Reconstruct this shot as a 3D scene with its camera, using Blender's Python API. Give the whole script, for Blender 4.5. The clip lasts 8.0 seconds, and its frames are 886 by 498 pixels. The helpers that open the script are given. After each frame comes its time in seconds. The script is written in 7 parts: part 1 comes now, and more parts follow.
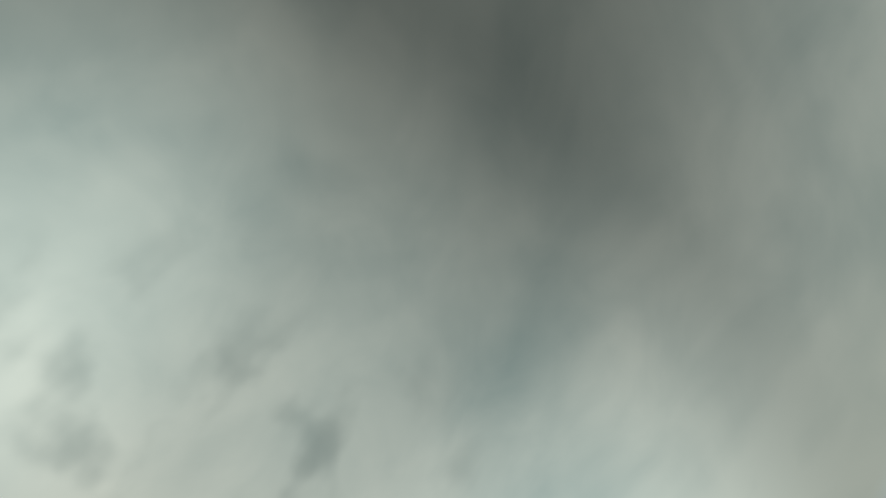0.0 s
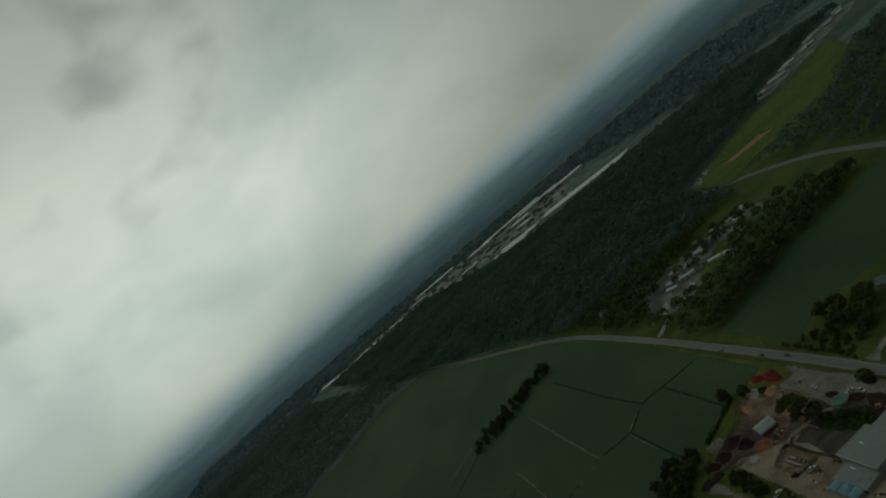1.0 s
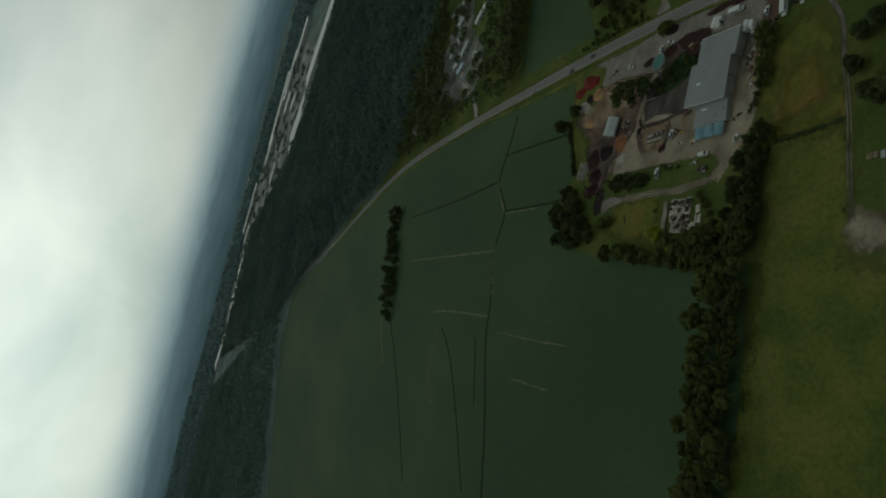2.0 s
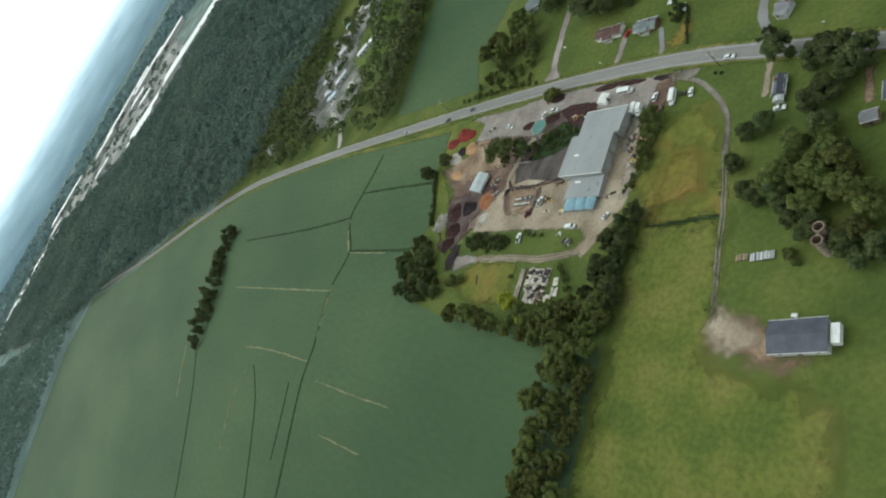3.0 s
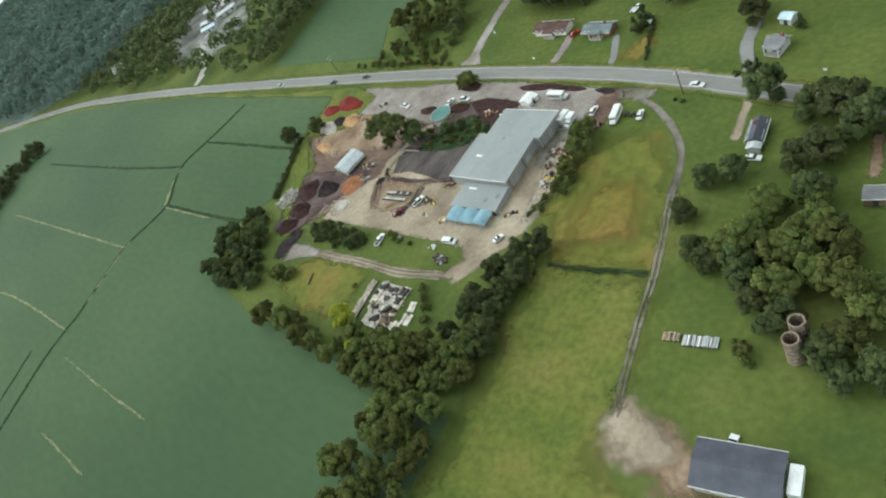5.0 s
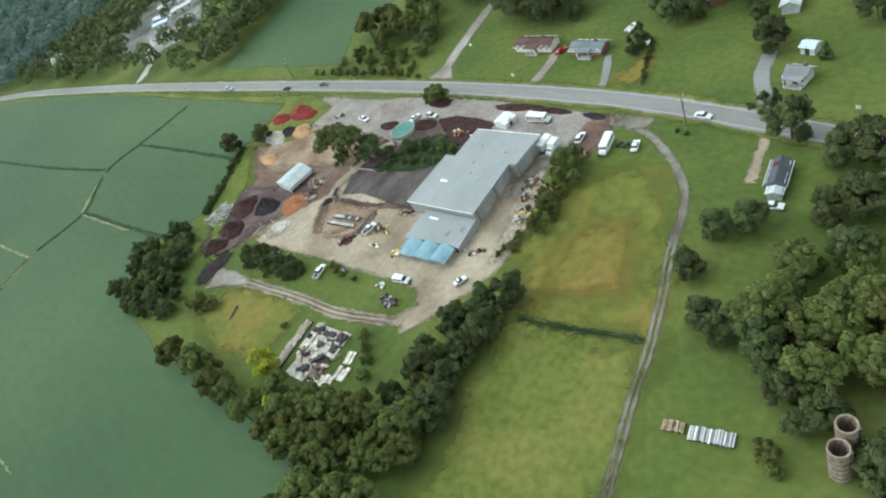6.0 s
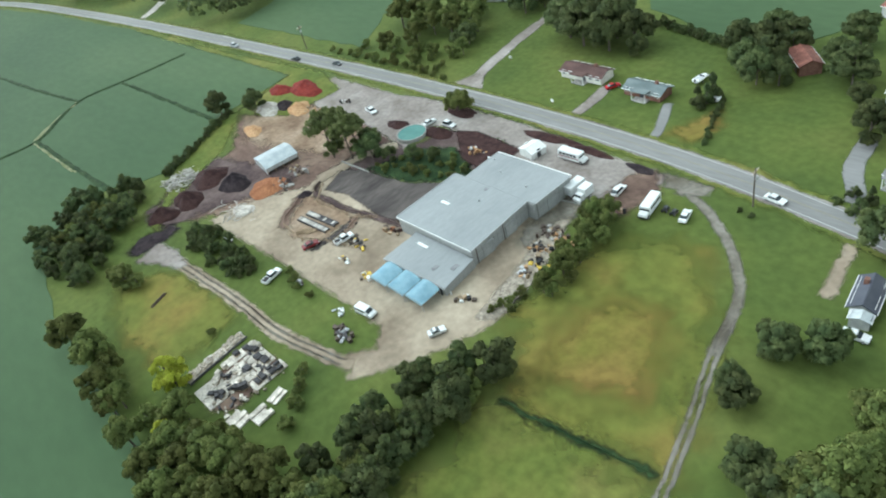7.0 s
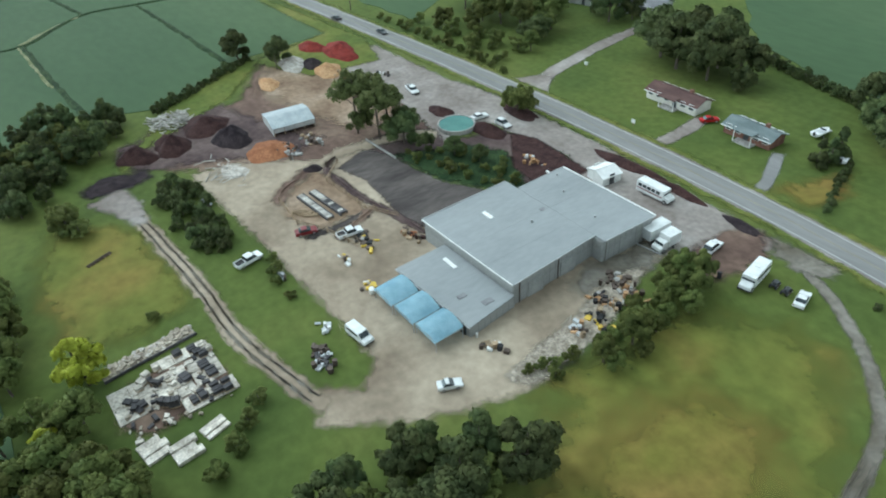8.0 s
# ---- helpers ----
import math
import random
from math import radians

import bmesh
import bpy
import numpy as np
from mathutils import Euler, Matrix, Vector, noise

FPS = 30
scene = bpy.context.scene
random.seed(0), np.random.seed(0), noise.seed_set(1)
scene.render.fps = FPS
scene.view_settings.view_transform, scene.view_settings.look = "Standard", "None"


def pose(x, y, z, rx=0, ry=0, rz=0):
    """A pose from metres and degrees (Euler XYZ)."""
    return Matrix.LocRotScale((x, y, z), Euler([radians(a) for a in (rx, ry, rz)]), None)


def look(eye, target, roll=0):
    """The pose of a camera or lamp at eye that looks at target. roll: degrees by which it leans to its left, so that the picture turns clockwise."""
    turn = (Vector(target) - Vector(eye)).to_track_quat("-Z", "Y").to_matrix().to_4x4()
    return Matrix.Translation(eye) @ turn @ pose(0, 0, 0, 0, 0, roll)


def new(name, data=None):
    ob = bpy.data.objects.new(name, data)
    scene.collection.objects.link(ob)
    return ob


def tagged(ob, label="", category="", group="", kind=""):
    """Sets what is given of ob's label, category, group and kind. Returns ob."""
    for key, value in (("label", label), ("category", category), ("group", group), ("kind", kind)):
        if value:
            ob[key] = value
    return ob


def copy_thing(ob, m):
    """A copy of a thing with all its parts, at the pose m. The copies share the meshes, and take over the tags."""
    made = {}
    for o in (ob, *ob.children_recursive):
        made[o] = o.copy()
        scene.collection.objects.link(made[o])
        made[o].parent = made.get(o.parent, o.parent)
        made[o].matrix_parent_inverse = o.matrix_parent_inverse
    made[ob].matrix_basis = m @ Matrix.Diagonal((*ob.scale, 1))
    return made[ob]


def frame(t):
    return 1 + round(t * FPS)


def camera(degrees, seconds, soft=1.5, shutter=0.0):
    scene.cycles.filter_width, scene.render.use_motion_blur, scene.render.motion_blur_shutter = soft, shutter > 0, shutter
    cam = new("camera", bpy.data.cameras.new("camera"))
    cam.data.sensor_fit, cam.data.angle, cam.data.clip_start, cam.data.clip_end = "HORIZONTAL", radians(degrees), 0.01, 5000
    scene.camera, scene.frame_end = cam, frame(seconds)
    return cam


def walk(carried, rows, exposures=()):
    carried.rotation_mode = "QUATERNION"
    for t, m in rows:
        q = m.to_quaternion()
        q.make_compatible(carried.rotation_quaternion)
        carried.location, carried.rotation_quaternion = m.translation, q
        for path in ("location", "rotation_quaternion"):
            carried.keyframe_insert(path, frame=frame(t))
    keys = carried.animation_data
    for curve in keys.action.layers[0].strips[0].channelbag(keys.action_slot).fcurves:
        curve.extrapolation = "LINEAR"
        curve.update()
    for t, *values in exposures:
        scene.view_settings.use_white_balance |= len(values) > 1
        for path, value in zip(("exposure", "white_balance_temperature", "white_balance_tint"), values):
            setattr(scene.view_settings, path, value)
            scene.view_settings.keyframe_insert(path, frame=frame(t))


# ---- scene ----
cam = camera(66.6, 8.0, soft=2.0)
PATH = [
    (0.0, (297.49, -90.60, 210.20), (219.79, -41.85, 281.20), -71.00),
    (0.5, (279.07, -94.33, 206.95), (176.64, -60.86, 249.88), -56.72),
    (0.7, (271.70, -95.82, 205.65), (159.19, -76.80, 226.51), -49.37),
    (1.0, (260.65, -98.05, 203.70), (145.26, -87.16, 198.81), -41.49),
    (1.2, (253.28, -99.54, 202.40), (138.67, -91.44, 186.41), -38.96),
    (1.5, (242.23, -101.78, 200.45), (129.65, -93.15, 173.85), -45.32),
    (1.7, (234.86, -103.27, 199.15), (123.32, -94.07, 168.64), -58.60),
    (1.8, (231.18, -104.01, 198.50), (120.56, -95.61, 164.59), -67.01),
    (2.0, (223.89, -105.41, 196.83), (115.34, -98.24, 156.55), -75.80),
    (2.2, (216.78, -106.60, 194.49), (112.10, -93.59, 146.24), -73.05),
    (3.3, (180.88, -108.56, 173.56), (87.36, -83.29, 109.76), -56.36),
    (3.5, (174.93, -107.97, 168.89), (84.47, -81.16, 101.41), -54.08),
    (4.0, (160.79, -105.17, 156.83), (75.24, -73.73, 85.07), -48.38),
    (4.5, (147.57, -100.53, 144.78), (64.17, -65.10, 72.35), -43.09),
    (5.8, (116.12, -81.79, 116.38), (37.55, -38.52, 42.82), -32.17),
    (6.0, (111.44, -78.40, 112.49), (33.73, -32.98, 39.32), -31.28),
    (6.5, (99.60, -69.89, 103.18), (22.52, -21.84, 31.02), -25.12),
    (7.0, (87.23, -61.97, 94.11), (10.34, -13.21, 22.24), -16.75),
    (7.5, (73.88, -55.54, 84.68), (-3.25, -6.68, 13.13), -10.71),
    (8.0, (59.02, -51.64, 74.04), (-18.25, -1.02, 3.88), -4.04),
]
EXPOSURES = [(0.0, -3.1, 6400, 6), (0.5, -3.7, 6400, 6), (1.0, -3.75, 6400, 5), (1.5, -3.2, 6400, 5), (2.0, -3.25, 6300, 6), (2.2, -2.7, 6200, 8),
             (3.3, -0.78, 6150, 15), (4.5, -0.65, 6150, 15), (6.0, -0.35, 5850, 14), (7.0, -0.28, 5700, 13), (7.5, -0.32, 5650, 13), (8.0, -0.62, 5550, 12)]
walk(cam, [(t, look(eye, target, roll)) for t, eye, target, roll in PATH], EXPOSURES)

# ---- world and sun: bright overcast, the sun hidden in the west ----
SUN_AZ, SUN_EL = radians(250), radians(40)
world = bpy.data.worlds.new("overcast_sky")
scene.world = world
world.use_nodes = True
wn, wl = world.node_tree.nodes, world.node_tree.links
wn.clear()
w_out = wn.new("ShaderNodeOutputWorld")
w_bg = wn.new("ShaderNodeBackground")
w_sky = wn.new("ShaderNodeTexSky")
w_sky.sky_type = "NISHITA"
w_sky.sun_disc = False
w_sky.sun_elevation, w_sky.sun_rotation = SUN_EL, SUN_AZ
w_sky.air_density, w_sky.dust_density = 1.0, 3.0
w_co = wn.new("ShaderNodeTexCoord")
w_map = wn.new("ShaderNodeMapping")
w_map.inputs["Scale"].default_value = (1.0, 1.0, 1.7)
w_n1, w_n2 = wn.new("ShaderNodeTexNoise"), wn.new("ShaderNodeTexNoise")
for node, s, d, r in ((w_n1, 1.7, 4.0, 0.42), (w_n2, 5.5, 5.0, 0.5)):
    node.inputs["Scale"].default_value, node.inputs["Detail"].default_value, node.inputs["Roughness"].default_value = s, d, r
    node.inputs["Distortion"].default_value = 0.5
    wl.new(w_map.outputs["Vector"], node.inputs["Vector"])
w_add = wn.new("ShaderNodeMath")
w_add.operation = "MULTIPLY_ADD"
w_add.inputs[1].default_value = 0.26
w_ramp = wn.new("ShaderNodeValToRGB")
w_ramp.color_ramp.elements[0].position, w_ramp.color_ramp.elements[0].color = 0.45, (5.7, 7.1, 6.5, 1)
w_ramp.color_ramp.elements[1].position, w_ramp.color_ramp.elements[1].color = 0.74, (10.8, 11.6, 10.2, 1)
w_mix = wn.new("ShaderNodeMixRGB")
w_mix.inputs["Fac"].default_value = 0.9
# thin cloud is brighter round the hidden sun and towards the horizon
w_dot, w_glow, w_mul = wn.new("ShaderNodeVectorMath"), wn.new("ShaderNodeMapRange"), wn.new("ShaderNodeMixRGB")
w_dot.operation = "DOT_PRODUCT"
w_dot.inputs[1].default_value = (math.sin(SUN_AZ) * math.cos(SUN_EL), math.cos(SUN_AZ) * math.cos(SUN_EL), math.sin(SUN_EL))
w_glow.interpolation_type = "SMOOTHSTEP"
w_glow.inputs["From Min"].default_value, w_glow.inputs["From Max"].default_value = 0.55, 1.0
w_glow.inputs["To Min"].default_value, w_glow.inputs["To Max"].default_value = 0.85, 3.3
w_mul.blend_type, w_mul.inputs["Fac"].default_value = "MULTIPLY", 1.0
wl.new(w_co.outputs["Generated"], w_map.inputs["Vector"])
wl.new(w_co.outputs["Generated"], w_dot.inputs[0])
wl.new(w_n2.outputs["Fac"], w_add.inputs[0])
wl.new(w_n1.outputs["Fac"], w_add.inputs[2])
wl.new(w_add.outputs["Value"], w_ramp.inputs["Fac"])
wl.new(w_dot.outputs["Value"], w_glow.inputs["Value"])
wl.new(w_sky.outputs["Color"], w_mix.inputs["Color1"])
wl.new(w_ramp.outputs["Color"], w_mix.inputs["Color2"])
wl.new(w_mix.outputs["Color"], w_mul.inputs["Color1"])
wl.new(w_glow.outputs["Result"], w_mul.inputs["Color2"])
w_z, w_low, w_mul2 = wn.new("ShaderNodeSeparateXYZ"), wn.new("ShaderNodeMapRange"), wn.new("ShaderNodeMixRGB")
w_low.interpolation_type = "SMOOTHSTEP"
w_low.inputs["From Max"].default_value = 0.6
w_low.inputs["To Min"].default_value, w_low.inputs["To Max"].default_value = 2.9, 1.0
w_mul2.blend_type, w_mul2.inputs["Fac"].default_value = "MULTIPLY", 1.0
wl.new(w_co.outputs["Generated"], w_z.inputs["Vector"])
wl.new(w_z.outputs["Z"], w_low.inputs["Value"])
wl.new(w_mul.outputs["Color"], w_mul2.inputs["Color1"])
wl.new(w_low.outputs["Result"], w_mul2.inputs["Color2"])
# small grey cloud puffs before the bright part
w_n3, w_puff, w_where, w_amt, w_mul3 = wn.new("ShaderNodeTexNoise"), wn.new("ShaderNodeMapRange"), wn.new("ShaderNodeMapRange"), wn.new("ShaderNodeMath"), wn.new("ShaderNodeMixRGB")
w_n3.inputs["Scale"].default_value, w_n3.inputs["Detail"].default_value = 7.0, 2.5
w_puff.interpolation_type = w_where.interpolation_type = "SMOOTHSTEP"
w_puff.inputs["From Min"].default_value, w_puff.inputs["From Max"].default_value = 0.48, 0.74
w_where.inputs["From Min"].default_value, w_where.inputs["From Max"].default_value = 0.80, 0.96
w_amt.operation = "MULTIPLY"
w_mul3.blend_type = "MULTIPLY"
w_mul3.inputs["Color2"].default_value = (0.66, 0.69, 0.70, 1)
wl.new(w_map.outputs["Vector"], w_n3.inputs["Vector"])
wl.new(w_n3.outputs["Fac"], w_puff.inputs["Value"])
wl.new(w_dot.outputs["Value"], w_where.inputs["Value"])
wl.new(w_puff.outputs["Result"], w_amt.inputs[0])
wl.new(w_where.outputs["Result"], w_amt.inputs[1])
wl.new(w_amt.outputs["Value"], w_mul3.inputs["Fac"])
w_zen, w_mul4 = wn.new("ShaderNodeMapRange"), wn.new("ShaderNodeMixRGB")
w_zen.interpolation_type = "SMOOTHSTEP"
w_zen.inputs["From Min"].default_value, w_zen.inputs["From Max"].default_value = 0.72, 0.98
w_zen.inputs["To Min"].default_value, w_zen.inputs["To Max"].default_value = 1.0, 1.8
w_mul4.blend_type, w_mul4.inputs["Fac"].default_value = "MULTIPLY", 1.0
wl.new(w_z.outputs["Z"], w_zen.inputs["Value"])
wl.new(w_mul2.outputs["Color"], w_mul4.inputs["Color1"])
wl.new(w_zen.outputs["Result"], w_mul4.inputs["Color2"])
wl.new(w_mul4.outputs["Color"], w_mul3.inputs["Color1"])
wl.new(w_mul3.outputs["Color"], w_bg.inputs["Color"])
w_bg.inputs["Strength"].default_value = 0.12
wl.new(w_bg.outputs["Background"], w_out.inputs["Surface"])
sun = new("sun", bpy.data.lights.new("sun", "SUN"))
sun.data.energy, sun.data.angle, sun.data.color = 0.7, radians(12), (1.0, 0.96, 0.9)
sun.matrix_basis = look((0, 0, 0), (-math.sin(SUN_AZ) * math.cos(SUN_EL), -math.cos(SUN_AZ) * math.cos(SUN_EL), -math.sin(SUN_EL)))


# ---- materials ----
def material(name, colors, scale=1.0, fine=12.0, rough=0.9, bump=0.3, metal=0.0, stretch=(1, 1, 1), per_object=0.0, per_island=0.0, spec=0.3, detail=5.0, contrast=0.28, fine_mix=0.35, leafy=0.0):
    """Two scales of variation between two or three base colours; scale in features per metre."""
    m = bpy.data.materials.new(name)
    m.use_nodes = True
    n, l = m.node_tree.nodes, m.node_tree.links
    b = n["Principled BSDF"]
    b.inputs["Roughness"].default_value, b.inputs["Metallic"].default_value = rough, metal
    b.inputs["Specular IOR Level"].default_value = spec
    geo = n.new("ShaderNodeTexCoord")
    mp = n.new("ShaderNodeMapping")
    mp.inputs["Scale"].default_value = stretch
    l.new(geo.outputs["Object"], mp.inputs["Vector"])
    big, small = n.new("ShaderNodeTexNoise"), n.new("ShaderNodeTexNoise")
    for node, s, d in ((big, scale, detail), (small, fine, 3.0)):
        node.inputs["Scale"].default_value, node.inputs["Detail"].default_value = s, d
        l.new(mp.outputs["Vector"], node.inputs["Vector"])
    ramp = n.new("ShaderNodeValToRGB")
    while len(ramp.color_ramp.elements) < len(colors):
        ramp.color_ramp.elements.new(0.5)
    for i, c in enumerate(colors):
        e = ramp.color_ramp.elements[i]
        e.position = 0.5 + contrast * (2 * i / max(1, len(colors) - 1) - 1) * 0.5
        e.color = (*c, 1)
    l.new(big.outputs["Fac"], ramp.inputs["Fac"])
    hsv = n.new("ShaderNodeHueSaturation")
    l.new(ramp.outputs["Color"], hsv.inputs["Color"])
    fm = n.new("ShaderNodeMapRange")
    fm.inputs["From Min"].default_value, fm.inputs["From Max"].default_value = 0.3, 0.7
    fm.inputs["To Min"].default_value, fm.inputs["To Max"].default_value = 1 - fine_mix, 1 + fine_mix
    l.new(small.outputs["Fac"], fm.inputs["Value"])
    value = fm.outputs["Result"]
    for amount, kind in ((per_object, "o"), (per_island, "i")):
        if amount:
            src = n.new("ShaderNodeObjectInfo").outputs["Random"] if kind == "o" else n.new("ShaderNodeNewGeometry").outputs["Random Per Island"]
            mr = n.new("ShaderNodeMapRange")
            mr.inputs["To Min"].default_value, mr.inputs["To Max"].default_value = 1 - amount, 1 + amount
            l.new(src, mr.inputs["Value"])
            mul = n.new("ShaderNodeMath")
            mul.operation = "MULTIPLY"
            l.new(value, mul.inputs[0])
            l.new(mr.outputs["Result"], mul.inputs[1])
            value = mul.outputs["Value"]
    l.new(value, hsv.inputs["Value"])
    if leafy and per_object:
        tint = n.new("ShaderNodeMapRange")
        tint.inputs["To Min"].default_value, tint.inputs["To Max"].default_value = 0.478, 0.512
        l.new(n.new("ShaderNodeObjectInfo").outputs["Random"], tint.inputs["Value"])
        l.new(tint.outputs["Result"], hsv.inputs["Hue"])
    l.new(hsv.outputs["Color"], b.inputs["Base Color"])
    if leafy:
        thin, mix = n.new("ShaderNodeBsdfTranslucent"), n.new("ShaderNodeMixShader")
        mix.inputs["Fac"].default_value = leafy
        l.new(hsv.outputs["Color"], thin.inputs["Color"])
        l.new(b.outputs["BSDF"], mix.inputs[1])
        l.new(thin.outputs["BSDF"], mix.inputs[2])
        l.new(mix.outputs["Shader"], n["Material Output"].inputs["Surface"])
    if bump:
        bp = n.new("ShaderNodeBump")
        bp.inputs["Strength"].default_value, bp.inputs["Distance"].default_value = bump, 0.15
        l.new(small.outputs["Fac"], bp.inputs["Height"])
        l.new(bp.outputs["Normal"], b.inputs["Normal"])
    return m


SOFT = {}


def soft(mat, reach):
    """The same ground cover, thinning out in uneven tufts over its last reach metres."""
    key = (mat.name, reach)
    if key in SOFT:
        return SOFT[key]
    m = mat.copy()
    m.name = mat.name + "_thinning"
    n, l = m.node_tree.nodes, m.node_tree.links
    at, co = n.new("ShaderNodeAttribute"), n.new("ShaderNodeTexCoord")
    at.attribute_name = "rim"
    tuft, add, mr = n.new("ShaderNodeTexNoise"), n.new("ShaderNodeMath"), n.new("ShaderNodeMapRange")
    tuft.inputs["Scale"].default_value, tuft.inputs["Detail"].default_value, tuft.inputs["Roughness"].default_value = 0.55 / reach, 6.0, 0.65
    l.new(co.outputs["Object"], tuft.inputs["Vector"])
    add.operation = "MULTIPLY_ADD"
    add.inputs[1].default_value = 4.0 * reach
    l.new(tuft.outputs["Fac"], add.inputs[0])
    l.new(at.outputs["Fac"], add.inputs[2])
    mr.interpolation_type = "SMOOTHSTEP"
    mr.inputs["From Min"].default_value, mr.inputs["From Max"].default_value = 1.15 * reach, 2.85 * reach
    l.new(add.outputs["Value"], mr.inputs["Value"])
    l.new(mr.outputs["Result"], n["Principled BSDF"].inputs["Alpha"])
    SOFT[key] = m
    return m


def plain(name, color, rough=0.5, metal=0.0, spec=0.4):
    """Paint, rubber and the like: faint dirt over one colour."""
    lo = tuple(c * 0.82 for c in color)
    return material(name, [lo, color], scale=0.8, fine=6.0, rough=rough, bump=0.0, metal=metal, spec=spec, fine_mix=0.06)


M = {}
M["grass"] = material("mown_grass", [(0.053, 0.081, 0.021), (0.082, 0.110, 0.026), (0.118, 0.134, 0.036)], scale=0.03, fine=0.5, bump=0.15, spec=0.1, fine_mix=0.14, contrast=0.42)
M["verge"] = material("verge_grass", [(0.079, 0.108, 0.024), (0.110, 0.130, 0.029), (0.146, 0.146, 0.040)], scale=0.06, fine=0.6, bump=0.2, spec=0.1, fine_mix=0.18)
M["meadow"] = material("uncut_meadow_grass", [(0.090, 0.112, 0.024), (0.126, 0.134, 0.029), (0.172, 0.140, 0.036)], scale=0.06, fine=0.4, bump=0.3, spec=0.1, contrast=0.36, fine_mix=0.16)
M["crop"] = material("soybean_crop", [(0.044, 0.080, 0.037), (0.055, 0.094, 0.043), (0.069, 0.108, 0.050)], scale=0.012, fine=0.4, bump=0.12, spec=0.15, fine_mix=0.07, stretch=(0.45, 1, 1))
M["ditch"] = material("ditch_weeds", [(0.016, 0.033, 0.013), (0.034, 0.058, 0.022)], scale=0.4, fine=2.0, spec=0.1)
M["dry_bank"] = material("dry_grass_bank", [(0.120, 0.135, 0.060), (0.220, 0.220, 0.130)], scale=0.2, fine=1.5, spec=0.1)
M["asphalt"] = material("worn_grey_asphalt", [(0.176, 0.174, 0.168), (0.214, 0.211, 0.205)], scale=0.1, fine=2.0, bump=0.08, stretch=(0.15, 1, 1), fine_mix=0.1)
M["line_white"] = plain("worn_white_road_paint", (0.42, 0.42, 0.40))
M["line_yellow"] = plain("faded_yellow_road_paint", (0.24, 0.22, 0.15))
M["dirt"] = material("tan_yard_dirt", [(0.170, 0.132, 0.095), (0.300, 0.248, 0.184), (0.400, 0.338, 0.255)], scale=0.06, fine=0.7, bump=0.2, spec=0.1, fine_mix=0.14, contrast=0.36)
M["gravel"] = material("grey_gravel", [(0.155, 0.128, 0.112), (0.240, 0.212, 0.192), (0.335, 0.308, 0.284)], scale=0.09, fine=0.9, bump=0.2, spec=0.1, fine_mix=0.16, contrast=0.38)
M["lane"] = material("worn_lane_gravel", [(0.095, 0.083, 0.062), (0.148, 0.134, 0.110), (0.215, 0.198, 0.170)], scale=0.12, fine=1.2, bump=0.2, spec=0.1, fine_mix=0.18)
M["dark_soil"] = material("brown_trampled_soil", [(0.075, 0.047, 0.040), (0.135, 0.090, 0.070), (0.240, 0.175, 0.130)], scale=0.07, fine=0.8, bump=0.3, spec=0.1, contrast=0.36, fine_mix=0.22)
M["roof_grey"] = material("grey_metal_roof", [(0.207, 0.222, 0.226), (0.238, 0.254, 0.257), (0.265, 0.281, 0.285)], scale=0.14, fine=1.6, rough=0.55, bump=0.04, fine_mix=0.06, contrast=0.5, stretch=(1, 0.35, 1))
M["wall_white"] = material("weathered_white_metal_wall", [(0.360, 0.368, 0.362), (0.480, 0.488, 0.474)], scale=0.5, fine=5.0, rough=0.55, bump=0.1, fine_mix=0.1)
M["wall_grey"] = material("weathered_grey_metal_wall", [(0.245, 0.252, 0.245), (0.330, 0.338, 0.328)], scale=0.5, fine=5.0, rough=0.55, bump=0.1, fine_mix=0.12)
M["leaf"] = material("broadleaf_foliage", [(0.086, 0.112, 0.031), (0.132, 0.158, 0.044), (0.190, 0.210, 0.065)], scale=0.3, fine=2.0, rough=0.7, bump=0, per_island=0.2, per_object=0.25, fine_mix=0.2, spec=0.15, leafy=0.4)
M["leaf_dark"] = material("dark_foliage", [(0.058, 0.084, 0.032), (0.090, 0.118, 0.043), (0.136, 0.162, 0.061)], scale=0.3, fine=2.0, rough=0.7, bump=0, per_island=0.2, per_object=0.25, fine_mix=0.2, spec=0.15, leafy=0.4)
M["leaf_yellow"] = material("yellow_green_foliage", [(0.330, 0.370, 0.030), (0.430, 0.460, 0.050)], scale=0.6, fine=3.0, rough=0.65, bump=0, per_island=0.2, fine_mix=0.2, spec=0.2, leafy=0.4)
# aerial haze is painted into the wood's leaves as a paler blue-green
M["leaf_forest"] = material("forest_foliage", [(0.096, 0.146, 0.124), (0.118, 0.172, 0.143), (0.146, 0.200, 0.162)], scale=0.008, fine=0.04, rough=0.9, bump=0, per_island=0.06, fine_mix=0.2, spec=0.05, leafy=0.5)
# stronger painted haze: bluer and brighter leaves for the farthest woods
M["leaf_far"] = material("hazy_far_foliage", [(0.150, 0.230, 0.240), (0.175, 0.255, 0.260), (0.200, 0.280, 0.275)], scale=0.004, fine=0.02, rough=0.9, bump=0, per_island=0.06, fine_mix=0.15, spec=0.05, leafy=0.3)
M["leaf_olive"] = material("olive_foliage", [(0.075, 0.095, 0.028), (0.112, 0.138, 0.040), (0.160, 0.180, 0.060)], scale=0.3, fine=2.0, rough=0.65, bump=0, per_island=0.2, fine_mix=0.2, spec=0.25, leafy=0.35)
M["park_ground"] = material("pale_park_ground", [(0.10, 0.115, 0.08), (0.20, 0.20, 0.18), (0.30, 0.295, 0.28)], scale=0.06, fine=0.3, spec=0.1, fine_mix=0.2, contrast=0.3)
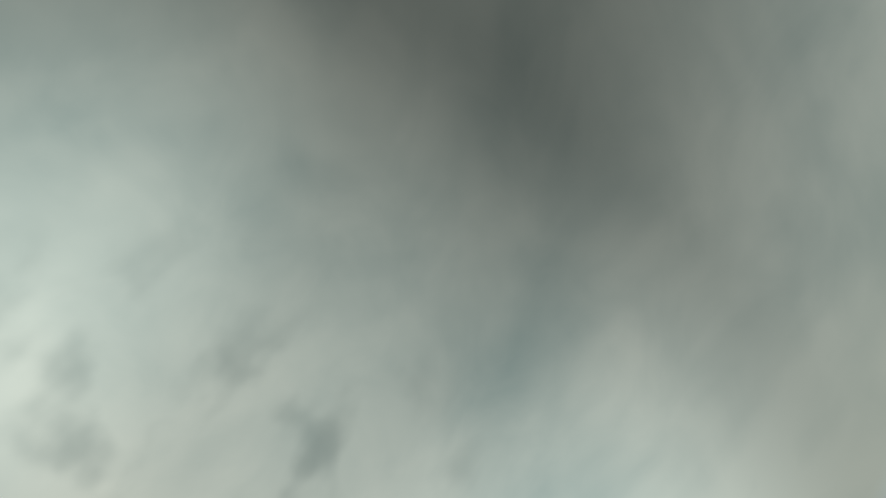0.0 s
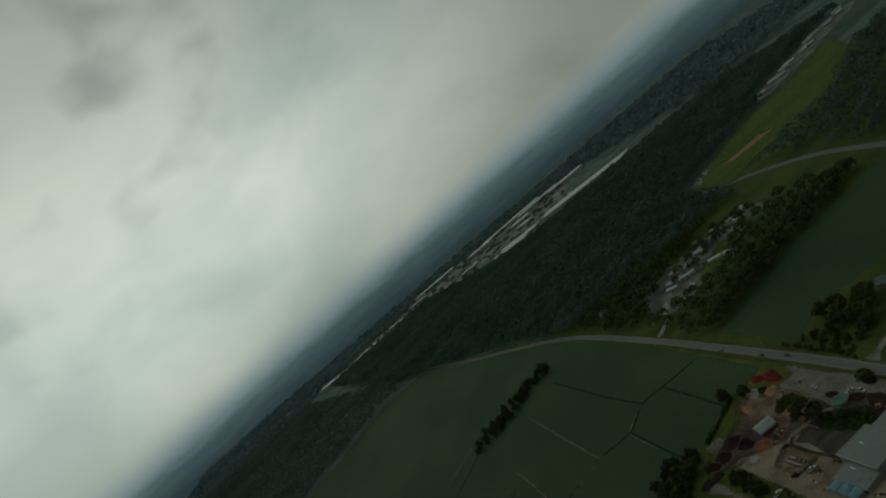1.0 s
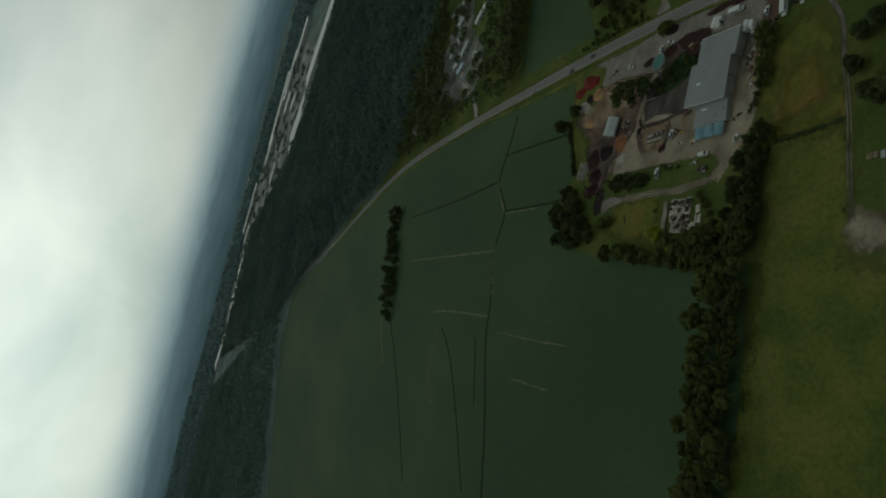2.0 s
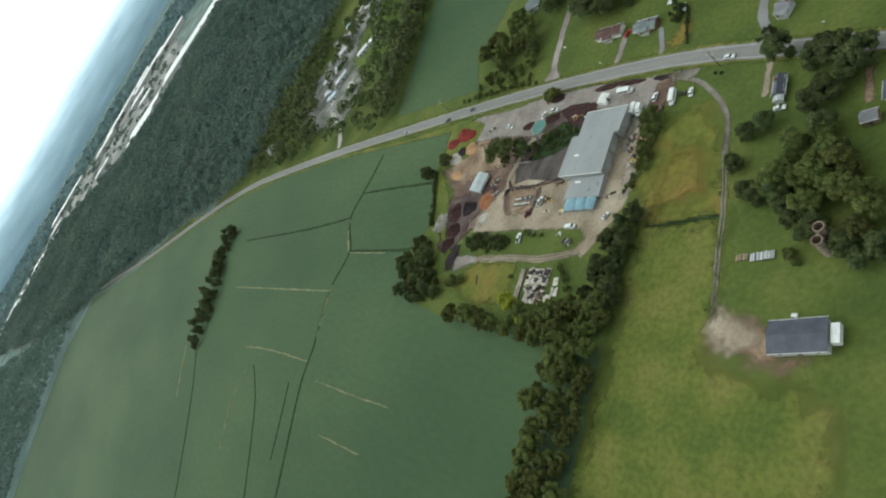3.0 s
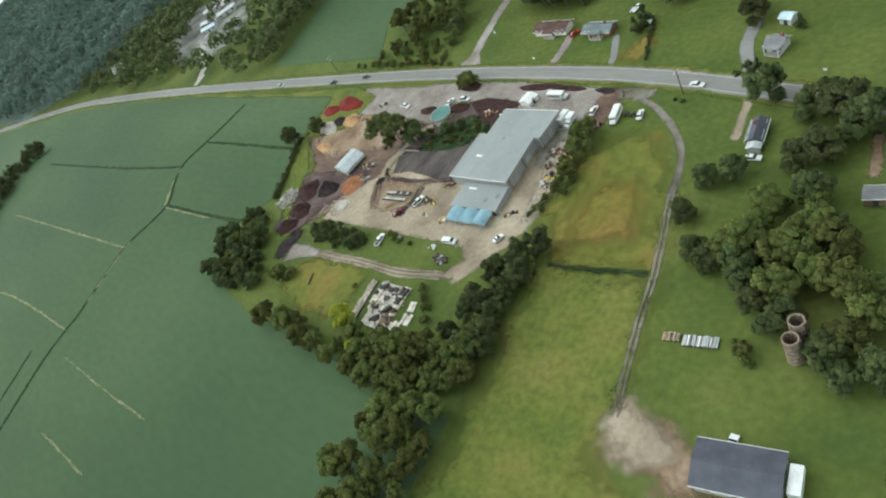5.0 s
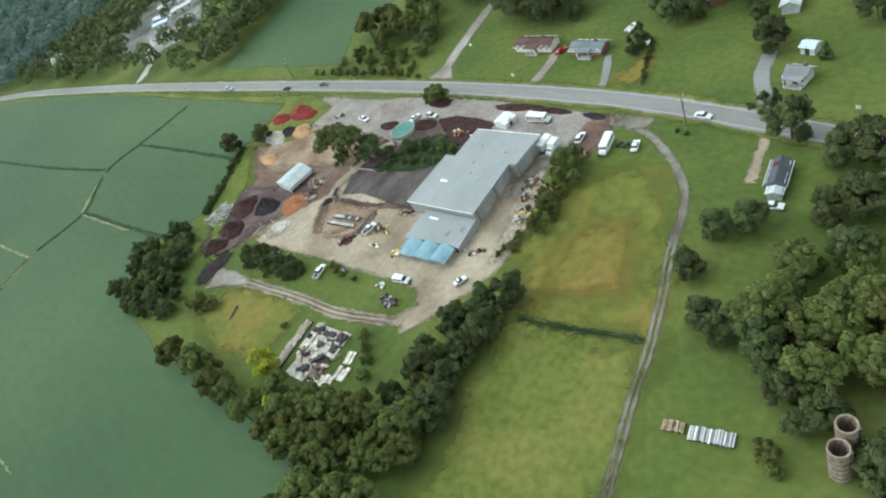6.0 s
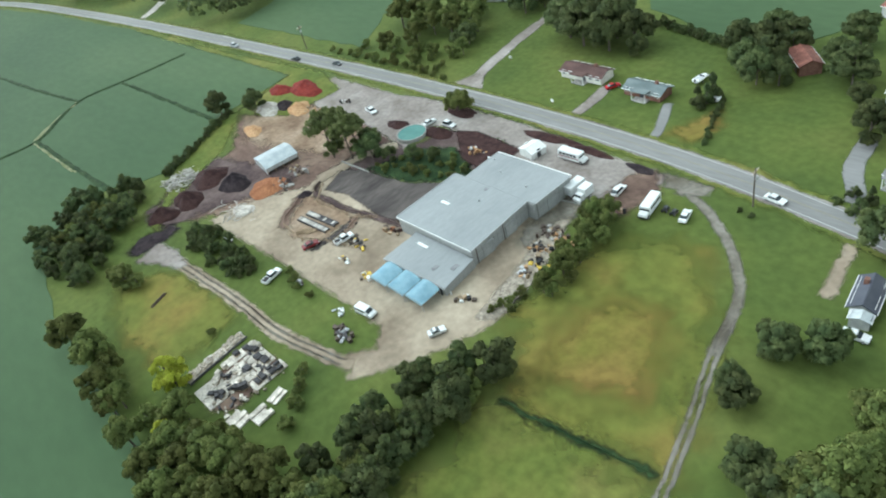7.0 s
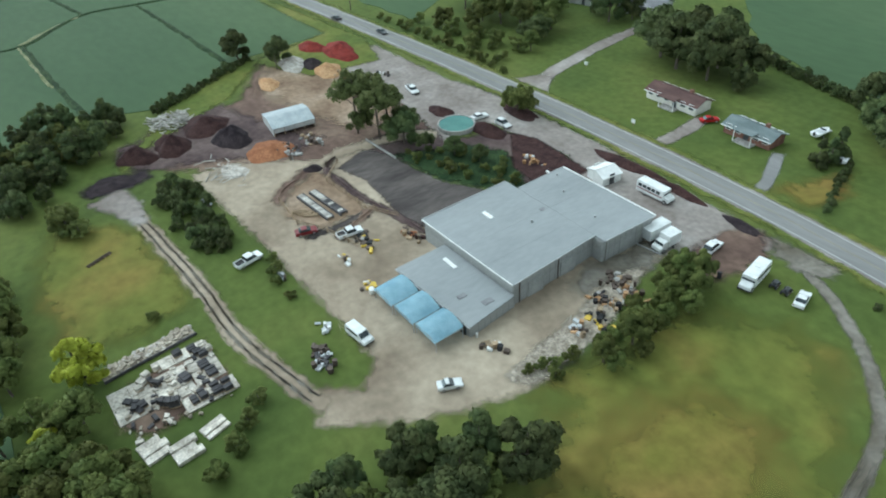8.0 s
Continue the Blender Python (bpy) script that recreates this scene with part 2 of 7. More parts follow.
M["tan_stone"] = material("tan_broken_stone", [(0.24, 0.205, 0.16), (0.42, 0.37, 0.30)], scale=0.9, fine=4.0, bump=0.6, spec=0.15, per_object=0.2)
M["mulch_soil"] = material("mulch_stained_soil", [(0.055, 0.038, 0.038), (0.088, 0.062, 0.059), (0.135, 0.102, 0.092)], scale=0.12, fine=0.9, bump=0.4, spec=0.1, contrast=0.36, fine_mix=0.22)
M["brown_dirt"] = material("brown_sandy_dirt", [(0.145, 0.094, 0.062), (0.232, 0.165, 0.112), (0.345, 0.270, 0.200)], scale=0.1, fine=0.9, bump=0.3, spec=0.1, contrast=0.4, fine_mix=0.2)
M["dry_patch"] = material("browned_dry_grass", [(0.132, 0.124, 0.026), (0.178, 0.130, 0.036)], scale=0.09, fine=0.5, bump=0.3, spec=0.1, fine_mix=0.18)
M["bark"] = material("grey_brown_bark", [(0.08, 0.065, 0.05), (0.15, 0.125, 0.10)], scale=1.5, fine=8.0, bump=0.6, stretch=(1, 1, 0.2))
# floor lightened to the same painted haze tone as the crowns
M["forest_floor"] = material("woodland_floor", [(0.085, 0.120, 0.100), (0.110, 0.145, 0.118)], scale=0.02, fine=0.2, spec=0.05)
# distance haze is painted into this land's blue-green base colours
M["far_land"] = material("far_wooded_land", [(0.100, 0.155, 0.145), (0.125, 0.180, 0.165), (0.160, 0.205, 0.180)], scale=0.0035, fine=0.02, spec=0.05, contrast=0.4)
M["clearing"] = material("patchy_graded_ground", [(0.150, 0.170, 0.150), (0.250, 0.250, 0.235), (0.400, 0.390, 0.370)], scale=0.009, fine=0.05, spec=0.1, fine_mix=0.25, contrast=0.34)
M["lawn_far"] = material("light_green_turf", [(0.078, 0.125, 0.027), (0.117, 0.156, 0.039)], scale=0.02, fine=0.3, spec=0.1)
M["red_mulch"] = material("red_dyed_mulch", [(0.125, 0.020, 0.017), (0.195, 0.035, 0.027)], scale=0.6, fine=4.0, bump=0.7, spec=0.1)
M["brown_mulch"] = material("dark_brown_mulch", [(0.030, 0.016, 0.016), (0.058, 0.031, 0.028)], scale=0.6, fine=4.0, bump=0.7, spec=0.1)
M["black_mulch"] = material("black_mulch", [(0.020, 0.015, 0.018), (0.042, 0.032, 0.034)], scale=0.6, fine=4.0, bump=0.7, spec=0.1)
M["orange_clay"] = material("orange_clay", [(0.203, 0.082, 0.039), (0.281, 0.125, 0.062)], scale=0.4, fine=3.0, bump=0.6, spec=0.1)
M["sand"] = material("yellow_sand", [(0.330, 0.185, 0.090), (0.420, 0.262, 0.140)], scale=0.4, fine=3.0, bump=0.4, spec=0.1)
M["pale_stone"] = material("pale_crushed_stone", [(0.300, 0.270, 0.232), (0.520, 0.485, 0.435)], scale=0.8, fine=4.0, bump=0.6, spec=0.15, per_object=0.15)
M["cream_stone"] = material("cream_cut_stone", [(0.36, 0.325, 0.275), (0.52, 0.48, 0.415), (0.66, 0.62, 0.55)], scale=0.5, fine=3.0, bump=0.5, spec=0.15, per_object=0.18, contrast=0.4)
M["concrete"] = material("weathered_concrete", [(0.257, 0.250, 0.234), (0.359, 0.351, 0.328)], scale=0.5, fine=4.0, bump=0.3, per_object=0.12)
M["silo_concrete"] = material("stained_silo_concrete", [(0.17, 0.125, 0.09), (0.30, 0.245, 0.19)], scale=0.5, fine=3.0, bump=0.4, stretch=(1, 1, 0.25))
M["wood"] = material("weathered_timber", [(0.22, 0.16, 0.10), (0.34, 0.26, 0.17)], scale=0.8, fine=6.0, bump=0.3, stretch=(0.2, 1, 1), per_object=0.25)
M["log"] = material("bleached_log", [(0.30, 0.28, 0.25), (0.46, 0.44, 0.40)], scale=0.8, fine=6.0, bump=0.3, per_object=0.3)
M["awning"] = material("light_blue_awning_fabric", [(0.300, 0.500, 0.600), (0.400, 0.610, 0.700)], scale=0.5, fine=5.0, rough=0.7, bump=0.1, fine_mix=0.06)
M["roof_white"] = material("pale_metal_roof", [(0.390, 0.429, 0.437), (0.515, 0.546, 0.546)], scale=0.4, fine=3.0, rough=0.45, bump=0.05, metal=0.1, fine_mix=0.08)
M["roof_pale"] = material("pale_grey_blue_metal_roof", [(0.285, 0.325, 0.340), (0.365, 0.405, 0.415)], scale=0.5, fine=3.0, rough=0.5, bump=0.05, fine_mix=0.1)
M["roof_red"] = material("brown_red_shingles", [(0.075, 0.042, 0.038), (0.115, 0.066, 0.058)], scale=0.5, fine=5.0, bump=0.3, stretch=(0.4, 1, 1), fine_mix=0.15)
M["roof_teal"] = material("teal_grey_shingles", [(0.112, 0.140, 0.142), (0.165, 0.196, 0.196)], scale=0.5, fine=5.0, bump=0.3, stretch=(0.4, 1, 1), fine_mix=0.12)
M["roof_dark"] = material("charcoal_metal_roof", [(0.050, 0.054, 0.072), (0.075, 0.080, 0.10)], scale=0.3, fine=4.0, rough=0.5, bump=0.1, fine_mix=0.1)
M["roof_shingle"] = material("grey_shingles", [(0.156, 0.156, 0.164), (0.234, 0.234, 0.242)], scale=0.5, fine=5.0, bump=0.3, stretch=(0.4, 1, 1), fine_mix=0.15)
M["roof_blue"] = material("pale_blue_metal_roof", [(0.42, 0.56, 0.66), (0.52, 0.66, 0.74)], scale=0.4, fine=4.0, rough=0.45, bump=0.05)
M["rust_roof"] = material("rusted_metal_roof", [(0.16, 0.06, 0.045), (0.27, 0.11, 0.08)], scale=0.5, fine=4.0, rough=0.7, bump=0.1)
M["siding"] = material("cream_siding", [(0.58, 0.56, 0.51), (0.70, 0.68, 0.63)], scale=0.6, fine=6.0, rough=0.6, bump=0.1, fine_mix=0.08)
M["brick"] = material("red_brown_brick", [(0.15, 0.075, 0.055), (0.23, 0.12, 0.09)], scale=1.0, fine=9.0, bump=0.3)
M["white_paint"] = plain("white_vehicle_paint", (0.72, 0.74, 0.73), rough=0.35, spec=0.4)
M["red_paint"] = plain("dark_red_vehicle_paint", (0.17, 0.012, 0.016), rough=0.35, spec=0.4)
M["bright_red"] = plain("bright_red_vehicle_paint", (0.40, 0.012, 0.015), rough=0.35, spec=0.4)
M["dark_paint"] = plain("dark_grey_vehicle_paint", (0.045, 0.05, 0.055), rough=0.3, spec=0.5)
M["silver_paint"] = plain("silver_vehicle_paint", (0.45, 0.47, 0.48), rough=0.3, spec=0.5)
M["yellow_paint"] = plain("yellow_machine_paint", (0.60, 0.42, 0.05), rough=0.5)
M["rubber"] = plain("black_rubber", (0.025, 0.025, 0.026), rough=0.85)
M["rim"] = plain("steel_rim", (0.50, 0.50, 0.50), rough=0.35, metal=0.8)
M["glass"] = plain("dark_window_glass", (0.03, 0.04, 0.045), rough=0.08, spec=0.6)
M["trim_white"] = plain("white_trim", (0.74, 0.75, 0.73), rough=0.5)
M["steel"] = plain("galvanised_steel", (0.42, 0.43, 0.43), rough=0.4, metal=0.6)
M["dark_metal"] = plain("dark_rusty_iron", (0.10, 0.075, 0.06), rough=0.7, metal=0.3)
M["pool"] = material("teal_pool_cover", [(0.040, 0.150, 0.130), (0.060, 0.185, 0.160)], scale=0.4, fine=3.0, rough=0.5, bump=0.1, fine_mix=0.08)
M["tarp_dark"] = material("dark_slate", [(0.045, 0.043, 0.046), (0.085, 0.080, 0.082)], scale=0.3, fine=3.0, rough=0.8, bump=0.2)
M["tilled"] = material("dark_tilled_soil", [(0.050, 0.043, 0.041), (0.076, 0.066, 0.062), (0.108, 0.094, 0.086)], scale=0.16, fine=1.2, bump=0.4, spec=0.1, stretch=(1, 0.3, 1), fine_mix=0.22)
M["water"] = plain("grey_pond_water", (0.20, 0.22, 0.22), rough=0.05, spec=0.6)
# glowing colour ramp paints the horizon haze and clears towards the sky
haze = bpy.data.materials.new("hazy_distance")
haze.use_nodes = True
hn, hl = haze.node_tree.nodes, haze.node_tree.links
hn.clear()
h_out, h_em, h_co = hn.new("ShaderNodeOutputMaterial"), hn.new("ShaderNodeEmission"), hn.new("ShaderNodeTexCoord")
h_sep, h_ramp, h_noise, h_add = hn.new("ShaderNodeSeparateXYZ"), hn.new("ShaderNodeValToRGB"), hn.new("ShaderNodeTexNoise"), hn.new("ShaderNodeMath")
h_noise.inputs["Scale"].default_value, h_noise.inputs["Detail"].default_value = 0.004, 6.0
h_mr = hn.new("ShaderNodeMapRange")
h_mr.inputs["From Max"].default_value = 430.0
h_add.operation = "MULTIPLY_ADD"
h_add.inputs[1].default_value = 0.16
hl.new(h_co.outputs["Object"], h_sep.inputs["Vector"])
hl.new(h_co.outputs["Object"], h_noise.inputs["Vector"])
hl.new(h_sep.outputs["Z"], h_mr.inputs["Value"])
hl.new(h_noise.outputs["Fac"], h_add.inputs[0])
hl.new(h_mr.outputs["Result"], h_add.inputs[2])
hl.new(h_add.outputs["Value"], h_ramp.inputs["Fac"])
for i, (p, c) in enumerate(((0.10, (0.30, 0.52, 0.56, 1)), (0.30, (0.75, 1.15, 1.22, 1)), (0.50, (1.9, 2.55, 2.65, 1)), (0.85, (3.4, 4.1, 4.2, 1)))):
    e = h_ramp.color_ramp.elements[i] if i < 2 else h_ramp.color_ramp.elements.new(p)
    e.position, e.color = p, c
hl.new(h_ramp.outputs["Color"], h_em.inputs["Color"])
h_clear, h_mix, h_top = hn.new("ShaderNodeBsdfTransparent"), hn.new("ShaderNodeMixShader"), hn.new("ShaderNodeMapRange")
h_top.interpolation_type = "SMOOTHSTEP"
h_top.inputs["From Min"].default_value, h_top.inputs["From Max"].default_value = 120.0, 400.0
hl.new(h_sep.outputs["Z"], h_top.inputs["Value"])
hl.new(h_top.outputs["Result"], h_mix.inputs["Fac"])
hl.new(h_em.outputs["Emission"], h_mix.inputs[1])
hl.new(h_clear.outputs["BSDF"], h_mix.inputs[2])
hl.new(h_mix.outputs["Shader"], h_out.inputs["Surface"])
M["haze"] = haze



# ---- building blocks ----
UNIT = 1.16  # metres to one unit of the site plan, in which the place below is drawn; vehicles come in metres


def bm_obj(name, bm, mat, parent=None, smooth=False):
    me = bpy.data.meshes.new(name)
    bm.to_mesh(me)
    bm.free()
    for one in mat if isinstance(mat, (list, tuple)) else [mat]:
        me.materials.append(one)
    if smooth:
        me.polygons.foreach_set("use_smooth", [True] * len(me.polygons))
    ob = new(name, me)
    if parent is not None:
        ob.parent = parent
    return ob


def part(name, bm, mat, parent, label="", smooth=False):
    ob = bm_obj(name, bm, mat, parent, smooth)
    if label:
        ob["label"] = label
    return ob


def thing(name, m, label, category, group=""):
    ob = new(name)
    ob.empty_display_size = 0.2
    ob.matrix_basis = m
    return tagged(ob, label, category, group)


def box(bm, x0, x1, y0, y1, z0, z1, bevel=0.0, m=None):
    """A block between two corners, its edges rounded by bevel."""
    r = bmesh.ops.create_cube(bm, size=1.0)
    vs = r["verts"]
    bmesh.ops.scale(bm, vec=(x1 - x0, y1 - y0, z1 - z0), verts=vs)
    bmesh.ops.translate(bm, vec=((x0 + x1) / 2, (y0 + y1) / 2, (z0 + z1) / 2), verts=vs)
    if bevel:
        es = list({e for v in vs for e in v.link_edges})
        r = bmesh.ops.bevel(bm, geom=es, offset=bevel, segments=1, affect="EDGES")
        vs = list({v for f in r["faces"] for v in f.verts} | {v for v in vs if v.is_valid})
    if m is not None:
        bmesh.ops.transform(bm, matrix=m, verts=vs)
    return vs


def one_box(*dims, bevel=0.03):
    bm = bmesh.new()
    box(bm, *dims, bevel=bevel)
    return bm


def sheet(name, outline, z, mat, label, category="ground", jag=0.0, step=6.0, kind="structure", seed=1, fade=0.0, cell=None):
    """A flat patch of ground with an uneven edge; with fade it thins out over that many metres at its rim."""
    if fade:
        return thinning_sheet(name, np.array(outline + outline[:1], float), z, mat, label, category, kind, fade, cell or max(0.8, fade))
    rnd = random.Random(seed)
    pts = []
    for (ax, ay), (bx, by) in zip(outline, outline[1:] + outline[:1]):
        n = max(1, int(math.hypot(bx - ax, by - ay) / step)) if jag else 1
        for i in range(n):
            f = i / n
            pts.append((ax + (bx - ax) * f + rnd.uniform(-jag, jag), ay + (by - ay) * f + rnd.uniform(-jag, jag)))
    bm = bmesh.new()
    top = [bm.verts.new((x, y, z)) for x, y in pts]
    low = [bm.verts.new((x, y, -0.2)) for x, y in pts]
    f = bm.faces.new(top)
    f.normal_update()
    if f.normal.z < 0:
        f.normal_flip()
    for i in range(len(pts)):
        j = (i + 1) % len(pts)
        bm.faces.new((top[i], top[j], low[j], low[i]))
    bmesh.ops.triangulate(bm, faces=[f])
    bmesh.ops.recalc_face_normals(bm, faces=bm.faces)
    ob = bm_obj(name, bm, mat)
    return tagged(ob, label, category, kind=kind)


def thinning_sheet(name, ring, z, mat, label, category, kind, fade, cell):
    """A grid of ground whose rim attribute holds the distance to the outline, positive inside."""
    lo, hi = ring.min(0) - fade * 2, ring.max(0) + fade * 2
    xs, ys = np.arange(lo[0], hi[0] + cell, cell), np.arange(lo[1], hi[1] + cell, cell)
    gx, gy = np.meshgrid(xs, ys)
    p = np.stack([gx.ravel(), gy.ravel()], 1)
    best = np.full(len(p), 1e9)
    inside = np.zeros(len(p), bool)
    for (ax, ay), (bx, by) in zip(ring[:-1], ring[1:]):
        d = np.array((bx - ax, by - ay))
        f = np.clip(((p - (ax, ay)) @ d) / (d @ d + 1e-9), 0, 1)
        best = np.minimum(best, np.linalg.norm(p - (ax, ay) - f[:, None] * d, axis=1))
        if ay != by:
            inside ^= ((ay > p[:, 1]) != (by > p[:, 1])) & (p[:, 0] < (bx - ax) * (p[:, 1] - ay) / (by - ay) + ax)
    rim = np.where(inside, best, -best)
    nx, ny = len(xs), len(ys)
    i, j = np.meshgrid(np.arange(nx - 1), np.arange(ny - 1))
    quad = np.stack([j * nx + i, j * nx + i + 1, (j + 1) * nx + i + 1, (j + 1) * nx + i], -1).reshape(-1, 4)
    quad = quad[rim[quad].max(1) > -fade * 1.6]
    used = np.unique(quad)
    remap = np.zeros(len(p), int)
    remap[used] = np.arange(len(used))
    me = bpy.data.meshes.new(name)
    me.from_pydata(np.column_stack([p[used], np.full(len(used), z)]).tolist(), [], remap[quad].tolist())
    me.attributes.new("rim", "FLOAT", "POINT").data.foreach_set("value", np.clip(rim[used], -fade * 3, fade * 3).astype(np.float32))
    me.materials.append(soft(mat, fade))
    return tagged(new(name, me), label, category, kind=kind)


def smooth_line(points, step):
    """Points along a Catmull-Rom line through the given ones."""
    out = []
    p = [points[0]] + list(points) + [points[-1]]
    for i in range(1, len(p) - 2):
        a, b, c, d = (Vector((*q[:2], 0)) for q in p[i - 1:i + 3])
        n = max(1, int((c - b).length / step))
        for k in range(n):
            t = k / n
            out.append(0.5 * ((2 * b) + (c - a) * t + (2 * a - 5 * b + 4 * c - d) * t * t + (3 * b - a - 3 * c + d) * t ** 3))
    out.append(Vector((*points[-1][:2], 0)))
    return out


def ribbon(name, points, width, z, mat, label, category="ground", step=3.0, jag=0.0, offset=0.0, seed=3, crown=0.0, kind="structure", fade=0.0):
    """A strip along a line, with a little thickness; with fade its sides thin out over that many metres."""
    rnd = random.Random(seed)
    line = smooth_line(points, step)
    bm = bmesh.new()
    layer = bm.verts.layers.float.new("rim")
    rows = []
    for i, c in enumerate(line):
        d = (line[min(i + 1, len(line) - 1)] - line[max(i - 1, 0)]).normalized()
        n = Vector((-d.y, d.x, 0))
        wl_, wr_ = width / 2 + rnd.uniform(-jag, jag), width / 2 + rnd.uniform(-jag, jag)
        m = c + n * offset
        end = 1.0 if 0 < i < len(line) - 1 else 0.0
        if fade:
            spec = [(wl_ + fade * 1.4, z, -fade * 1.4), (wl_ - fade, z, fade), (0, z + crown, width / 2), (-wr_ + fade, z, fade), (-wr_ - fade * 1.4, z, -fade * 1.4)]
        else:
            spec = [(wl_, -0.1, 9), (wl_, z, 9), (0, z + crown, 9), (-wr_, z, 9), (-wr_, -0.1, 9)]
        row = []
        for off, zz, rim in spec:
            v = bm.verts.new((m.x + n.x * off, m.y + n.y * off, zz))
            v[layer] = rim if end or not fade else min(rim, 0.0)
            row.append(v)
        rows.append(row)
    for ra, rb in zip(rows, rows[1:]):
        for k in range(4):
            bm.faces.new((ra[k], ra[k + 1], rb[k + 1], rb[k]))
    bmesh.ops.recalc_face_normals(bm, faces=bm.faces)
    ob = bm_obj(name, bm, soft(mat, fade) if fade else mat)
    return tagged(ob, label, category, kind=kind)

def quads_mesh(name, centers, normals, sizes, rnd, mats, shade=None):
    """One mesh of many small bent leaf clumps, each a pair of triangles turned about its normal; shade gives the normals that they are lit by."""
    n = len(centers)
    up = rnd.normal(size=(n, 3))
    t = np.cross(normals, up)
    t /= np.linalg.norm(t, axis=1)[:, None] + 1e-9
    b = np.cross(normals, t)
    s = sizes[:, None]
    bend = normals * s * 0.22
    corners = np.stack([centers - t * s - bend, centers - b * s * 0.7, centers + t * s - bend, centers + b * s * 0.7], 1).reshape(-1, 3)
    me = bpy.data.meshes.new(name)
    me.vertices.add(4 * n)
    me.vertices.foreach_set("co", corners.ravel())
    me.loops.add(6 * n)
    base = np.arange(n)[:, None] * 4
    idx = np.concatenate([base + 0, base + 1, base + 3, base + 1, base + 2, base + 3], 1)
    me.loops.foreach_set("vertex_index", idx.ravel())
    me.polygons.add(2 * n)
    me.polygons.foreach_set("loop_start", np.arange(2 * n) * 3)
    me.polygons.foreach_set("loop_total", np.full(2 * n, 3))
    me.update()
    me.validate()
    if shade is not None:
        me.polygons.foreach_set("use_smooth", [True] * len(me.polygons))
        me.normals_split_custom_set_from_vertices(np.repeat(shade, 4, axis=0))
    for m in mats:
        me.materials.append(m)
    return me


def crown_points(rnd, r, h0, h1, lobes, count, cone=False):
    """Places and outward normals over the lobes of a crown between heights h0 and h1; the lobes gather on a few uneven boughs."""
    zc, hz = (h0 + h1) / 2, (h1 - h0) / 2
    cs, rs = [], []
    boughs = [(0.1 * r, 0.0, zc + 0.42 * hz, 0.46 * r)]
    turn = rnd.uniform(0, math.tau)
    for i in range(7):
        a, far = turn + i * math.tau / 7 + rnd.uniform(-0.35, 0.35), r * rnd.uniform(0.38, 0.66)
        boughs.append((far * math.cos(a), far * math.sin(a), zc + hz * rnd.uniform(-0.8, 0.4), r * rnd.uniform(0.28, 0.46)))
    for i in range(lobes):
        a, u = rnd.uniform(0, math.tau), rnd.uniform(-0.85, 0.9)
        if cone:
            ring = r * (1 - (u + 1) / 2) * 0.75
            cs.append((ring * math.cos(a), ring * math.sin(a), zc + hz * u))
            rs.append(max(0.5, r * (1.05 - (u + 1) / 2) * 0.55))
        else:
            bx, by, bz, br = boughs[i % len(boughs)]
            ring = br * math.sqrt(1 - u * u) * rnd.uniform(0.45, 0.95)
            cs.append((bx + ring * math.cos(a), by + ring * math.sin(a), max(h0 + 0.1 * r, bz + br * u * 0.8)))
            rs.append(r * rnd.uniform(0.09, 0.25))
    cs, rs = np.array(cs), np.array(rs)
    pick = rnd.choice(lobes, size=count, p=rs ** 2 / (rs ** 2).sum())
    d = rnd.normal(size=(count, 3))
    d /= np.linalg.norm(d, axis=1)[:, None]
    d[:, 2] = np.where(d[:, 2] < -0.3, -d[:, 2], d[:, 2])
    depth = rnd.uniform(0.62, 1.2, size=count)
    p = cs[pick] + d * (rs[pick] * depth)[:, None]
    gap = np.linalg.norm(p[:, None] - cs[None], axis=2) / rs[None]
    keep = gap.min(1) > 0.5
    return p[keep], d[keep]


def trunk_mesh(rnd, h, r, limbs, reach):
    bm = bmesh.new()

    def limb(a, b, ra, rb):
        a, b = Vector(a), Vector(b)
        m = Matrix.Translation((a + b) / 2) @ (b - a).to_track_quat("Z", "Y").to_matrix().to_4x4()
        bmesh.ops.create_cone(bm, segments=6, radius1=ra, radius2=rb, depth=(b - a).length, matrix=m)

    limb((0, 0, -0.3), (0.1, 0.05, h * 0.45), r, r * 0.7)
    limb((0.1, 0.05, h * 0.43), (0.0, 0.15, h * 0.85), r * 0.72, r * 0.2)
    for i in range(limbs):
        a = i * math.tau / limbs + rnd.uniform(-0.4, 0.4)
        z = h * rnd.uniform(0.3, 0.6)
        limb((0.05, 0.05, z), (reach * math.cos(a), reach * math.sin(a), z + reach * 0.6), r * 0.42, r * 0.1)
    return bm


def tree_kind(name, r, h, count, lobes, leaf, seed, low=0.22, cone=False, size=0.5, label="", category="tree"):
    rnd = np.random.default_rng(seed)
    th = thing(name, Matrix(), label, category)
    part("trunk", trunk_mesh(rnd, h, max(0.12, r * 0.055), 5, r * 0.5), M["bark"], th)
    p, d = crown_points(rnd, r, h * low, h, lobes, count, cone)
    n = d + rnd.normal(size=d.shape) * 0.55
    out = p - np.array((0, 0, h * (0.25 + 0.4 * low)))
    out /= np.linalg.norm(out, axis=1)[:, None]
    n /= np.linalg.norm(n, axis=1)[:, None]
    me = quads_mesh("crown", p, n, rnd.uniform(0.6, 1.25, len(p)) * size, rnd, [M[leaf]], d * 0.4 + out * 0.4 + n * 0.25)
    crown = new("crown", me)
    crown.parent = th
    return th


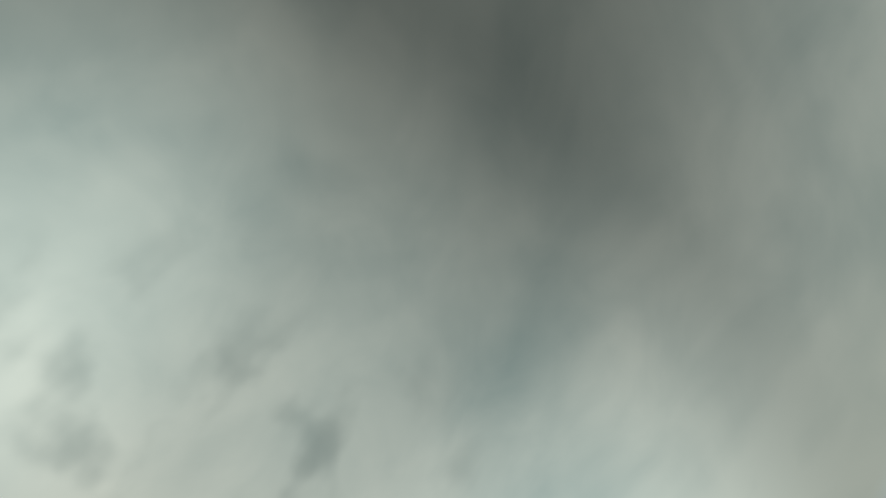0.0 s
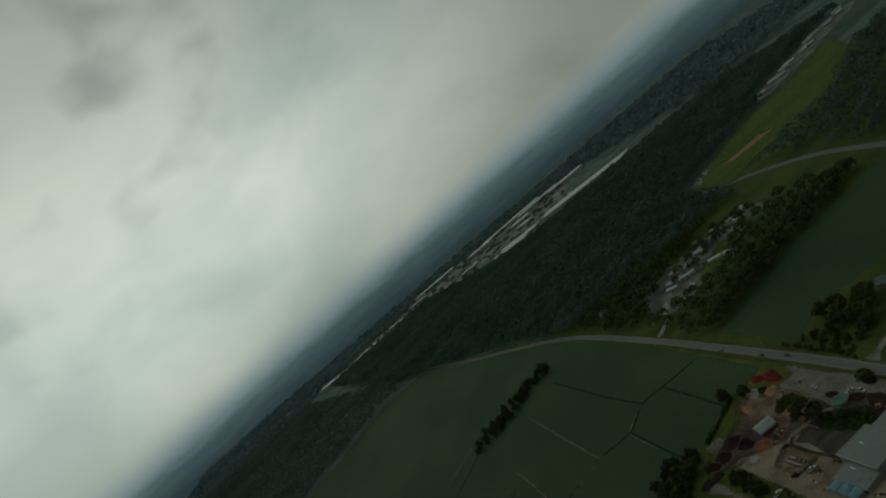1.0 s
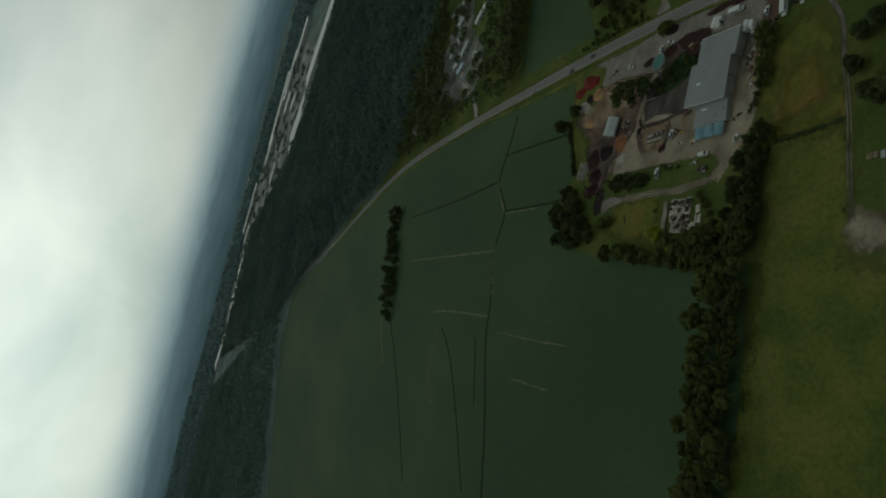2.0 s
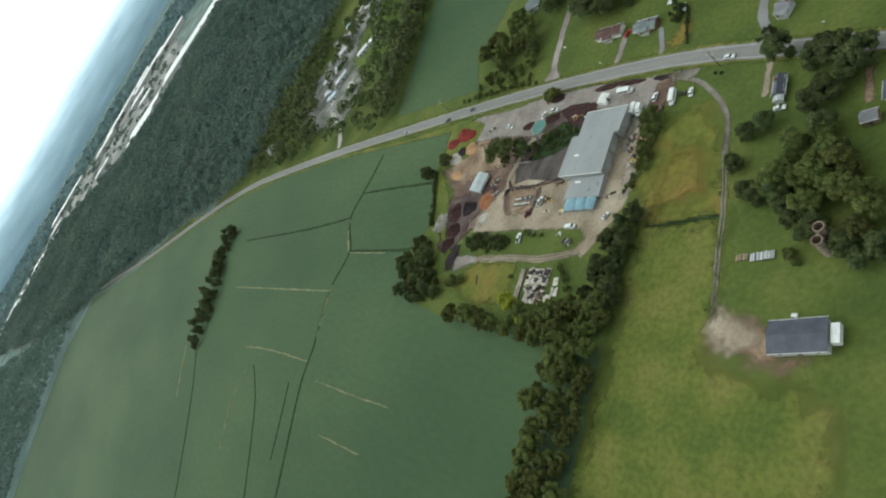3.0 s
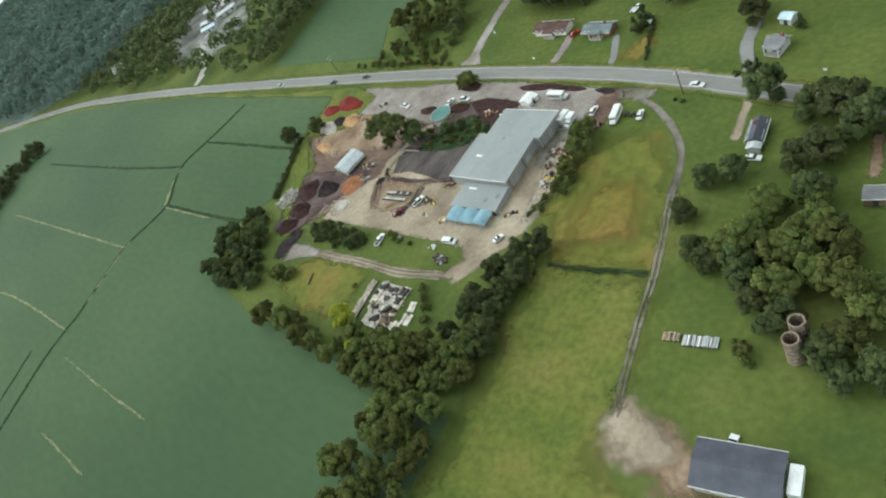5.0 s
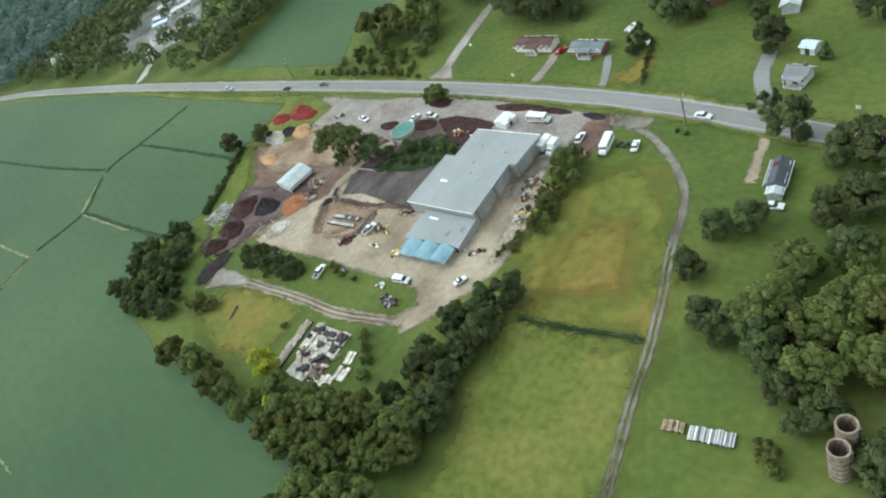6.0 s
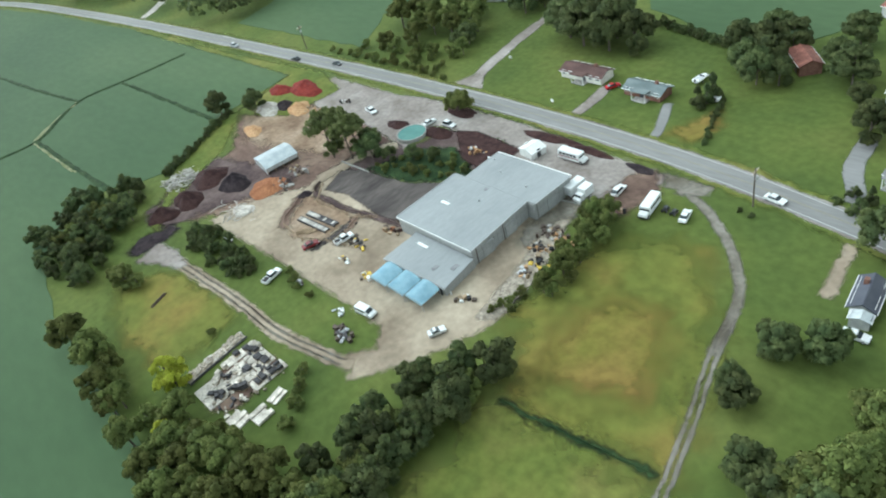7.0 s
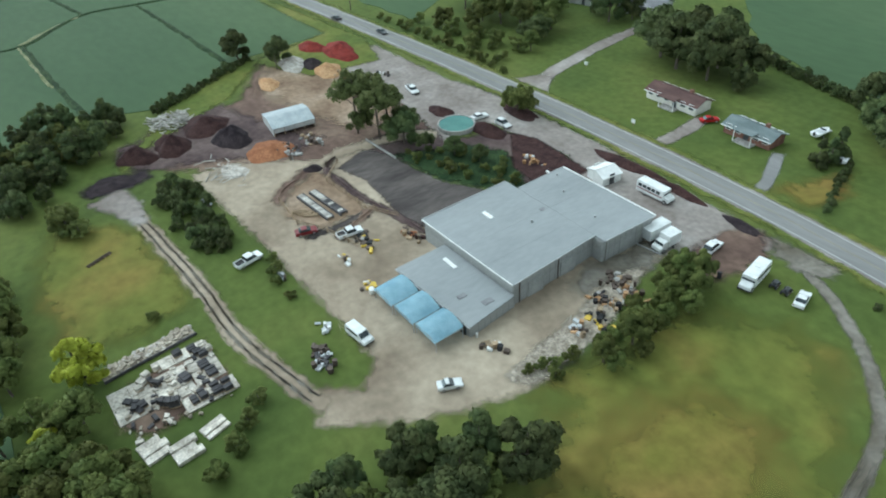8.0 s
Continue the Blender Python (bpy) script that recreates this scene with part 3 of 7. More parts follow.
def place(proto, spots, group, seed, smin=0.85, smax=1.15):
    """Copies of a plant at (x, y, scale), each turned its own way; the first is the plant itself."""
    rnd = random.Random(seed)
    out = []
    for i, spot in enumerate(spots):
        x, y = spot[:2]
        s = (spot[2] if len(spot) > 2 else 1.0) * rnd.uniform(smin, smax)
        ob = copy_thing(proto, Matrix())
        ob.matrix_basis = Matrix.LocRotScale((x, y, 0), Euler((0, 0, rnd.uniform(0, math.tau))), (s, s, s * rnd.uniform(0.9, 1.1)))
        ob["group"] = group
        out.append(ob)
    return out


def retire(proto):
    """Takes the pattern plant itself out of the scene once its copies stand."""
    for o in [*proto.children_recursive, proto]:
        bpy.data.objects.remove(o)


def scatter(rnd, outline, spacing):
    """Loose places inside an outline, about spacing apart."""
    xs, ys = [p[0] for p in outline], [p[1] for p in outline]
    out = []
    y = min(ys)
    while y < max(ys):
        x = min(xs)
        while x < max(xs):
            px, py = x + rnd.uniform(-0.45, 0.45) * spacing, y + rnd.uniform(-0.45, 0.45) * spacing
            inside = False
            for (ax, ay), (bx, by) in zip(outline, outline[1:] + outline[:1]):
                if (ay > py) != (by > py) and px < (bx - ax) * (py - ay) / (by - ay) + ax:
                    inside = not inside
            if inside:
                out.append((px, py))
            x += spacing
        y += spacing
    return out


def woods(name, outline, spacing, r, h, per, seed, label, leaf="leaf_forest", size=1.6):
    """A far wood that nobody could count: clumped crowns in one mesh."""
    rnd = np.random.default_rng(seed)
    spots = np.array(scatter(random.Random(seed), outline, spacing))
    k = len(spots)
    scale = rnd.uniform(0.7, 1.3, k)
    d = rnd.normal(size=(k, per, 3))
    d /= np.linalg.norm(d, axis=2)[..., None]
    d[..., 2] = np.abs(d[..., 2]) * 1.2 - 0.25
    c = np.zeros((k, per, 3))
    c[..., :2] = spots[:, None, :]
    p = c + d * np.array((r, r, h * 0.45)) * scale[:, None, None]
    p[..., 2] += (h * 0.55 * scale)[:, None]
    n = d + rnd.normal(size=d.shape) * 0.35
    n /= np.linalg.norm(n, axis=2)[..., None]
    me = quads_mesh(name, p.reshape(-1, 3), n.reshape(-1, 3), np.repeat(scale, per) * rnd.uniform(0.7, 1.3, k * per) * size, rnd, [M[leaf]], d.reshape(-1, 3) * 0.9 + n.reshape(-1, 3) * 0.1)
    return tagged(new(name, me), label, "woods", kind="stuff")


def heap(name, x, y, rx, ry, h, mat, label, category="pile", rz=0.0, seed=1, rings=9, sides=26):
    """A loose pile: an uneven mound with a slumped foot."""
    rnd = random.Random(seed)
    ph = [rnd.uniform(0, math.tau) for _ in range(4)]
    bm = bmesh.new()
    rows = []
    for i in range(rings + 1):
        f = i / rings
        row = []
        for k in range(sides):
            a = k * math.tau / sides
            w = 1 + 0.13 * math.sin(2 * a + ph[0]) + 0.09 * math.sin(3 * a + ph[1]) + 0.05 * math.sin(7 * a + ph[2])
            z = h * (1 - f ** 1.25) * (1 + 0.22 * math.sin(3 * a + ph[3]) * f * (1 - f) * 3) + rnd.uniform(-0.06, 0.06) * h
            row.append(bm.verts.new((rx * f * w * math.cos(a), ry * f * w * math.sin(a), z if i < rings else -0.15)))
        rows.append(row)
    for a, b in zip(rows[1:], rows[2:]):
        for k in range(sides):
            bm.faces.new((a[k], b[k], b[(k + 1) % sides], a[(k + 1) % sides]))
    top = bm.verts.new((0, 0, h))
    for v in rows[0]:
        bm.verts.remove(v)
    for k in range(sides):
        bm.faces.new((top, rows[1][k], rows[1][(k + 1) % sides]))
    bmesh.ops.recalc_face_normals(bm, faces=bm.faces)
    ob = bm_obj(name, bm, mat, smooth=True)
    ob.matrix_basis = pose(x, y, 0, 0, 0, rz)
    return tagged(ob, label, category)


# ---- vehicles: x along the length, nose towards +x ----
def wheel_mesh(r, w):
    bm = bmesh.new()
    bmesh.ops.create_cone(bm, cap_ends=True, segments=14, radius1=r, radius2=r, depth=w, matrix=Matrix.Rotation(radians(90), 4, "X"))
    bmesh.ops.bevel(bm, geom=[e for e in bm.edges if e.calc_face_angle(0) > 1], offset=r * 0.12, segments=1, affect="EDGES")
    return bm


def profile_mesh(pts, half, taper=0.0, z_ref=0.0, bevel=0.05):
    """A side outline (x, z) given a width; upper parts lean in by taper per metre of height."""
    bm = bmesh.new()
    sides = []
    for s in (-1, 1):
        sides.append([bm.verts.new((x, s * (half - taper * max(0, z - z_ref)), z)) for x, z in pts])
    for i in range(len(pts)):
        j = (i + 1) % len(pts)
        bm.faces.new((sides[0][i], sides[0][j], sides[1][j], sides[1][i]))
    bm.faces.new(sides[0])
    bm.faces.new(sides[1])
    bmesh.ops.recalc_face_normals(bm, faces=bm.faces)
    if bevel:
        bmesh.ops.bevel(bm, geom=list(bm.edges), offset=bevel, segments=2, affect="EDGES", clamp_overlap=True)
    return bm


def add_wheels(th, xs, half, r, w=0.24):
    for x in xs:
        for s in (-1, 1):
            tyre = part("wheel", wheel_mesh(r, w), M["rubber"], th)
            tyre.location = (x, s * half, r)
            rim = part("rim", wheel_mesh(r * 0.6, 0.05), M["rim"], tyre)
            rim.location = (0, s * w * 0.5, 0)


def car(name, x, y, rz, paint, label, length=4.5, width=1.8, kind="sedan", group="", category="car"):
    th = thing(name, pose(x, y, 0.21 if "country road" in label or "far lane" in label else 0.07, 0, 0, rz) @ Matrix.Scale(0.97 / UNIT, 4), label, category, group)
    L, W = length / 2, width / 2
    lamps = 0.62
    if kind == "pickup":
        part("body", profile_mesh([(-L, 0.42), (L - 0.1, 0.4), (L, 0.62), (L - 0.08, 0.95), (L - 1.25, 1.06), (-L, 1.02)], W), M[paint], th)
        part("cab", profile_mesh([(-0.85, 1.0), (L - 1.2, 1.0), (L - 1.75, 1.66), (-0.62, 1.7)], W - 0.06, 0.22, 1.0), M["glass"], th, "cab with dark windows")
        part("cab_roof", profile_mesh([(-0.62, 1.66), (L - 1.78, 1.63), (L - 1.85, 1.74), (-0.58, 1.77)], W - 0.2, 0.0, 0, 0.03), M[paint], th)
        bm = bmesh.new()
        box(bm, -L + 0.12, -0.95, -W + 0.14, W - 0.14, 0.98, 1.045, 0.01)
        part("cargo_bed", bm, M["rubber"], th, "dark lined cargo bed")
        for s in (-1, 1):
            part("bed_rail", one_box(-L + 0.02, -0.9, s * (W - 0.1) - 0.07, s * (W - 0.1) + 0.07, 1.0, 1.16, bevel=0.02), M[paint], th)
        part("tailgate", one_box(-L, -L + 0.1, -W + 0.08, W - 0.08, 0.6, 1.15, bevel=0.02), M[paint], th)
        wr, wx = 0.4, (-L + 1.05, L - 0.95)
    elif kind == "van":
        part("body", profile_mesh([(-L, 0.4), (L - 0.1, 0.4), (L, 0.7), (L - 0.1, 1.05), (L - 0.95, 1.22), (L - 1.65, 1.98), (-L + 0.1, 2.05), (-L, 1.8)], W, 0.08, 1.2), M[paint], th)
        part("windscreen", profile_mesh([(L - 0.93, 1.27), (L - 0.9, 1.3), (L - 1.55, 1.93), (L - 1.62, 1.9)], W - 0.16, 0, 0, 0.0), M["glass"], th, "dark glass windscreen")
        for s in (-1, 1):
            part("side_window", one_box(-L + 0.4, L - 1.75, s * (W - 0.03) - 0.02, s * (W - 0.03) + 0.02, 1.3, 1.75, bevel=0.01), M["glass"], th, "dark glass side window")
        part("rear_window", one_box(-L - 0.005, -L + 0.06, -W + 0.25, W - 0.25, 1.3, 1.72, bevel=0.01), M["glass"], th)
        wr, wx = 0.36, (-L + 1.0, L - 0.9)
    else:
        tall = 1.72 if kind == "suv" else 1.45
        back = -L + (0.25 if kind == "suv" else 0.85)
        part("body", profile_mesh([(-L, 0.35), (L - 0.1, 0.33), (L, 0.55), (L - 0.1, 0.78), (L - 1.2, 0.95), (-L + 0.1, 0.98), (-L, 0.75)], W, 0.1, 0.6), M[paint], th)
        part("cabin", profile_mesh([(back - 0.15, 0.93), (L - 1.25, 0.93), (L - 1.95, tall - 0.05), (back + 0.35, tall - 0.03)], W - 0.08, 0.28, 0.95), M["glass"], th, "dark tinted cabin windows")
        part("cabin_roof", profile_mesh([(back + 0.35, tall - 0.06), (L - 1.98, tall - 0.08), (L - 2.05, tall + 0.01), (back + 0.42, tall + 0.02)], W - 0.24, 0.0, 0, 0.03), M[paint], th)
        wr, wx = 0.32, (-L + 0.85, L - 0.85)
    for s in (-1, 1):
        part("headlight", one_box(L - 0.12, L + 0.012, s * (W - 0.3) - 0.16, s * (W - 0.3) + 0.16, lamps, lamps + 0.16, bevel=0.02), M["trim_white"], th, "clear glass headlight")
        part("tail_light", one_box(-L - 0.012, -L + 0.1, s * (W - 0.18) - 0.1, s * (W - 0.18) + 0.1, lamps, lamps + 0.2, bevel=0.02), M["red_paint"], th, "red tail light")
    part("bumper", one_box(L - 0.1, L + 0.05, -W + 0.1, W - 0.1, 0.36, 0.52, bevel=0.03), M["rubber"], th)
    add_wheels(th, wx, W - 0.12, wr)
    return th


def bus(x, y, rz, label, length=9.0, stripe=None, name="bus"):
    th = thing(name, pose(x, y, 0.07, 0, 0, rz) @ Matrix.Scale(0.97 / UNIT, 4), label, "bus", "")
    L, W = length / 2, 1.2
    part("body", profile_mesh([(-L, 0.5), (L - 1.3, 0.5), (L - 1.3, 1.5), (L - 1.1, 2.75), (-L + 0.1, 2.9), (-L, 2.6)], W, 0.05, 1.5, 0.08), M["white_paint"], th)
    part("bonnet", profile_mesh([(L - 1.4, 0.5), (L, 0.5), (L, 1.2), (L - 0.2, 1.4), (L - 1.4, 1.6)], W - 0.15, 0.05, 0.8, 0.08), M["white_paint"], th)
    part("windscreen", one_box(L - 1.34, L - 1.2, -W + 0.15, W - 0.15, 1.7, 2.5, bevel=0.02), M["glass"], th, "dark glass windscreen")
    for s in (-1, 1):
        for i in range(5):
            x0 = -L + 0.5 + i * (length - 2.4) / 5
            part("side_window", one_box(x0, x0 + (length - 2.4) / 5 - 0.25, s * (W - 0.02) - 0.02, s * (W - 0.02) + 0.02, 1.7, 2.35, bevel=0.01), M["glass"], th)
        if stripe:
            part("stripe", one_box(-L + 0.2, L - 1.5, s * (W + 0.004) - 0.015, s * (W + 0.004) + 0.015, 1.2, 1.42, bevel=0.0), M[stripe], th, "red painted side stripe")
    part("roof_hatch", one_box(-1.2, -0.4, -0.4, 0.4, 2.83, 2.97, bevel=0.03), M["trim_white"], th)
    part("bumper", one_box(L - 0.05, L + 0.1, -W + 0.1, W - 0.1, 0.45, 0.7, bevel=0.03), M["rubber"], th)
    add_wheels(th, (-L + 2.0, L - 0.9), W - 0.18, 0.48, 0.3)
    return th


def box_truck(x, y, rz, label, length=7.0, cab=True):
    th = thing("box_truck" if cab else "box_trailer", pose(x, y, 0.07, 0, 0, rz) @ Matrix.Scale(0.97 / UNIT, 4), label, "truck" if cab else "trailer")
    L = length / 2
    c = 1.9 if cab else 0.3
    part("cargo_box", one_box(-L, L - c, -1.2, 1.2, 0.95, 3.2, bevel=0.05), M["white_paint"], th)
    part("chassis", one_box(-L + 0.1, L - 0.2, -0.5, 0.5, 0.5, 0.9, bevel=0.02), M["dark_metal"], th)
    part("rear_door", one_box(-L - 0.03, -L + 0.01, -1.05, 1.05, 1.05, 3.05, bevel=0.01), M["silver_paint"], th, "silver roll-up rear door")
    if cab:
        part("cab", profile_mesh([(L - 1.85, 0.5), (L, 0.5), (L, 1.25), (L - 0.55, 1.45), (L - 0.85, 2.2), (L - 1.85, 2.25)], 1.05, 0.05, 1.2, 0.06), M["white_paint"], th)
        part("windscreen", one_box(L - 0.86, L - 0.6, -0.9, 0.9, 1.52, 2.05, bevel=0.02), M["glass"], th)
    else:
        part("drawbar", one_box(L - 0.4, L + 0.9, -0.08, 0.08, 0.5, 0.62, bevel=0.01), M["dark_metal"], th)
    add_wheels(th, (-L + 1.3, L - 1.0) if cab else (-L + 1.6, -L + 2.6), 0.95, 0.42, 0.28)
    return th


def quad_bike(x, y, rz, label):
    th = thing("garden_tractor", pose(x, y, 0.05, 0, 0, rz) @ Matrix.Scale(1 / UNIT, 4), label, "tractor", "parked garden tractors")
    part("body", profile_mesh([(-0.5, 0.45), (1.0, 0.45), (1.05, 0.85), (0.2, 0.95), (-0.4, 0.75)], 0.38, 0.05, 0.5, 0.04), M["dark_paint"], th)
    part("seat", one_box(-0.45, 0.05, -0.25, 0.25, 0.75, 0.98, bevel=0.06), M["rubber"], th)
    part("steering_wheel", one_box(0.25, 0.4, -0.2, 0.2, 1.05, 1.1, bevel=0.02), M["rubber"], th)
    part("mower_deck", one_box(-0.3, 0.7, -0.65, 0.65, 0.18, 0.36, bevel=0.06), M["dark_metal"], th)
    add_wheels(th, (-0.45, 0.8), 0.5, 0.36, 0.25)
    return th


def boat(x, y, rz, label, length=6.0):
    th = thing("boat_on_trailer", pose(x, y, 0.0, 0, 0, rz) @ Matrix.Scale(1 / UNIT, 4), label, "boat")
    bm = bmesh.new()
    L = length / 2
    rows = []
    for f in np.linspace(-1, 1, 9):
        w = 1.1 * (1 - max(0, f) ** 2.2) + 0.02
        rows.append([bm.verts.new((f * L, y0 * w, z)) for y0, z in ((-1, 1.35 + 0.15 * max(0, f)), (-0.85, 0.85), (0, 0.6 + 0.3 * max(0, f)), (0.85, 0.85), (1, 1.35 + 0.15 * max(0, f)))])
    for a, b in zip(rows, rows[1:]):
        for k in range(4):
            bm.faces.new((a[k], a[k + 1], b[k + 1], b[k]))
        bm.faces.new((a[4], a[0], b[0], b[4]))
    bm.faces.new(rows[0])
    bmesh.ops.recalc_face_normals(bm, faces=bm.faces)
    part("hull", bm, M["white_paint"], th)
    part("cockpit", one_box(-L * 0.6, L * 0.2, -0.7, 0.7, 1.3, 1.42, bevel=0.05), M["silver_paint"], th)
    part("windshield", one_box(L * 0.15, L * 0.25, -0.7, 0.7, 1.38, 1.75, bevel=0.02), M["glass"], th)
    part("outboard_motor", one_box(-L - 0.35, -L + 0.05, -0.2, 0.2, 0.9, 1.75, bevel=0.08), M["rubber"], th)
    part("trailer_frame", one_box(-L + 0.3, L + 0.9, -0.4, 0.4, 0.42, 0.6, bevel=0.02), M["steel"], th)
    add_wheels(th, (-0.4,), 0.95, 0.32, 0.2)
    return th


# ---- houses: x along the ridge ----
def house(name, x, y, rz, L, W, wall_h, rise, roof, wall, label, windows=4, porch=False, chimney=True, over=0.45, category="house", hip=0.0, seed=1):
    rnd = random.Random(seed)
    th = thing(name, pose(x, y, 0, 0, 0, rz), label, category)
    l, w = L / 2, W / 2
    for s in (-1, 1):
        part("wall", one_box(-l, l, s * (w - 0.1) - 0.1, s * (w - 0.1) + 0.1, -0.3, wall_h, bevel=0.0), M[wall], th)
        bm = bmesh.new()
        gable = max(0.02, rise * (1 - hip) - 0.06)
        pts = [(-w + 0.2, -0.3), (w - 0.2, -0.3), (w - 0.2, wall_h), (0, wall_h + gable * (w - 0.2) / w), (-w + 0.2, wall_h)]
        a = [bm.verts.new((s * l - 0.1 * s - 0.1, q, z)) for q, z in pts]
        b = [bm.verts.new((s * l - 0.1 * s + 0.1, q, z)) for q, z in pts]
        bm.faces.new(a)
        bm.faces.new(b)
        for i in range(5):
            bm.faces.new((a[i], a[(i + 1) % 5], b[(i + 1) % 5], b[i]))
        bmesh.ops.recalc_face_normals(bm, faces=bm.faces)
        part("gable_wall", bm, M[wall], th)
    slope = rise / w
    e = w + over
    z0, z1 = wall_h - over * slope + 0.02, wall_h + rise + 0.02
    for s in (-1, 1):
        bm = bmesh.new()
        top = [(-l - over, s * e, z0), (l + over, s * e, z0), (l + over - hip * w, 0, z1), (-l - over + hip * w, 0, z1)]
        a = [bm.verts.new(v) for v in top]
        b = [bm.verts.new((vx, vy, vz + 0.14)) for vx, vy, vz in top]
        bm.faces.new(a)
        bm.faces.new(b)
        for i in range(4):
            bm.faces.new((a[i], a[(i + 1) % 4], b[(i + 1) % 4], b[i]))
        bmesh.ops.recalc_face_normals(bm, faces=bm.faces)
        part("roof_slope", bm, M[roof], th)
        part("gutter", one_box(-l - over, l + over, s * (e + 0.06) - 0.06, s * (e + 0.06) + 0.06, z0 - 0.02, z0 + 0.12, bevel=0.02), M["trim_white"], th)
        if hip:
            bm = bmesh.new()
            v = [bm.verts.new(q) for q in ((s * (l + over), -e, z0 + 0.13), (s * (l + over), e, z0 + 0.13), (s * (l + over - hip * w), 0, z1 + 0.13))]
            bm.faces.new(v)
            part("roof_hip", bm, M[roof], th)
    part("ridge_cap", one_box(-l - over + hip * w, l + over - hip * w, -0.15, 0.15, z1 + 0.09, z1 + 0.19, bevel=0.03), M[roof], th)
    for s in (-1, 1):
        for i in range(windows):
            cx = -l + L * (i + 0.5) / windows
            if s < 0 and i == windows // 2:
                part("door", one_box(cx - 0.5, cx + 0.5, s * (w + 0.03) - 0.04, s * (w + 0.03) + 0.04, 0.05, 2.1, bevel=0.01), M["dark_paint"], th, "dark front door")
                continue
            win = part("window", one_box(cx - 0.65, cx + 0.65, s * (w + 0.02) - 0.04, s * (w + 0.02) + 0.04, 0.95, 2.15, bevel=0.01), M["trim_white"], th)
            part("pane", one_box(cx - 0.55, cx + 0.55, s * (w + 0.05) - 0.03, s * (w + 0.05) + 0.03, 1.05, 2.05, bevel=0.0), M["glass"], win)
    if chimney:
        part("chimney", one_box(l * 0.35, l * 0.35 + 0.7, 0.3, 1.0, wall_h, z1 + 0.7, bevel=0.03), M["brick"], th)
    if porch:
        part("porch_slab", one_box(-1.6, 2.2, -w - 1.9, -w - 0.01, -0.2, 0.22, bevel=0.02), M["concrete"], th)
        part("porch_roof", one_box(-1.8, 2.4, -w - 2.1, -w + 0.05, 2.45, 2.6, bevel=0.03), M[roof], th)
        for px in (-1.5, 2.1):
            part("porch_post", one_box(px - 0.07, px + 0.07, -w - 1.9, -w - 1.76, 0.2, 2.46, bevel=0.01), M["trim_white"], th)
    return th


# ---- ground ----
bm = bmesh.new()
ring = [[bm.verts.new((r * math.cos(a * math.tau / 64), r * math.sin(a * math.tau / 64), 0)) for a in range(64)] for r in (250, 800, 2200, 4900)]
bm.faces.new(ring[0])
for a, b in zip(ring, ring[1:]):
    for i in range(64):
        bm.faces.new((a[i], b[i], b[(i + 1) % 64], a[(i + 1) % 64]))
bmesh.ops.recalc_face_normals(bm, faces=bm.faces)
tagged(bm_obj("ground", bm, M["grass"]), "open green grassland reaching to the horizon", "ground", kind="structure")

# added backdrop ring that carries the painted haze, shaped as low hills
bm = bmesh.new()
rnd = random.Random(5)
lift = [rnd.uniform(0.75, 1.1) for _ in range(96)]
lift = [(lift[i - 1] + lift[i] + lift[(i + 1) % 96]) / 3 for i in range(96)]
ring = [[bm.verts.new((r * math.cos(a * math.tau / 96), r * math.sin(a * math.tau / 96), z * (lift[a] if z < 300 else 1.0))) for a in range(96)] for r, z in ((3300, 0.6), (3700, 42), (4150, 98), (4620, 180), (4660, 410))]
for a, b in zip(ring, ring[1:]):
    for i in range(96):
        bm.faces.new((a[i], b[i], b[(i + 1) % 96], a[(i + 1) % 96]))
tagged(bm_obj("backdrop", bm, M["haze"]), "low backdrop ring glowing with painted horizon haze", "hills", kind="structure")

ROAD = [(-1600, -350), (-1250, -250), (-1000, -170), (-850, -120), (-690, -74), (-610, -47), (-530, -20), (-460, 2), (-395, 17), (-310, 28), (-230, 36), (-137, 43.2), (-78, 47), (-36, 48.4), (-4, 48.2), (20, 46.8), (41, 44), (80, 38), (150, 27.5), (380, -14), (880, -120)]
sheet("far_land", [(-426, 55.2), (-508, 285.2), (-544, 486), (300, 3600), (-2600, 3000), (-4000, 200), (-3300, -2300), (-1500, -3700), (-683, -419), (-893, -205.7), (-666, -53.2), (-504, -0.2)], 0.02, M["far_land"], "far patchwork of woods and fields in painted haze", "land", jag=15, step=60)
sheet("woodland_floor", [(-429, 41.4), (-434, 102.2), (-543, 234.2), (-603, 404), (-602, 726), (-1116, 676), (-1228, 200.9), (-1421, 93.2), (-1886, -58), (-1837, -409), (-1097, -234.3), (-885, -148.6), (-666, -53.2), (-504, -0.2)], 0.06, M["forest_floor"], "wood floor lightened with painted haze", "ground", jag=6, step=25)
sheet("crop_field", [(-120.8, 34.1), (-118.9, 7.8), (-103, -17.5), (-114.8, -35.9), (-96, -55), (-70, -60), (-36, -60.5), (21.2, -60), (29.2, -114.5), (30, -400), (-661, -430), (-881, -225.7), (-883, -145), (-670, -74), (-515, -22), (-429, 4), (-335, 19.5), (-243.5, 29), (-162, 32.5)], 0.10, M["crop"], "dense green soybean field beside the road", "field", jag=0.6)
sheet("crop_field", [(-190.5, 52.2), (-208.7, 125.2), (-215.7, 225.3), (-141.6, 229.7), (-102.4, 196.7), (-119.6, 98.5), (-126.5, 79.7), (-110.5, 57.5)], 0.10, M["crop"], "dense green soybean field beyond the road", "field", jag=0.8)
sheet("crop_field", [(-62.2, 138.5), (-36.9, 108.6), (-11.3, 98.5), (10.2, 101.5), (38.1, 150.5), (39.2, 225.3), (-36.8, 256), (-93.4, 196.9)], 0.10, M["crop"], "dense green soybean field behind the houses", "field", jag=0.8)
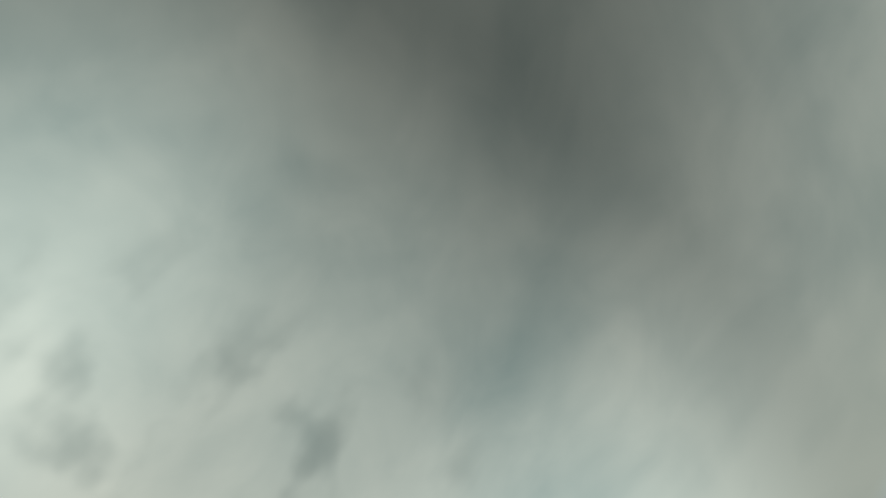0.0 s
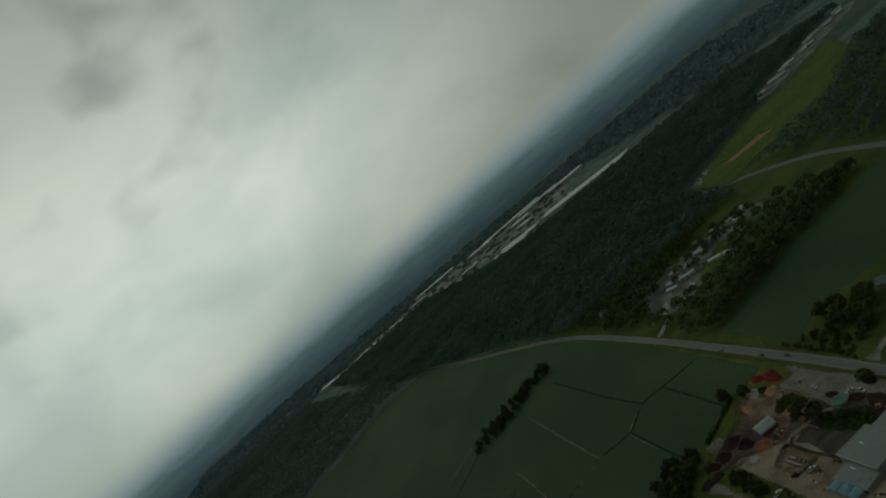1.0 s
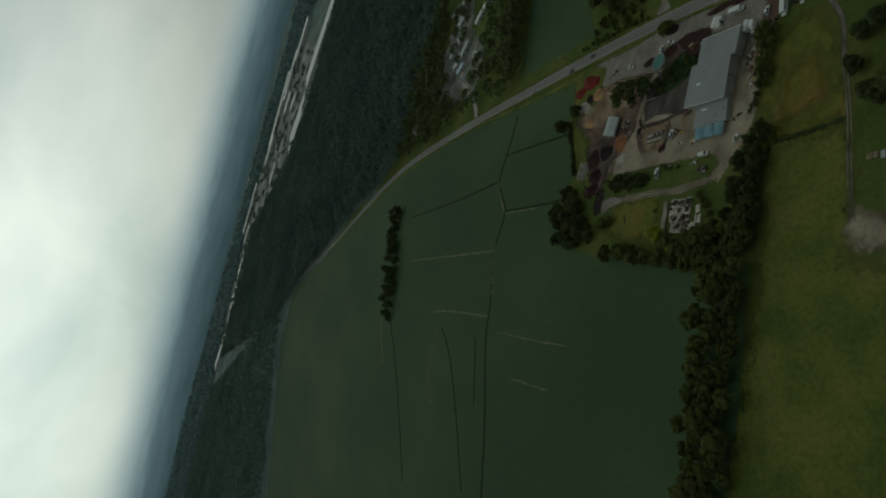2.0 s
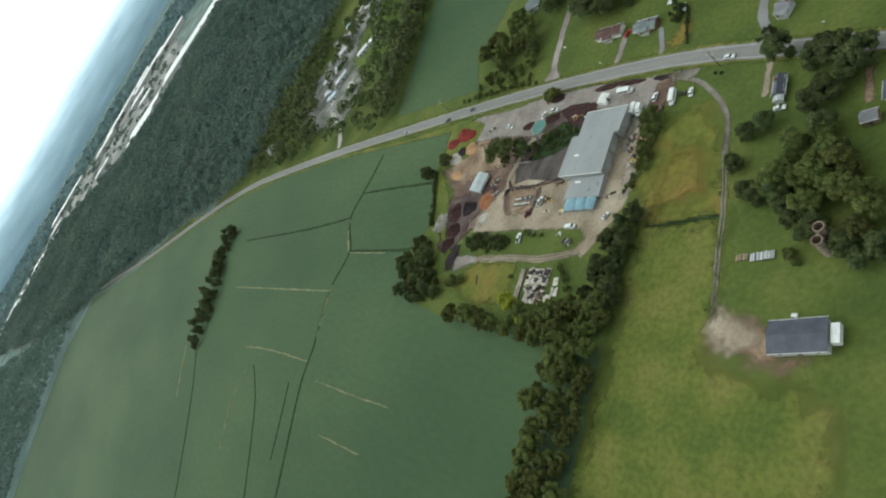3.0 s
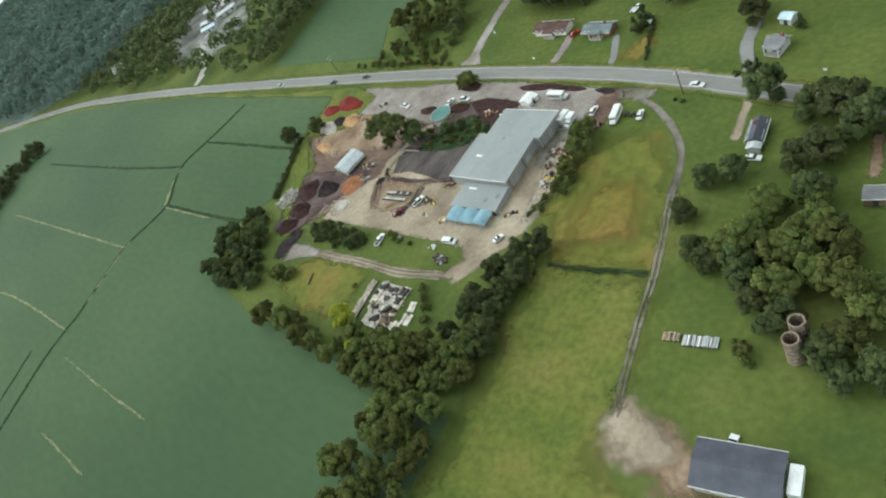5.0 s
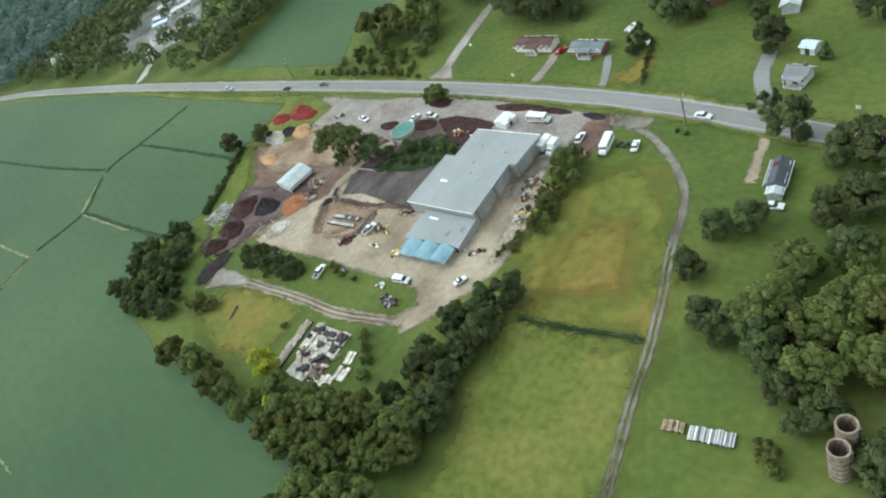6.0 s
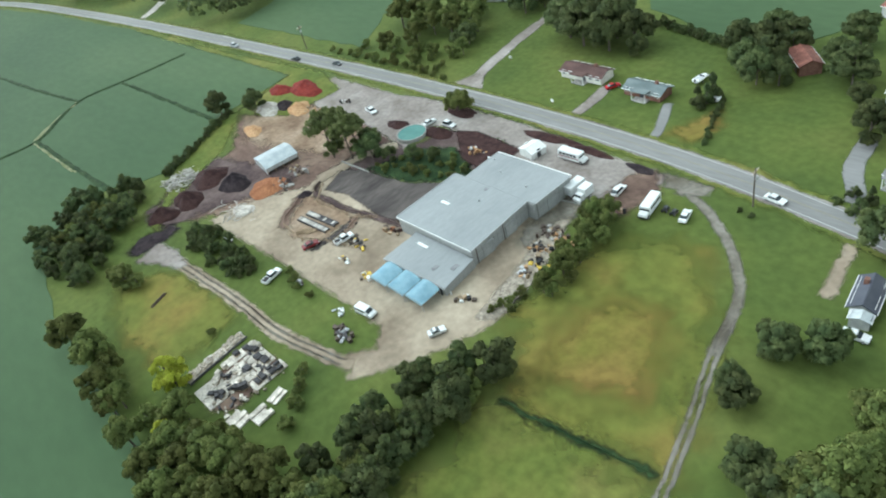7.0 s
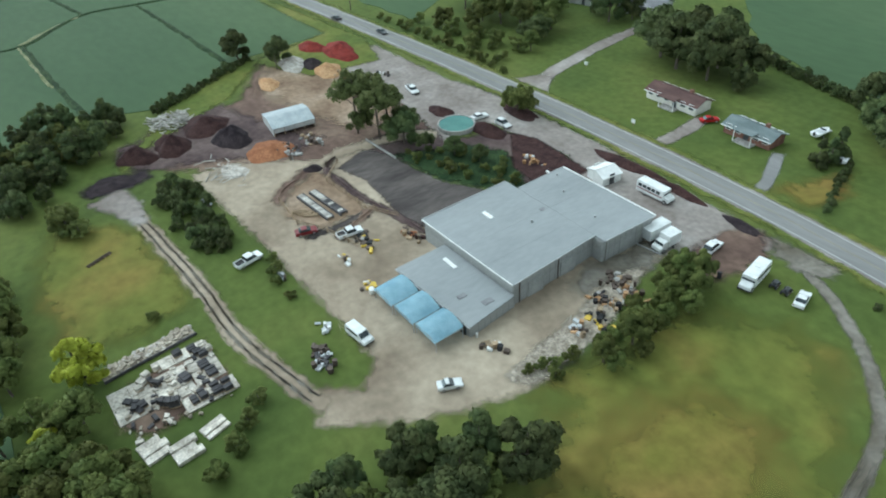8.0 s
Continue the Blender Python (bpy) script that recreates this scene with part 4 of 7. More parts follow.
sheet("hayfield", [(-545, 250), (-575, 309), (-615, 409), (-620, 480), (-650, 600), (-530, 520), (-430, 375), (-450, 304), (-440, 246)], 0.1, M["lawn_far"], "light green hayfield by the side road", "field", jag=3, step=20, fade=6.0)
sheet("far_pond", [(-540, 254), (-574, 302), (-560, 308), (-528, 262)], 0.16, M["water"], "small grey pond beside the hayfield", "pond", jag=2)
sheet("village_ground", [(-640, 470), (-690, 460), (-775, 700), (-760, 750), (-715, 740), (-665, 600)], 0.09, M["park_ground"], "pale grey ground of the village", "ground", jag=6, step=25, fade=8.0)
sheet("sand_patch", [(-521, 296.1), (-511, 344), (-487, 351), (-501, 299.8)], 0.16, M["sand"], "bare sandy patch in the hayfield", "ground", jag=4, fade=4.0)
sheet("clearing", [(-1233, 207.6), (-1419, 96.8), (-1886, -58), (-1846, -400), (-1909, -473), (-2072, -241.7), (-2110, 17.8), (-2051, 313), (-1723, 511), (-1269, 369)], 0.1, M["clearing"], "pale graded ground of a far industrial estate", "ground", jag=20, step=70, fade=22.0)
sheet("meadow", [(12.3, -3.1), (11.9, 11.3), (15.4, 21.8), (23.2, 27.2), (33, 22.6), (41, 8.4), (47.2, -12.6), (36.9, -14.8), (25.7, -17), (19.4, -10.9)], 0.05, M["meadow"], "uncut yellow-green meadow beside the dirt lane", "meadow", fade=4.5, cell=2.0)
sheet("meadow", [(-64.1, -48.4), (-62.4, -38.6), (-54.5, -35.1), (-34.9, -33.9), (-29.4, -41.1), (-35.2, -50.7), (-50.6, -52.3)], 0.05, M["meadow"], "uncut yellow-green meadow beside the track", "meadow", fade=3.0, cell=1.5)
sheet("meadow", [(25.3, -58.2), (19.6, -18.6), (35.9, -16.6), (48.3, -15.5), (53.4, -40.2), (56, -59.1), (90.6, -61.4), (110, -190), (36.1, -284.9)], 0.04, M["verge"], "rough grass paddock south of the meadow", "meadow", fade=5.0, cell=2.5)
sheet("dry_grass", [(20.5, -3), (20, 4), (24, 9), (31.5, 9), (36, 3), (37.5, -6), (30, -11), (24, -9)], 0.055, M["dry_patch"], "browned dry grass in the meadow", "meadow", fade=5.0, cell=2.0)
sheet("verge", [(-120.7, 33.6), (-161.9, 32.2), (-243.5, 28.6), (-243.9, 31.7), (-163.4, 34.5), (-109.4, 39.8), (-93.3, 35.3), (-95.7, 17.4), (-115.3, 9.4)], 0.12, M["verge"], "yellowish grass verge between field and road", "verge", jag=0.8, fade=1.0)
sheet("yard_grass", [(-75.8, -32.9), (-83.2, -31), (-94.2, -21.4), (-101.3, -17.6), (-112.6, -1.1), (-119.1, 9.5), (-113.6, 11.1), (-98.1, -3.1), (-85.1, -27.1)], 0.13, M["verge"], "rough light grass along the yard's edge", "verge", jag=0.8, fade=1.2)
sheet("yard", [(-68.8, -21.8), (-67.7, -13.6), (-62.2, -6.2), (-57, 0.9), (-56.7, 8.7), (-40.3, 5.4), (-28.4, 3.5), (-22.5, 1.6), (-12.7, 6.2), (-13.4, 26.5), (-0.5, 27.7), (3.4, 26.8), (4.3, 17.4), (8.2, 5.6), (10.3, -3.7), (9.4, -10.9), (5.9, -20.1), (-0.8, -30), (-5.5, -26.6), (-2.4, -23.1), (-5.6, -19.1), (-16.1, -19.2), (-27.6, -19.8), (-45.7, -20.5), (-58.6, -21.6)], 0.06, M["dirt"], "bare tan dirt of the work yard", "yard", fade=1.0)
sheet("soil_yard", [(-81.9, -30.9), (-87, -24.2), (-95.2, -17.6), (-94.5, -9.4), (-94.8, -1.6), (-114.7, 12.3), (-114.5, 23.8), (-102.5, 37.4), (-73.1, 34.7), (-62, 25.3), (-49.6, 22.3), (-44.6, 11.7), (-57, 8.7), (-56.1, -0), (-64.7, -13.6), (-73.3, -24.1)], 0.045, M["dark_soil"], "dark trampled soil between the mulch piles", "yard", jag=0.7, step=3, fade=1.6)
sheet("forecourt", [(-107.5, 29.3), (-102.9, 39.3), (-73.1, 40.5), (-54.1, 44), (-25.7, 43.9), (-1.8, 42.4), (12.2, 41.6), (12.2, 34.7), (7.3, 26.8), (0.1, 26), (-0.3, 31.1), (-20.4, 32.1), (-27.9, 36.5), (-41.6, 34.4), (-49.4, 33.9), (-48, 22.4), (-61.2, 24.6), (-78.1, 26.2), (-90.5, 25)], 0.075, M["gravel"], "grey gravel forecourt between road and workshop", "yard", jag=0.6, step=3, fade=1.0)
sheet("nursery_plot", [(-55.7, 8.6), (-50, 11.2), (-43, 11.8), (-36, 13.0), (-29.5, 16.5), (-23.3, 19.5), (-23, 3.5), (-31.4, 1.3), (-45.3, 2.7), (-52.7, 0.9)], 0.09, M["tilled"], "dark tilled soil of the fenced nursery plot", "plot", fade=0.5)
# green scrub whose colour is darkened for the propeller's smear over it
sheet("plot_grass", [(-50, 11.6), (-46.8, 18.5), (-43.5, 25), (-37, 28.8), (-30, 26.5), (-23.4, 22.5), (-23.4, 19.8), (-29.5, 17), (-36, 13.4), (-43, 12.2)], 0.085, M["ditch"], "green weeds on the nursery plot, darkened for propeller smear", "plot", fade=1.0)
sheet("plot_margin", [(-58.9, 12.9), (-54.7, 22.7), (-47.1, 23.4), (-45.6, 29.1), (-43.3, 33.9), (-36.2, 35.7), (-30.5, 29.9), (-23, 25.1), (-22.8, 20.6), (-33, 21.8), (-45.4, 16.2), (-46.4, 8.9), (-55.7, 8.7)], 0.065, M["mulch_soil"], "dark earth along the nursery plot", "ground", fade=1.2)
sheet("mulch_bed", [(-41.9, 34.3), (-36.9, 36.6), (-21.3, 35.4), (-21.2, 28.1), (-24.9, 25.2), (-31.3, 26), (-36.3, 29.9)], 0.11, M["brown_mulch"], "dark brown mulch spread beside the workshop", "mulch", jag=0.4, step=2, fade=0.5)
sheet("dirt_patch", [(5.4, 38.8), (9.4, 42), (13.2, 35.7), (12.3, 28.1), (8.4, 24.2), (5, 27.7)], 0.085, M["dark_soil"], "reddish bare earth beside the forecourt", "ground", jag=0.5, step=2, fade=1.4)
sheet("scrub_patch", [(3.5, 53.5), (10.9, 54.7), (11.5, 60.5), (8.1, 68.2), (6.4, 62.9), (4, 58.2)], 0.06, M["dry_patch"], "brownish weedy scrub beside the lawn", "verge", fade=2.0)
sheet("oil_stain", [(1.7, 9.6), (3.8, 16.6), (3, 25.1), (-0.9, 26.9), (-2.2, 18.4), (-0.8, 11.4)], 0.08, M["lane"], "dark oily dirt along the workshop wall", "yard", fade=2.2)
sheet("concrete_pad", [(7.0, -8), (5.4, -1), (4.4, 7), (2.6, 13), (2.2, 20), (4.2, 21), (6.4, 14.5), (9.2, 7), (10.0, 0), (10.2, -6.5)], 0.14, M["tan_stone"], "broken pale concrete pad along the hedge", "pad", jag=0.4, step=1.5, fade=0.7)
sheet("stone_apron", [(-70.9, -40.6), (-73, -33.8), (-65.4, -32.4), (-58.5, -33.2), (-58.5, -35.1), (-64.4, -37.2)], 0.10, M["gravel"], "pale stone apron at the end of the track", "pad", fade=0.9)
sheet("ash_ground", [(-76.9, -40.6), (-79.4, -34.8), (-76.9, -28), (-73.2, -28), (-72.1, -32.8), (-72.8, -39.7)], 0.095, M["black_mulch"], "dark ash spread at the end of the track", "ground", fade=1.3)
sheet("mulch_spread", [(-89, -31), (-78, -31), (-70.5, -14), (-63, -3), (-66, 4), (-78, -1), (-96, -6), (-94, -17)], 0.07, M["mulch_soil"], "dark mulch trodden in between the piles", "ground", fade=1.7)
sheet("pale_soil", [(-114.7, 12.9), (-113.8, 22.4), (-102.8, 26.5), (-87.2, 25.8), (-66.4, 22.3), (-62.3, 14.3), (-75, 7.4), (-94.2, 3.8)], 0.055, M["brown_dirt"], "pale sandy soil between the small piles", "ground", fade=3.0)
ribbon("yard_track", [(-55.5, -4.5), (-56.8, 0.9), (-57.4, 6.1), (-56.3, 12.1), (-54.4, 18.3), (-51.3, 23)], 3.2, 0.1, M["dirt"], "tan dirt track from the yard to the forecourt", "track", step=1.5, jag=0.4, fade=0.9)
sheet("timber_ground", [(-54.5, -3.6), (-50.5, -1.1), (-39.9, -0.8), (-36.5, -2.9), (-37.1, -11.1), (-44.5, -14.1), (-50.5, -9.9)], 0.075, M["brown_dirt"], "orange-tan earth under the timber stock", "ground", fade=1.3)
# soil-coloured ridge paints the shadow line along the rail fence
ribbon("earth_bank", [(-56.7, 2.6), (-53.9, -0.9), (-45.6, -1.1), (-39.5, -0.6), (-31.2, 1.1), (-24.4, 1.8)], 1.5, 0.1, M["mulch_soil"], "dark ridge painting the rail fence's shadow by the plot", "bank", step=1.5, jag=0.3, crown=0.35, fade=0.5)
sheet("lane_mouth", [(10.3, 42.2), (21.2, 42.3), (21.2, 39.1), (17.2, 37.6), (13.2, 38.8)], 0.078, M["lane"], "worn gravel mouth of the farm lane", "lane", fade=1.0)
ribbon("wheel_rut", [(-35.8, -14.3), (-35.7, -8.4), (-35.3, -2.4)], 1.8, 0.1, M["tilled"], "dark strip of soil across the yard", "rut", step=1.5, jag=0.3, fade=0.7)
sheet("drive_earth", [(56, -51.8), (54.5, -42.3), (61.4, -44.4), (72, -46.5), (74.1, -52.5), (82, -52.5), (80, -54.8), (72, -55.6), (63.6, -54.4)], 0.055, M["brown_dirt"], "brown worn earth round the barn", "drive", fade=3.2, cell=1.5)
sheet("drive_gravel", [(55, -50), (54.1, -42.2), (59.5, -43.9), (67.2, -45.4), (68.3, -49.9), (61.7, -53.6)], 0.065, M["dirt"], "tan gravel turning place before the barn", "drive", fade=2.6, cell=1.5)
ribbon("dirt_track", [(-62.5, -34.2), (-53.6, -33.6), (-35.8, -32.1), (-26.4, -32), (-17.9, -31.2), (-10.3, -29.6), (-2.5, -27.6)], 2.6, 0.08, M["dirt"], "rutted tan dirt track to the stone apron", "track", jag=0.3, step=1.5, fade=0.6)
for side in (-1, 1):
    ribbon("wheel_rut", [(-62.5, -34.2), (-53.6, -33.6), (-35.8, -32.1), (-26.4, -32), (-17.9, -31.2), (-10.3, -29.6), (-4.5, -28.2)], 0.32, 0.095, M["lane"], "darker worn wheel rut in the track", "rut", jag=0.15, step=1.5, fade=0.25, offset=side * 0.6)
LANE = [(15.2, 41.7), (18.2, 38.6), (23.2, 36), (29.7, 31), (34, 26.6), (37.6, 21.6), (40.1, 15), (41.7, 6.9), (44.8, -3), (47.7, -13.6), (50, -25.2), (52.6, -36.2), (55.3, -46.2)]
ribbon("farm_lane", LANE[:8], 1.7, 0.07, M["lane"], "narrow worn gravel farm lane through the grass", "lane", jag=0.12, step=1.5, fade=0.4)
for side in (-1, 1):
    ribbon("wheel_rut", LANE[6:], 0.55, 0.075, M["lane"], "worn gravel wheel track in the grass", "track", jag=0.12, step=1.5, fade=0.25, offset=side * 0.55)
ribbon("meadow_ditch", [(21.6, -17.7), (29.8, -17), (37.9, -15.6), (46.7, -14.1)], 1.0, 0.12, M["ditch"], "dark weedy ditch across the meadow", "ditch", jag=0.4, step=1.5, crown=0.2, fade=0.6)
ribbon("driveway", [(-55.9, 52.4), (-58.1, 60.2), (-60.5, 71.2), (-62.9, 85), (-64.1, 99.7), (-71, 108)], 3.6, 0.09, M["gravel"], "grey gravel driveway beside the lawn", "drive", jag=0.3, step=2, fade=0.4)
sheet("driveway_mouth", [(-61.3, 51.7), (-50.8, 52.3), (-55.8, 58.6), (-58.9, 58.5)], 0.095, M["gravel"], "flared grey mouth of the gravel driveway", "drive", jag=0.2, step=2, fade=0.5)
ribbon("driveway", [(-20, 48.7), (-19.9, 59.5), (-20.8, 67.0)], 3.0, 0.09, M["gravel"], "pale concrete driveway of the ranch house", "drive", jag=0.15, step=2, fade=0.4)
ribbon("driveway", [(3.3, 47.8), (1.8, 52), (-0.3, 58.5), (-3.4, 65.2)], 2.2, 0.09, M["asphalt"], "dark asphalt driveway of the brick house", "drive", jag=0.15, step=2, fade=0.3)
ribbon("driveway", [(44.6, 45.7), (41.7, 52.2), (38.5, 59.5), (37.2, 70.4)], 3.2, 0.09, M["asphalt"], "grey driveway beside the farmhouse lawn", "drive", jag=0.2, step=2, fade=0.3)
ribbon("driveway", [(46.8, 40.2), (47.7, 33.8), (48.8, 25.6)], 2.0, 0.09, M["dirt"], "narrow tan driveway beside the small house", "drive", jag=0.2, step=2, fade=0.5)
ribbon("driveway", [(75.5, 36), (77.2, 28.4), (79.2, 18.7)], 2.0, 0.09, M["brown_dirt"], "brown drive between the trees", "drive", jag=0.2, step=2, fade=0.5)
ribbon("farm_spur", [(-258.2, 36.7), (-262.2, 44.1), (-274.2, 55), (-298.1, 69.6), (-324, 96.7), (-348, 136.4), (-352, 192.5)], 5.0, 0.09, M["pale_stone"], "pale stone track into the mobile home park", "track", jag=0.8, step=5, fade=0.8)
sheet("park_ground", [(-278.7, 56.8), (-325, 58.6), (-379, 78.8), (-389, 106.5), (-359, 126.1), (-357, 170.1), (-328, 203.3), (-306, 192.8), (-320, 145.4), (-307, 116), (-278.4, 100.4), (-268, 76.8)], 0.08, M["park_ground"], "pale trampled ground of a mobile home park", "ground", fade=5.0)
sheet("park_lawn", [(-415, 93.4), (-501, 133.4), (-528, 183.9), (-492, 198.4), (-436, 149.2), (-397, 112.1)], 0.07, M["lawn_far"], "light green lawn beside the mobile home park", "ground", fade=5.0)
sheet("park_lawn", [(-300, 108.1), (-304, 153.4), (-314, 193.8), (-280.8, 177), (-252.8, 121), (-267.1, 98.7)], 0.07, M["lawn_far"], "green lawn among the park's trees", "ground", fade=4.0)
ribbon("side_road", [(-555, 217.3), (-461, 243.3), (-393, 257.3), (-314, 261.6), (-224.4, 249.6), (-161.7, 237.7), (-33.9, 272.7)], 7.0, 0.1, M["asphalt"], "grey side road behind the fields", "road", step=8)
ribbon("road_shoulder", ROAD, 8.6, 0.11, M["verge"], "worn grassy shoulders beside the country road", "shoulder", jag=0.5, fade=0.8)
ribbon("road_edge", ROAD, 6.2, 0.15, M["gravel"], "pale gravel edge beside the asphalt", "shoulder", jag=0.25, fade=0.35)
ribbon("road", ROAD, 5.5, 0.19, M["asphalt"], "worn grey two-lane asphalt country road", "road", crown=0.06)
for side in (-1, 1):
    ribbon("edge_line", ROAD[7:18], 0.16, 0.21, M["line_white"], "faded white edge line on the road", "line", offset=side * 2.35)
    ribbon("centre_line", ROAD[7:18], 0.09, 0.262, M["line_yellow"], "faded double yellow centre line", "line", offset=side * 0.13)

# field ditches and their dry banks
MAIN_DITCH = [(-186, 26), (-188, 10), (-190, 0), (-192, -14), (-184, -25), (-174, -35), (-175, -47), (-177, -59), (-172, -76), (-166, -92), (-164, -104), (-160, -116), (-150, -136), (-138, -160), (-122, -200)]
DITCHES = [(MAIN_DITCH, 1.8, "ditch"), ([(-191, -15), (-228, -21), (-268, -26), (-355, -35)], 1.5, "ditch"), ([(-188, 1), (-153, 3), (-114, 4.6)], 1.4, "ditch"),
           ([(-174, -35.5), (-141, -34), (-112, -32)], 1.5, "ditch"), ([(-232, -114), (-206, -132), (-176, -164), (-150, -196)], 0.7, "ditch"), ([(-350, -124), (-315, -150), (-276, -186), (-240, -222)], 0.8, "ditch"), ([(-176, -113), (-168, -129), (-158, -150)], 0.5, "ditch")]
BANKS = [([(-177, -60), (-215, -63), (-240, -65), (-330, -72)], 0.9), ([(-164, -99), (-205, -101), (-240, -104), (-258, -107)], 0.8), ([(-148, -106), (-108, -104.5), (-76, -102.5)], 0.5),
         ([(-122, -127), (-104, -126), (-84, -125)], 0.6), ([(-377, -126), (-360, -143), (-342, -160)], 1.5), ([(-173, -36.6), (-150, -35.6), (-134, -34.6)], 0.7), ([(-192, -15), (-184, -26), (-175, -36)], 1.6), ([(-177, -56), (-173, -72), (-168, -86)], 1.2), ([(-240, -116), (-240, -139), (-224, -164)], 0.9)]
for line, w, m in DITCHES:
    ribbon("field_ditch", line, w, 0.16, M[m], "dark weedy drainage ditch across the crop", "ditch", jag=0.35, step=2, crown=0.25)
for line, w in BANKS:
    ribbon("ditch_bank", line, w, 0.20, M["dry_bank"], "pale dry grass bank along a field ditch", "bank", jag=0.3, step=2, crown=0.15)

# ---- workshop ----
VIEW_FIT = Matrix.Translation((-0.4, 0.75, 0)) @ Matrix.Diagonal((1.0, 0.90, 0.86, 1))  # shift and squash that fit the workshop and its awnings to the camera's view
ws = thing("workshop", VIEW_FIT, "long low grey metal workshop with a flat roof and lean-to wing", "building")


PANELS = {}


def wall_run(x0, y0, x1, y1, h, th, name="wall", mat="wall_grey"):
    """An upright wall 0.25 m thick between two corners."""
    d = Vector((x1 - x0, y1 - y0, 0))
    m = Matrix.Translation((x0, y0, 0)) @ Matrix.Rotation(math.atan2(d.y, d.x), 4, "Z")
    bm = bmesh.new()
    box(bm, 0, d.length, -0.125, 0.125, -0.3, h, m=m)
    n = int((d.length - 0.2) / 1.2)
    for i in range(n):
        key = (round(h, 2), mat)
        if key not in PANELS:
            PANELS[key] = bm_obj("wall_panel", one_box(-0.57, 0.57, -0.165, 0.165, 0.1, h - 0.15, bevel=0.02), M[mat], th)
            panel = PANELS[key]
        else:
            panel = new("wall_panel", PANELS[key].data)
            panel.parent = th
        panel.matrix_basis = m @ Matrix.Translation((0.1 + (i + 0.5) * (d.length - 0.2) / n, 0, 0))
    return part(name, bm, M[mat], th)


def roof_slab(name, outline, z, th, mat, thick=0.25, fall=(0, 0, 0)):
    bm = bmesh.new()
    a = [bm.verts.new((x, y, z + fall[0] * x + fall[1] * y)) for x, y in outline]
    b = [bm.verts.new((v.co.x, v.co.y, v.co.z + thick)) for v in a]
    bm.faces.new(a)
    bm.faces.new(b)
    for i in range(len(a)):
        bm.faces.new((a[i], a[(i + 1) % len(a)], b[(i + 1) % len(a)], b[i]))
    bmesh.ops.recalc_face_normals(bm, faces=bm.faces)
    return part(name, bm, M[mat], th)


SOUTH = [(-22.6, 0.2), (-2.2, 0.9), (-3.2, 19.0), (-22.9, 19.0)]
NORTH = [(-19.8, 19.0), (-1.2, 19.0), (-0.9, 30.4), (-20.0, 30.0)]
WING = [(-17.0, -9.5), (-0.9, -8.5), (-1.9, 0.74), (-17.0, 0.22)]
for outline, h in ((SOUTH, 4.4), (NORTH, 4.4), (WING, 2.4)):
    for (ax, ay), (bx, by) in zip(outline, outline[1:] + outline[:1]):
        wall_run(ax, ay, bx, by, h, ws)
roof_slab("main_roof", [(-23.0, -0.1), (-1.9, 0.55), (-2.9, 18.99), (-23.2, 18.99)], 4.4, ws, "roof_grey", fall=(0.006, 0.0))
roof_slab("north_roof", [(-20.1, 19.0), (-0.9, 19.0), (-0.6, 30.7), (-20.3, 30.3)], 4.42, ws, "roof_grey", fall=(0.006, 0.0))
roof_slab("wing_roof", [(-17.3, -9.8), (-0.6, -8.8), (-1.6, 0.5), (-17.3, -0.02)], 2.4, ws, "roof_grey", fall=(0.0, 0.02))


def edge_trim(x0, y0, z0, x1, y1, z1, w=0.22, h=0.35, mat="trim_white", name="roof_trim"):
    a, b = Vector((x0, y0, z0)), Vector((x1, y1, z1))
    bm = bmesh.new()
    box(bm, -(b - a).length / 2, (b - a).length / 2, -w / 2, w / 2, -h / 2, h / 2, 0.03, Matrix.Translation((a + b) / 2) @ (b - a).to_track_quat("X", "Z").to_matrix().to_4x4())
    return part(name, bm, M[mat], ws)


edge_trim(-23.05, -0.2, 4.48, -1.85, 0.45, 4.62, 0.14, 0.24)
edge_trim(-1.78, 0.65, 4.66, -2.78, 18.9, 4.64, 0.16, 0.26, "steel")
edge_trim(-20.3, 30.42, 4.6, -0.6, 30.82, 4.74, 0.16, 0.28)
edge_trim(-0.78, 19.1, 4.7, -0.5, 30.6, 4.7, 0.16, 0.26, "steel")
edge_trim(-23.1, 0.1, 4.48, -23.3, 18.9, 4.48, 0.16, 0.26, "steel")
edge_trim(-17.35, -9.88, 2.25, -0.55, -8.88, 2.27, 0.16, 0.24, "steel")
edge_trim(-20.2, 19.15, 4.5, -20.4, 30.2, 4.5, 0.16, 0.26, "steel")
for i in range(1, 4):
    x = -23 + i * 5.1
    part("roof_seam", one_box(x - 0.05, x + 0.05, 0.6, 18.8, 4.62 + 0.006 * x, 4.668 + 0.006 * x, bevel=0.01), M["roof_grey"], ws)
for i in range(1, 5):
    x = -20.4 + i * 3.9
    part("roof_seam", one_box(x - 0.05, x + 0.05, 19.2, 30.2, 4.64 + 0.006 * x, 4.688 + 0.006 * x, bevel=0.01), M["roof_grey"], ws)
part("skylight", one_box(-18.4, -16.2, 9.0, 9.8, 4.5, 4.66, bevel=0.03), M["trim_white"], ws, "white plastic roof light")
part("skylight", one_box(-14.6, -11.7, -2.6, -1.9, 2.5, 2.7, bevel=0.03), M["trim_white"], ws, "white plastic roof light")
part("roof_patch", one_box(-3.6, -2.6, -4.2, -2.4, 2.45, 2.665, bevel=0.01), M["roof_shingle"], ws, "dark tar patch on the wing roof")
part("roof_patch", one_box(-6.6, -5.8, -6.4, -4.9, 2.4, 2.63, bevel=0.01), M["roof_shingle"], ws, "dark tar patch on the wing roof")
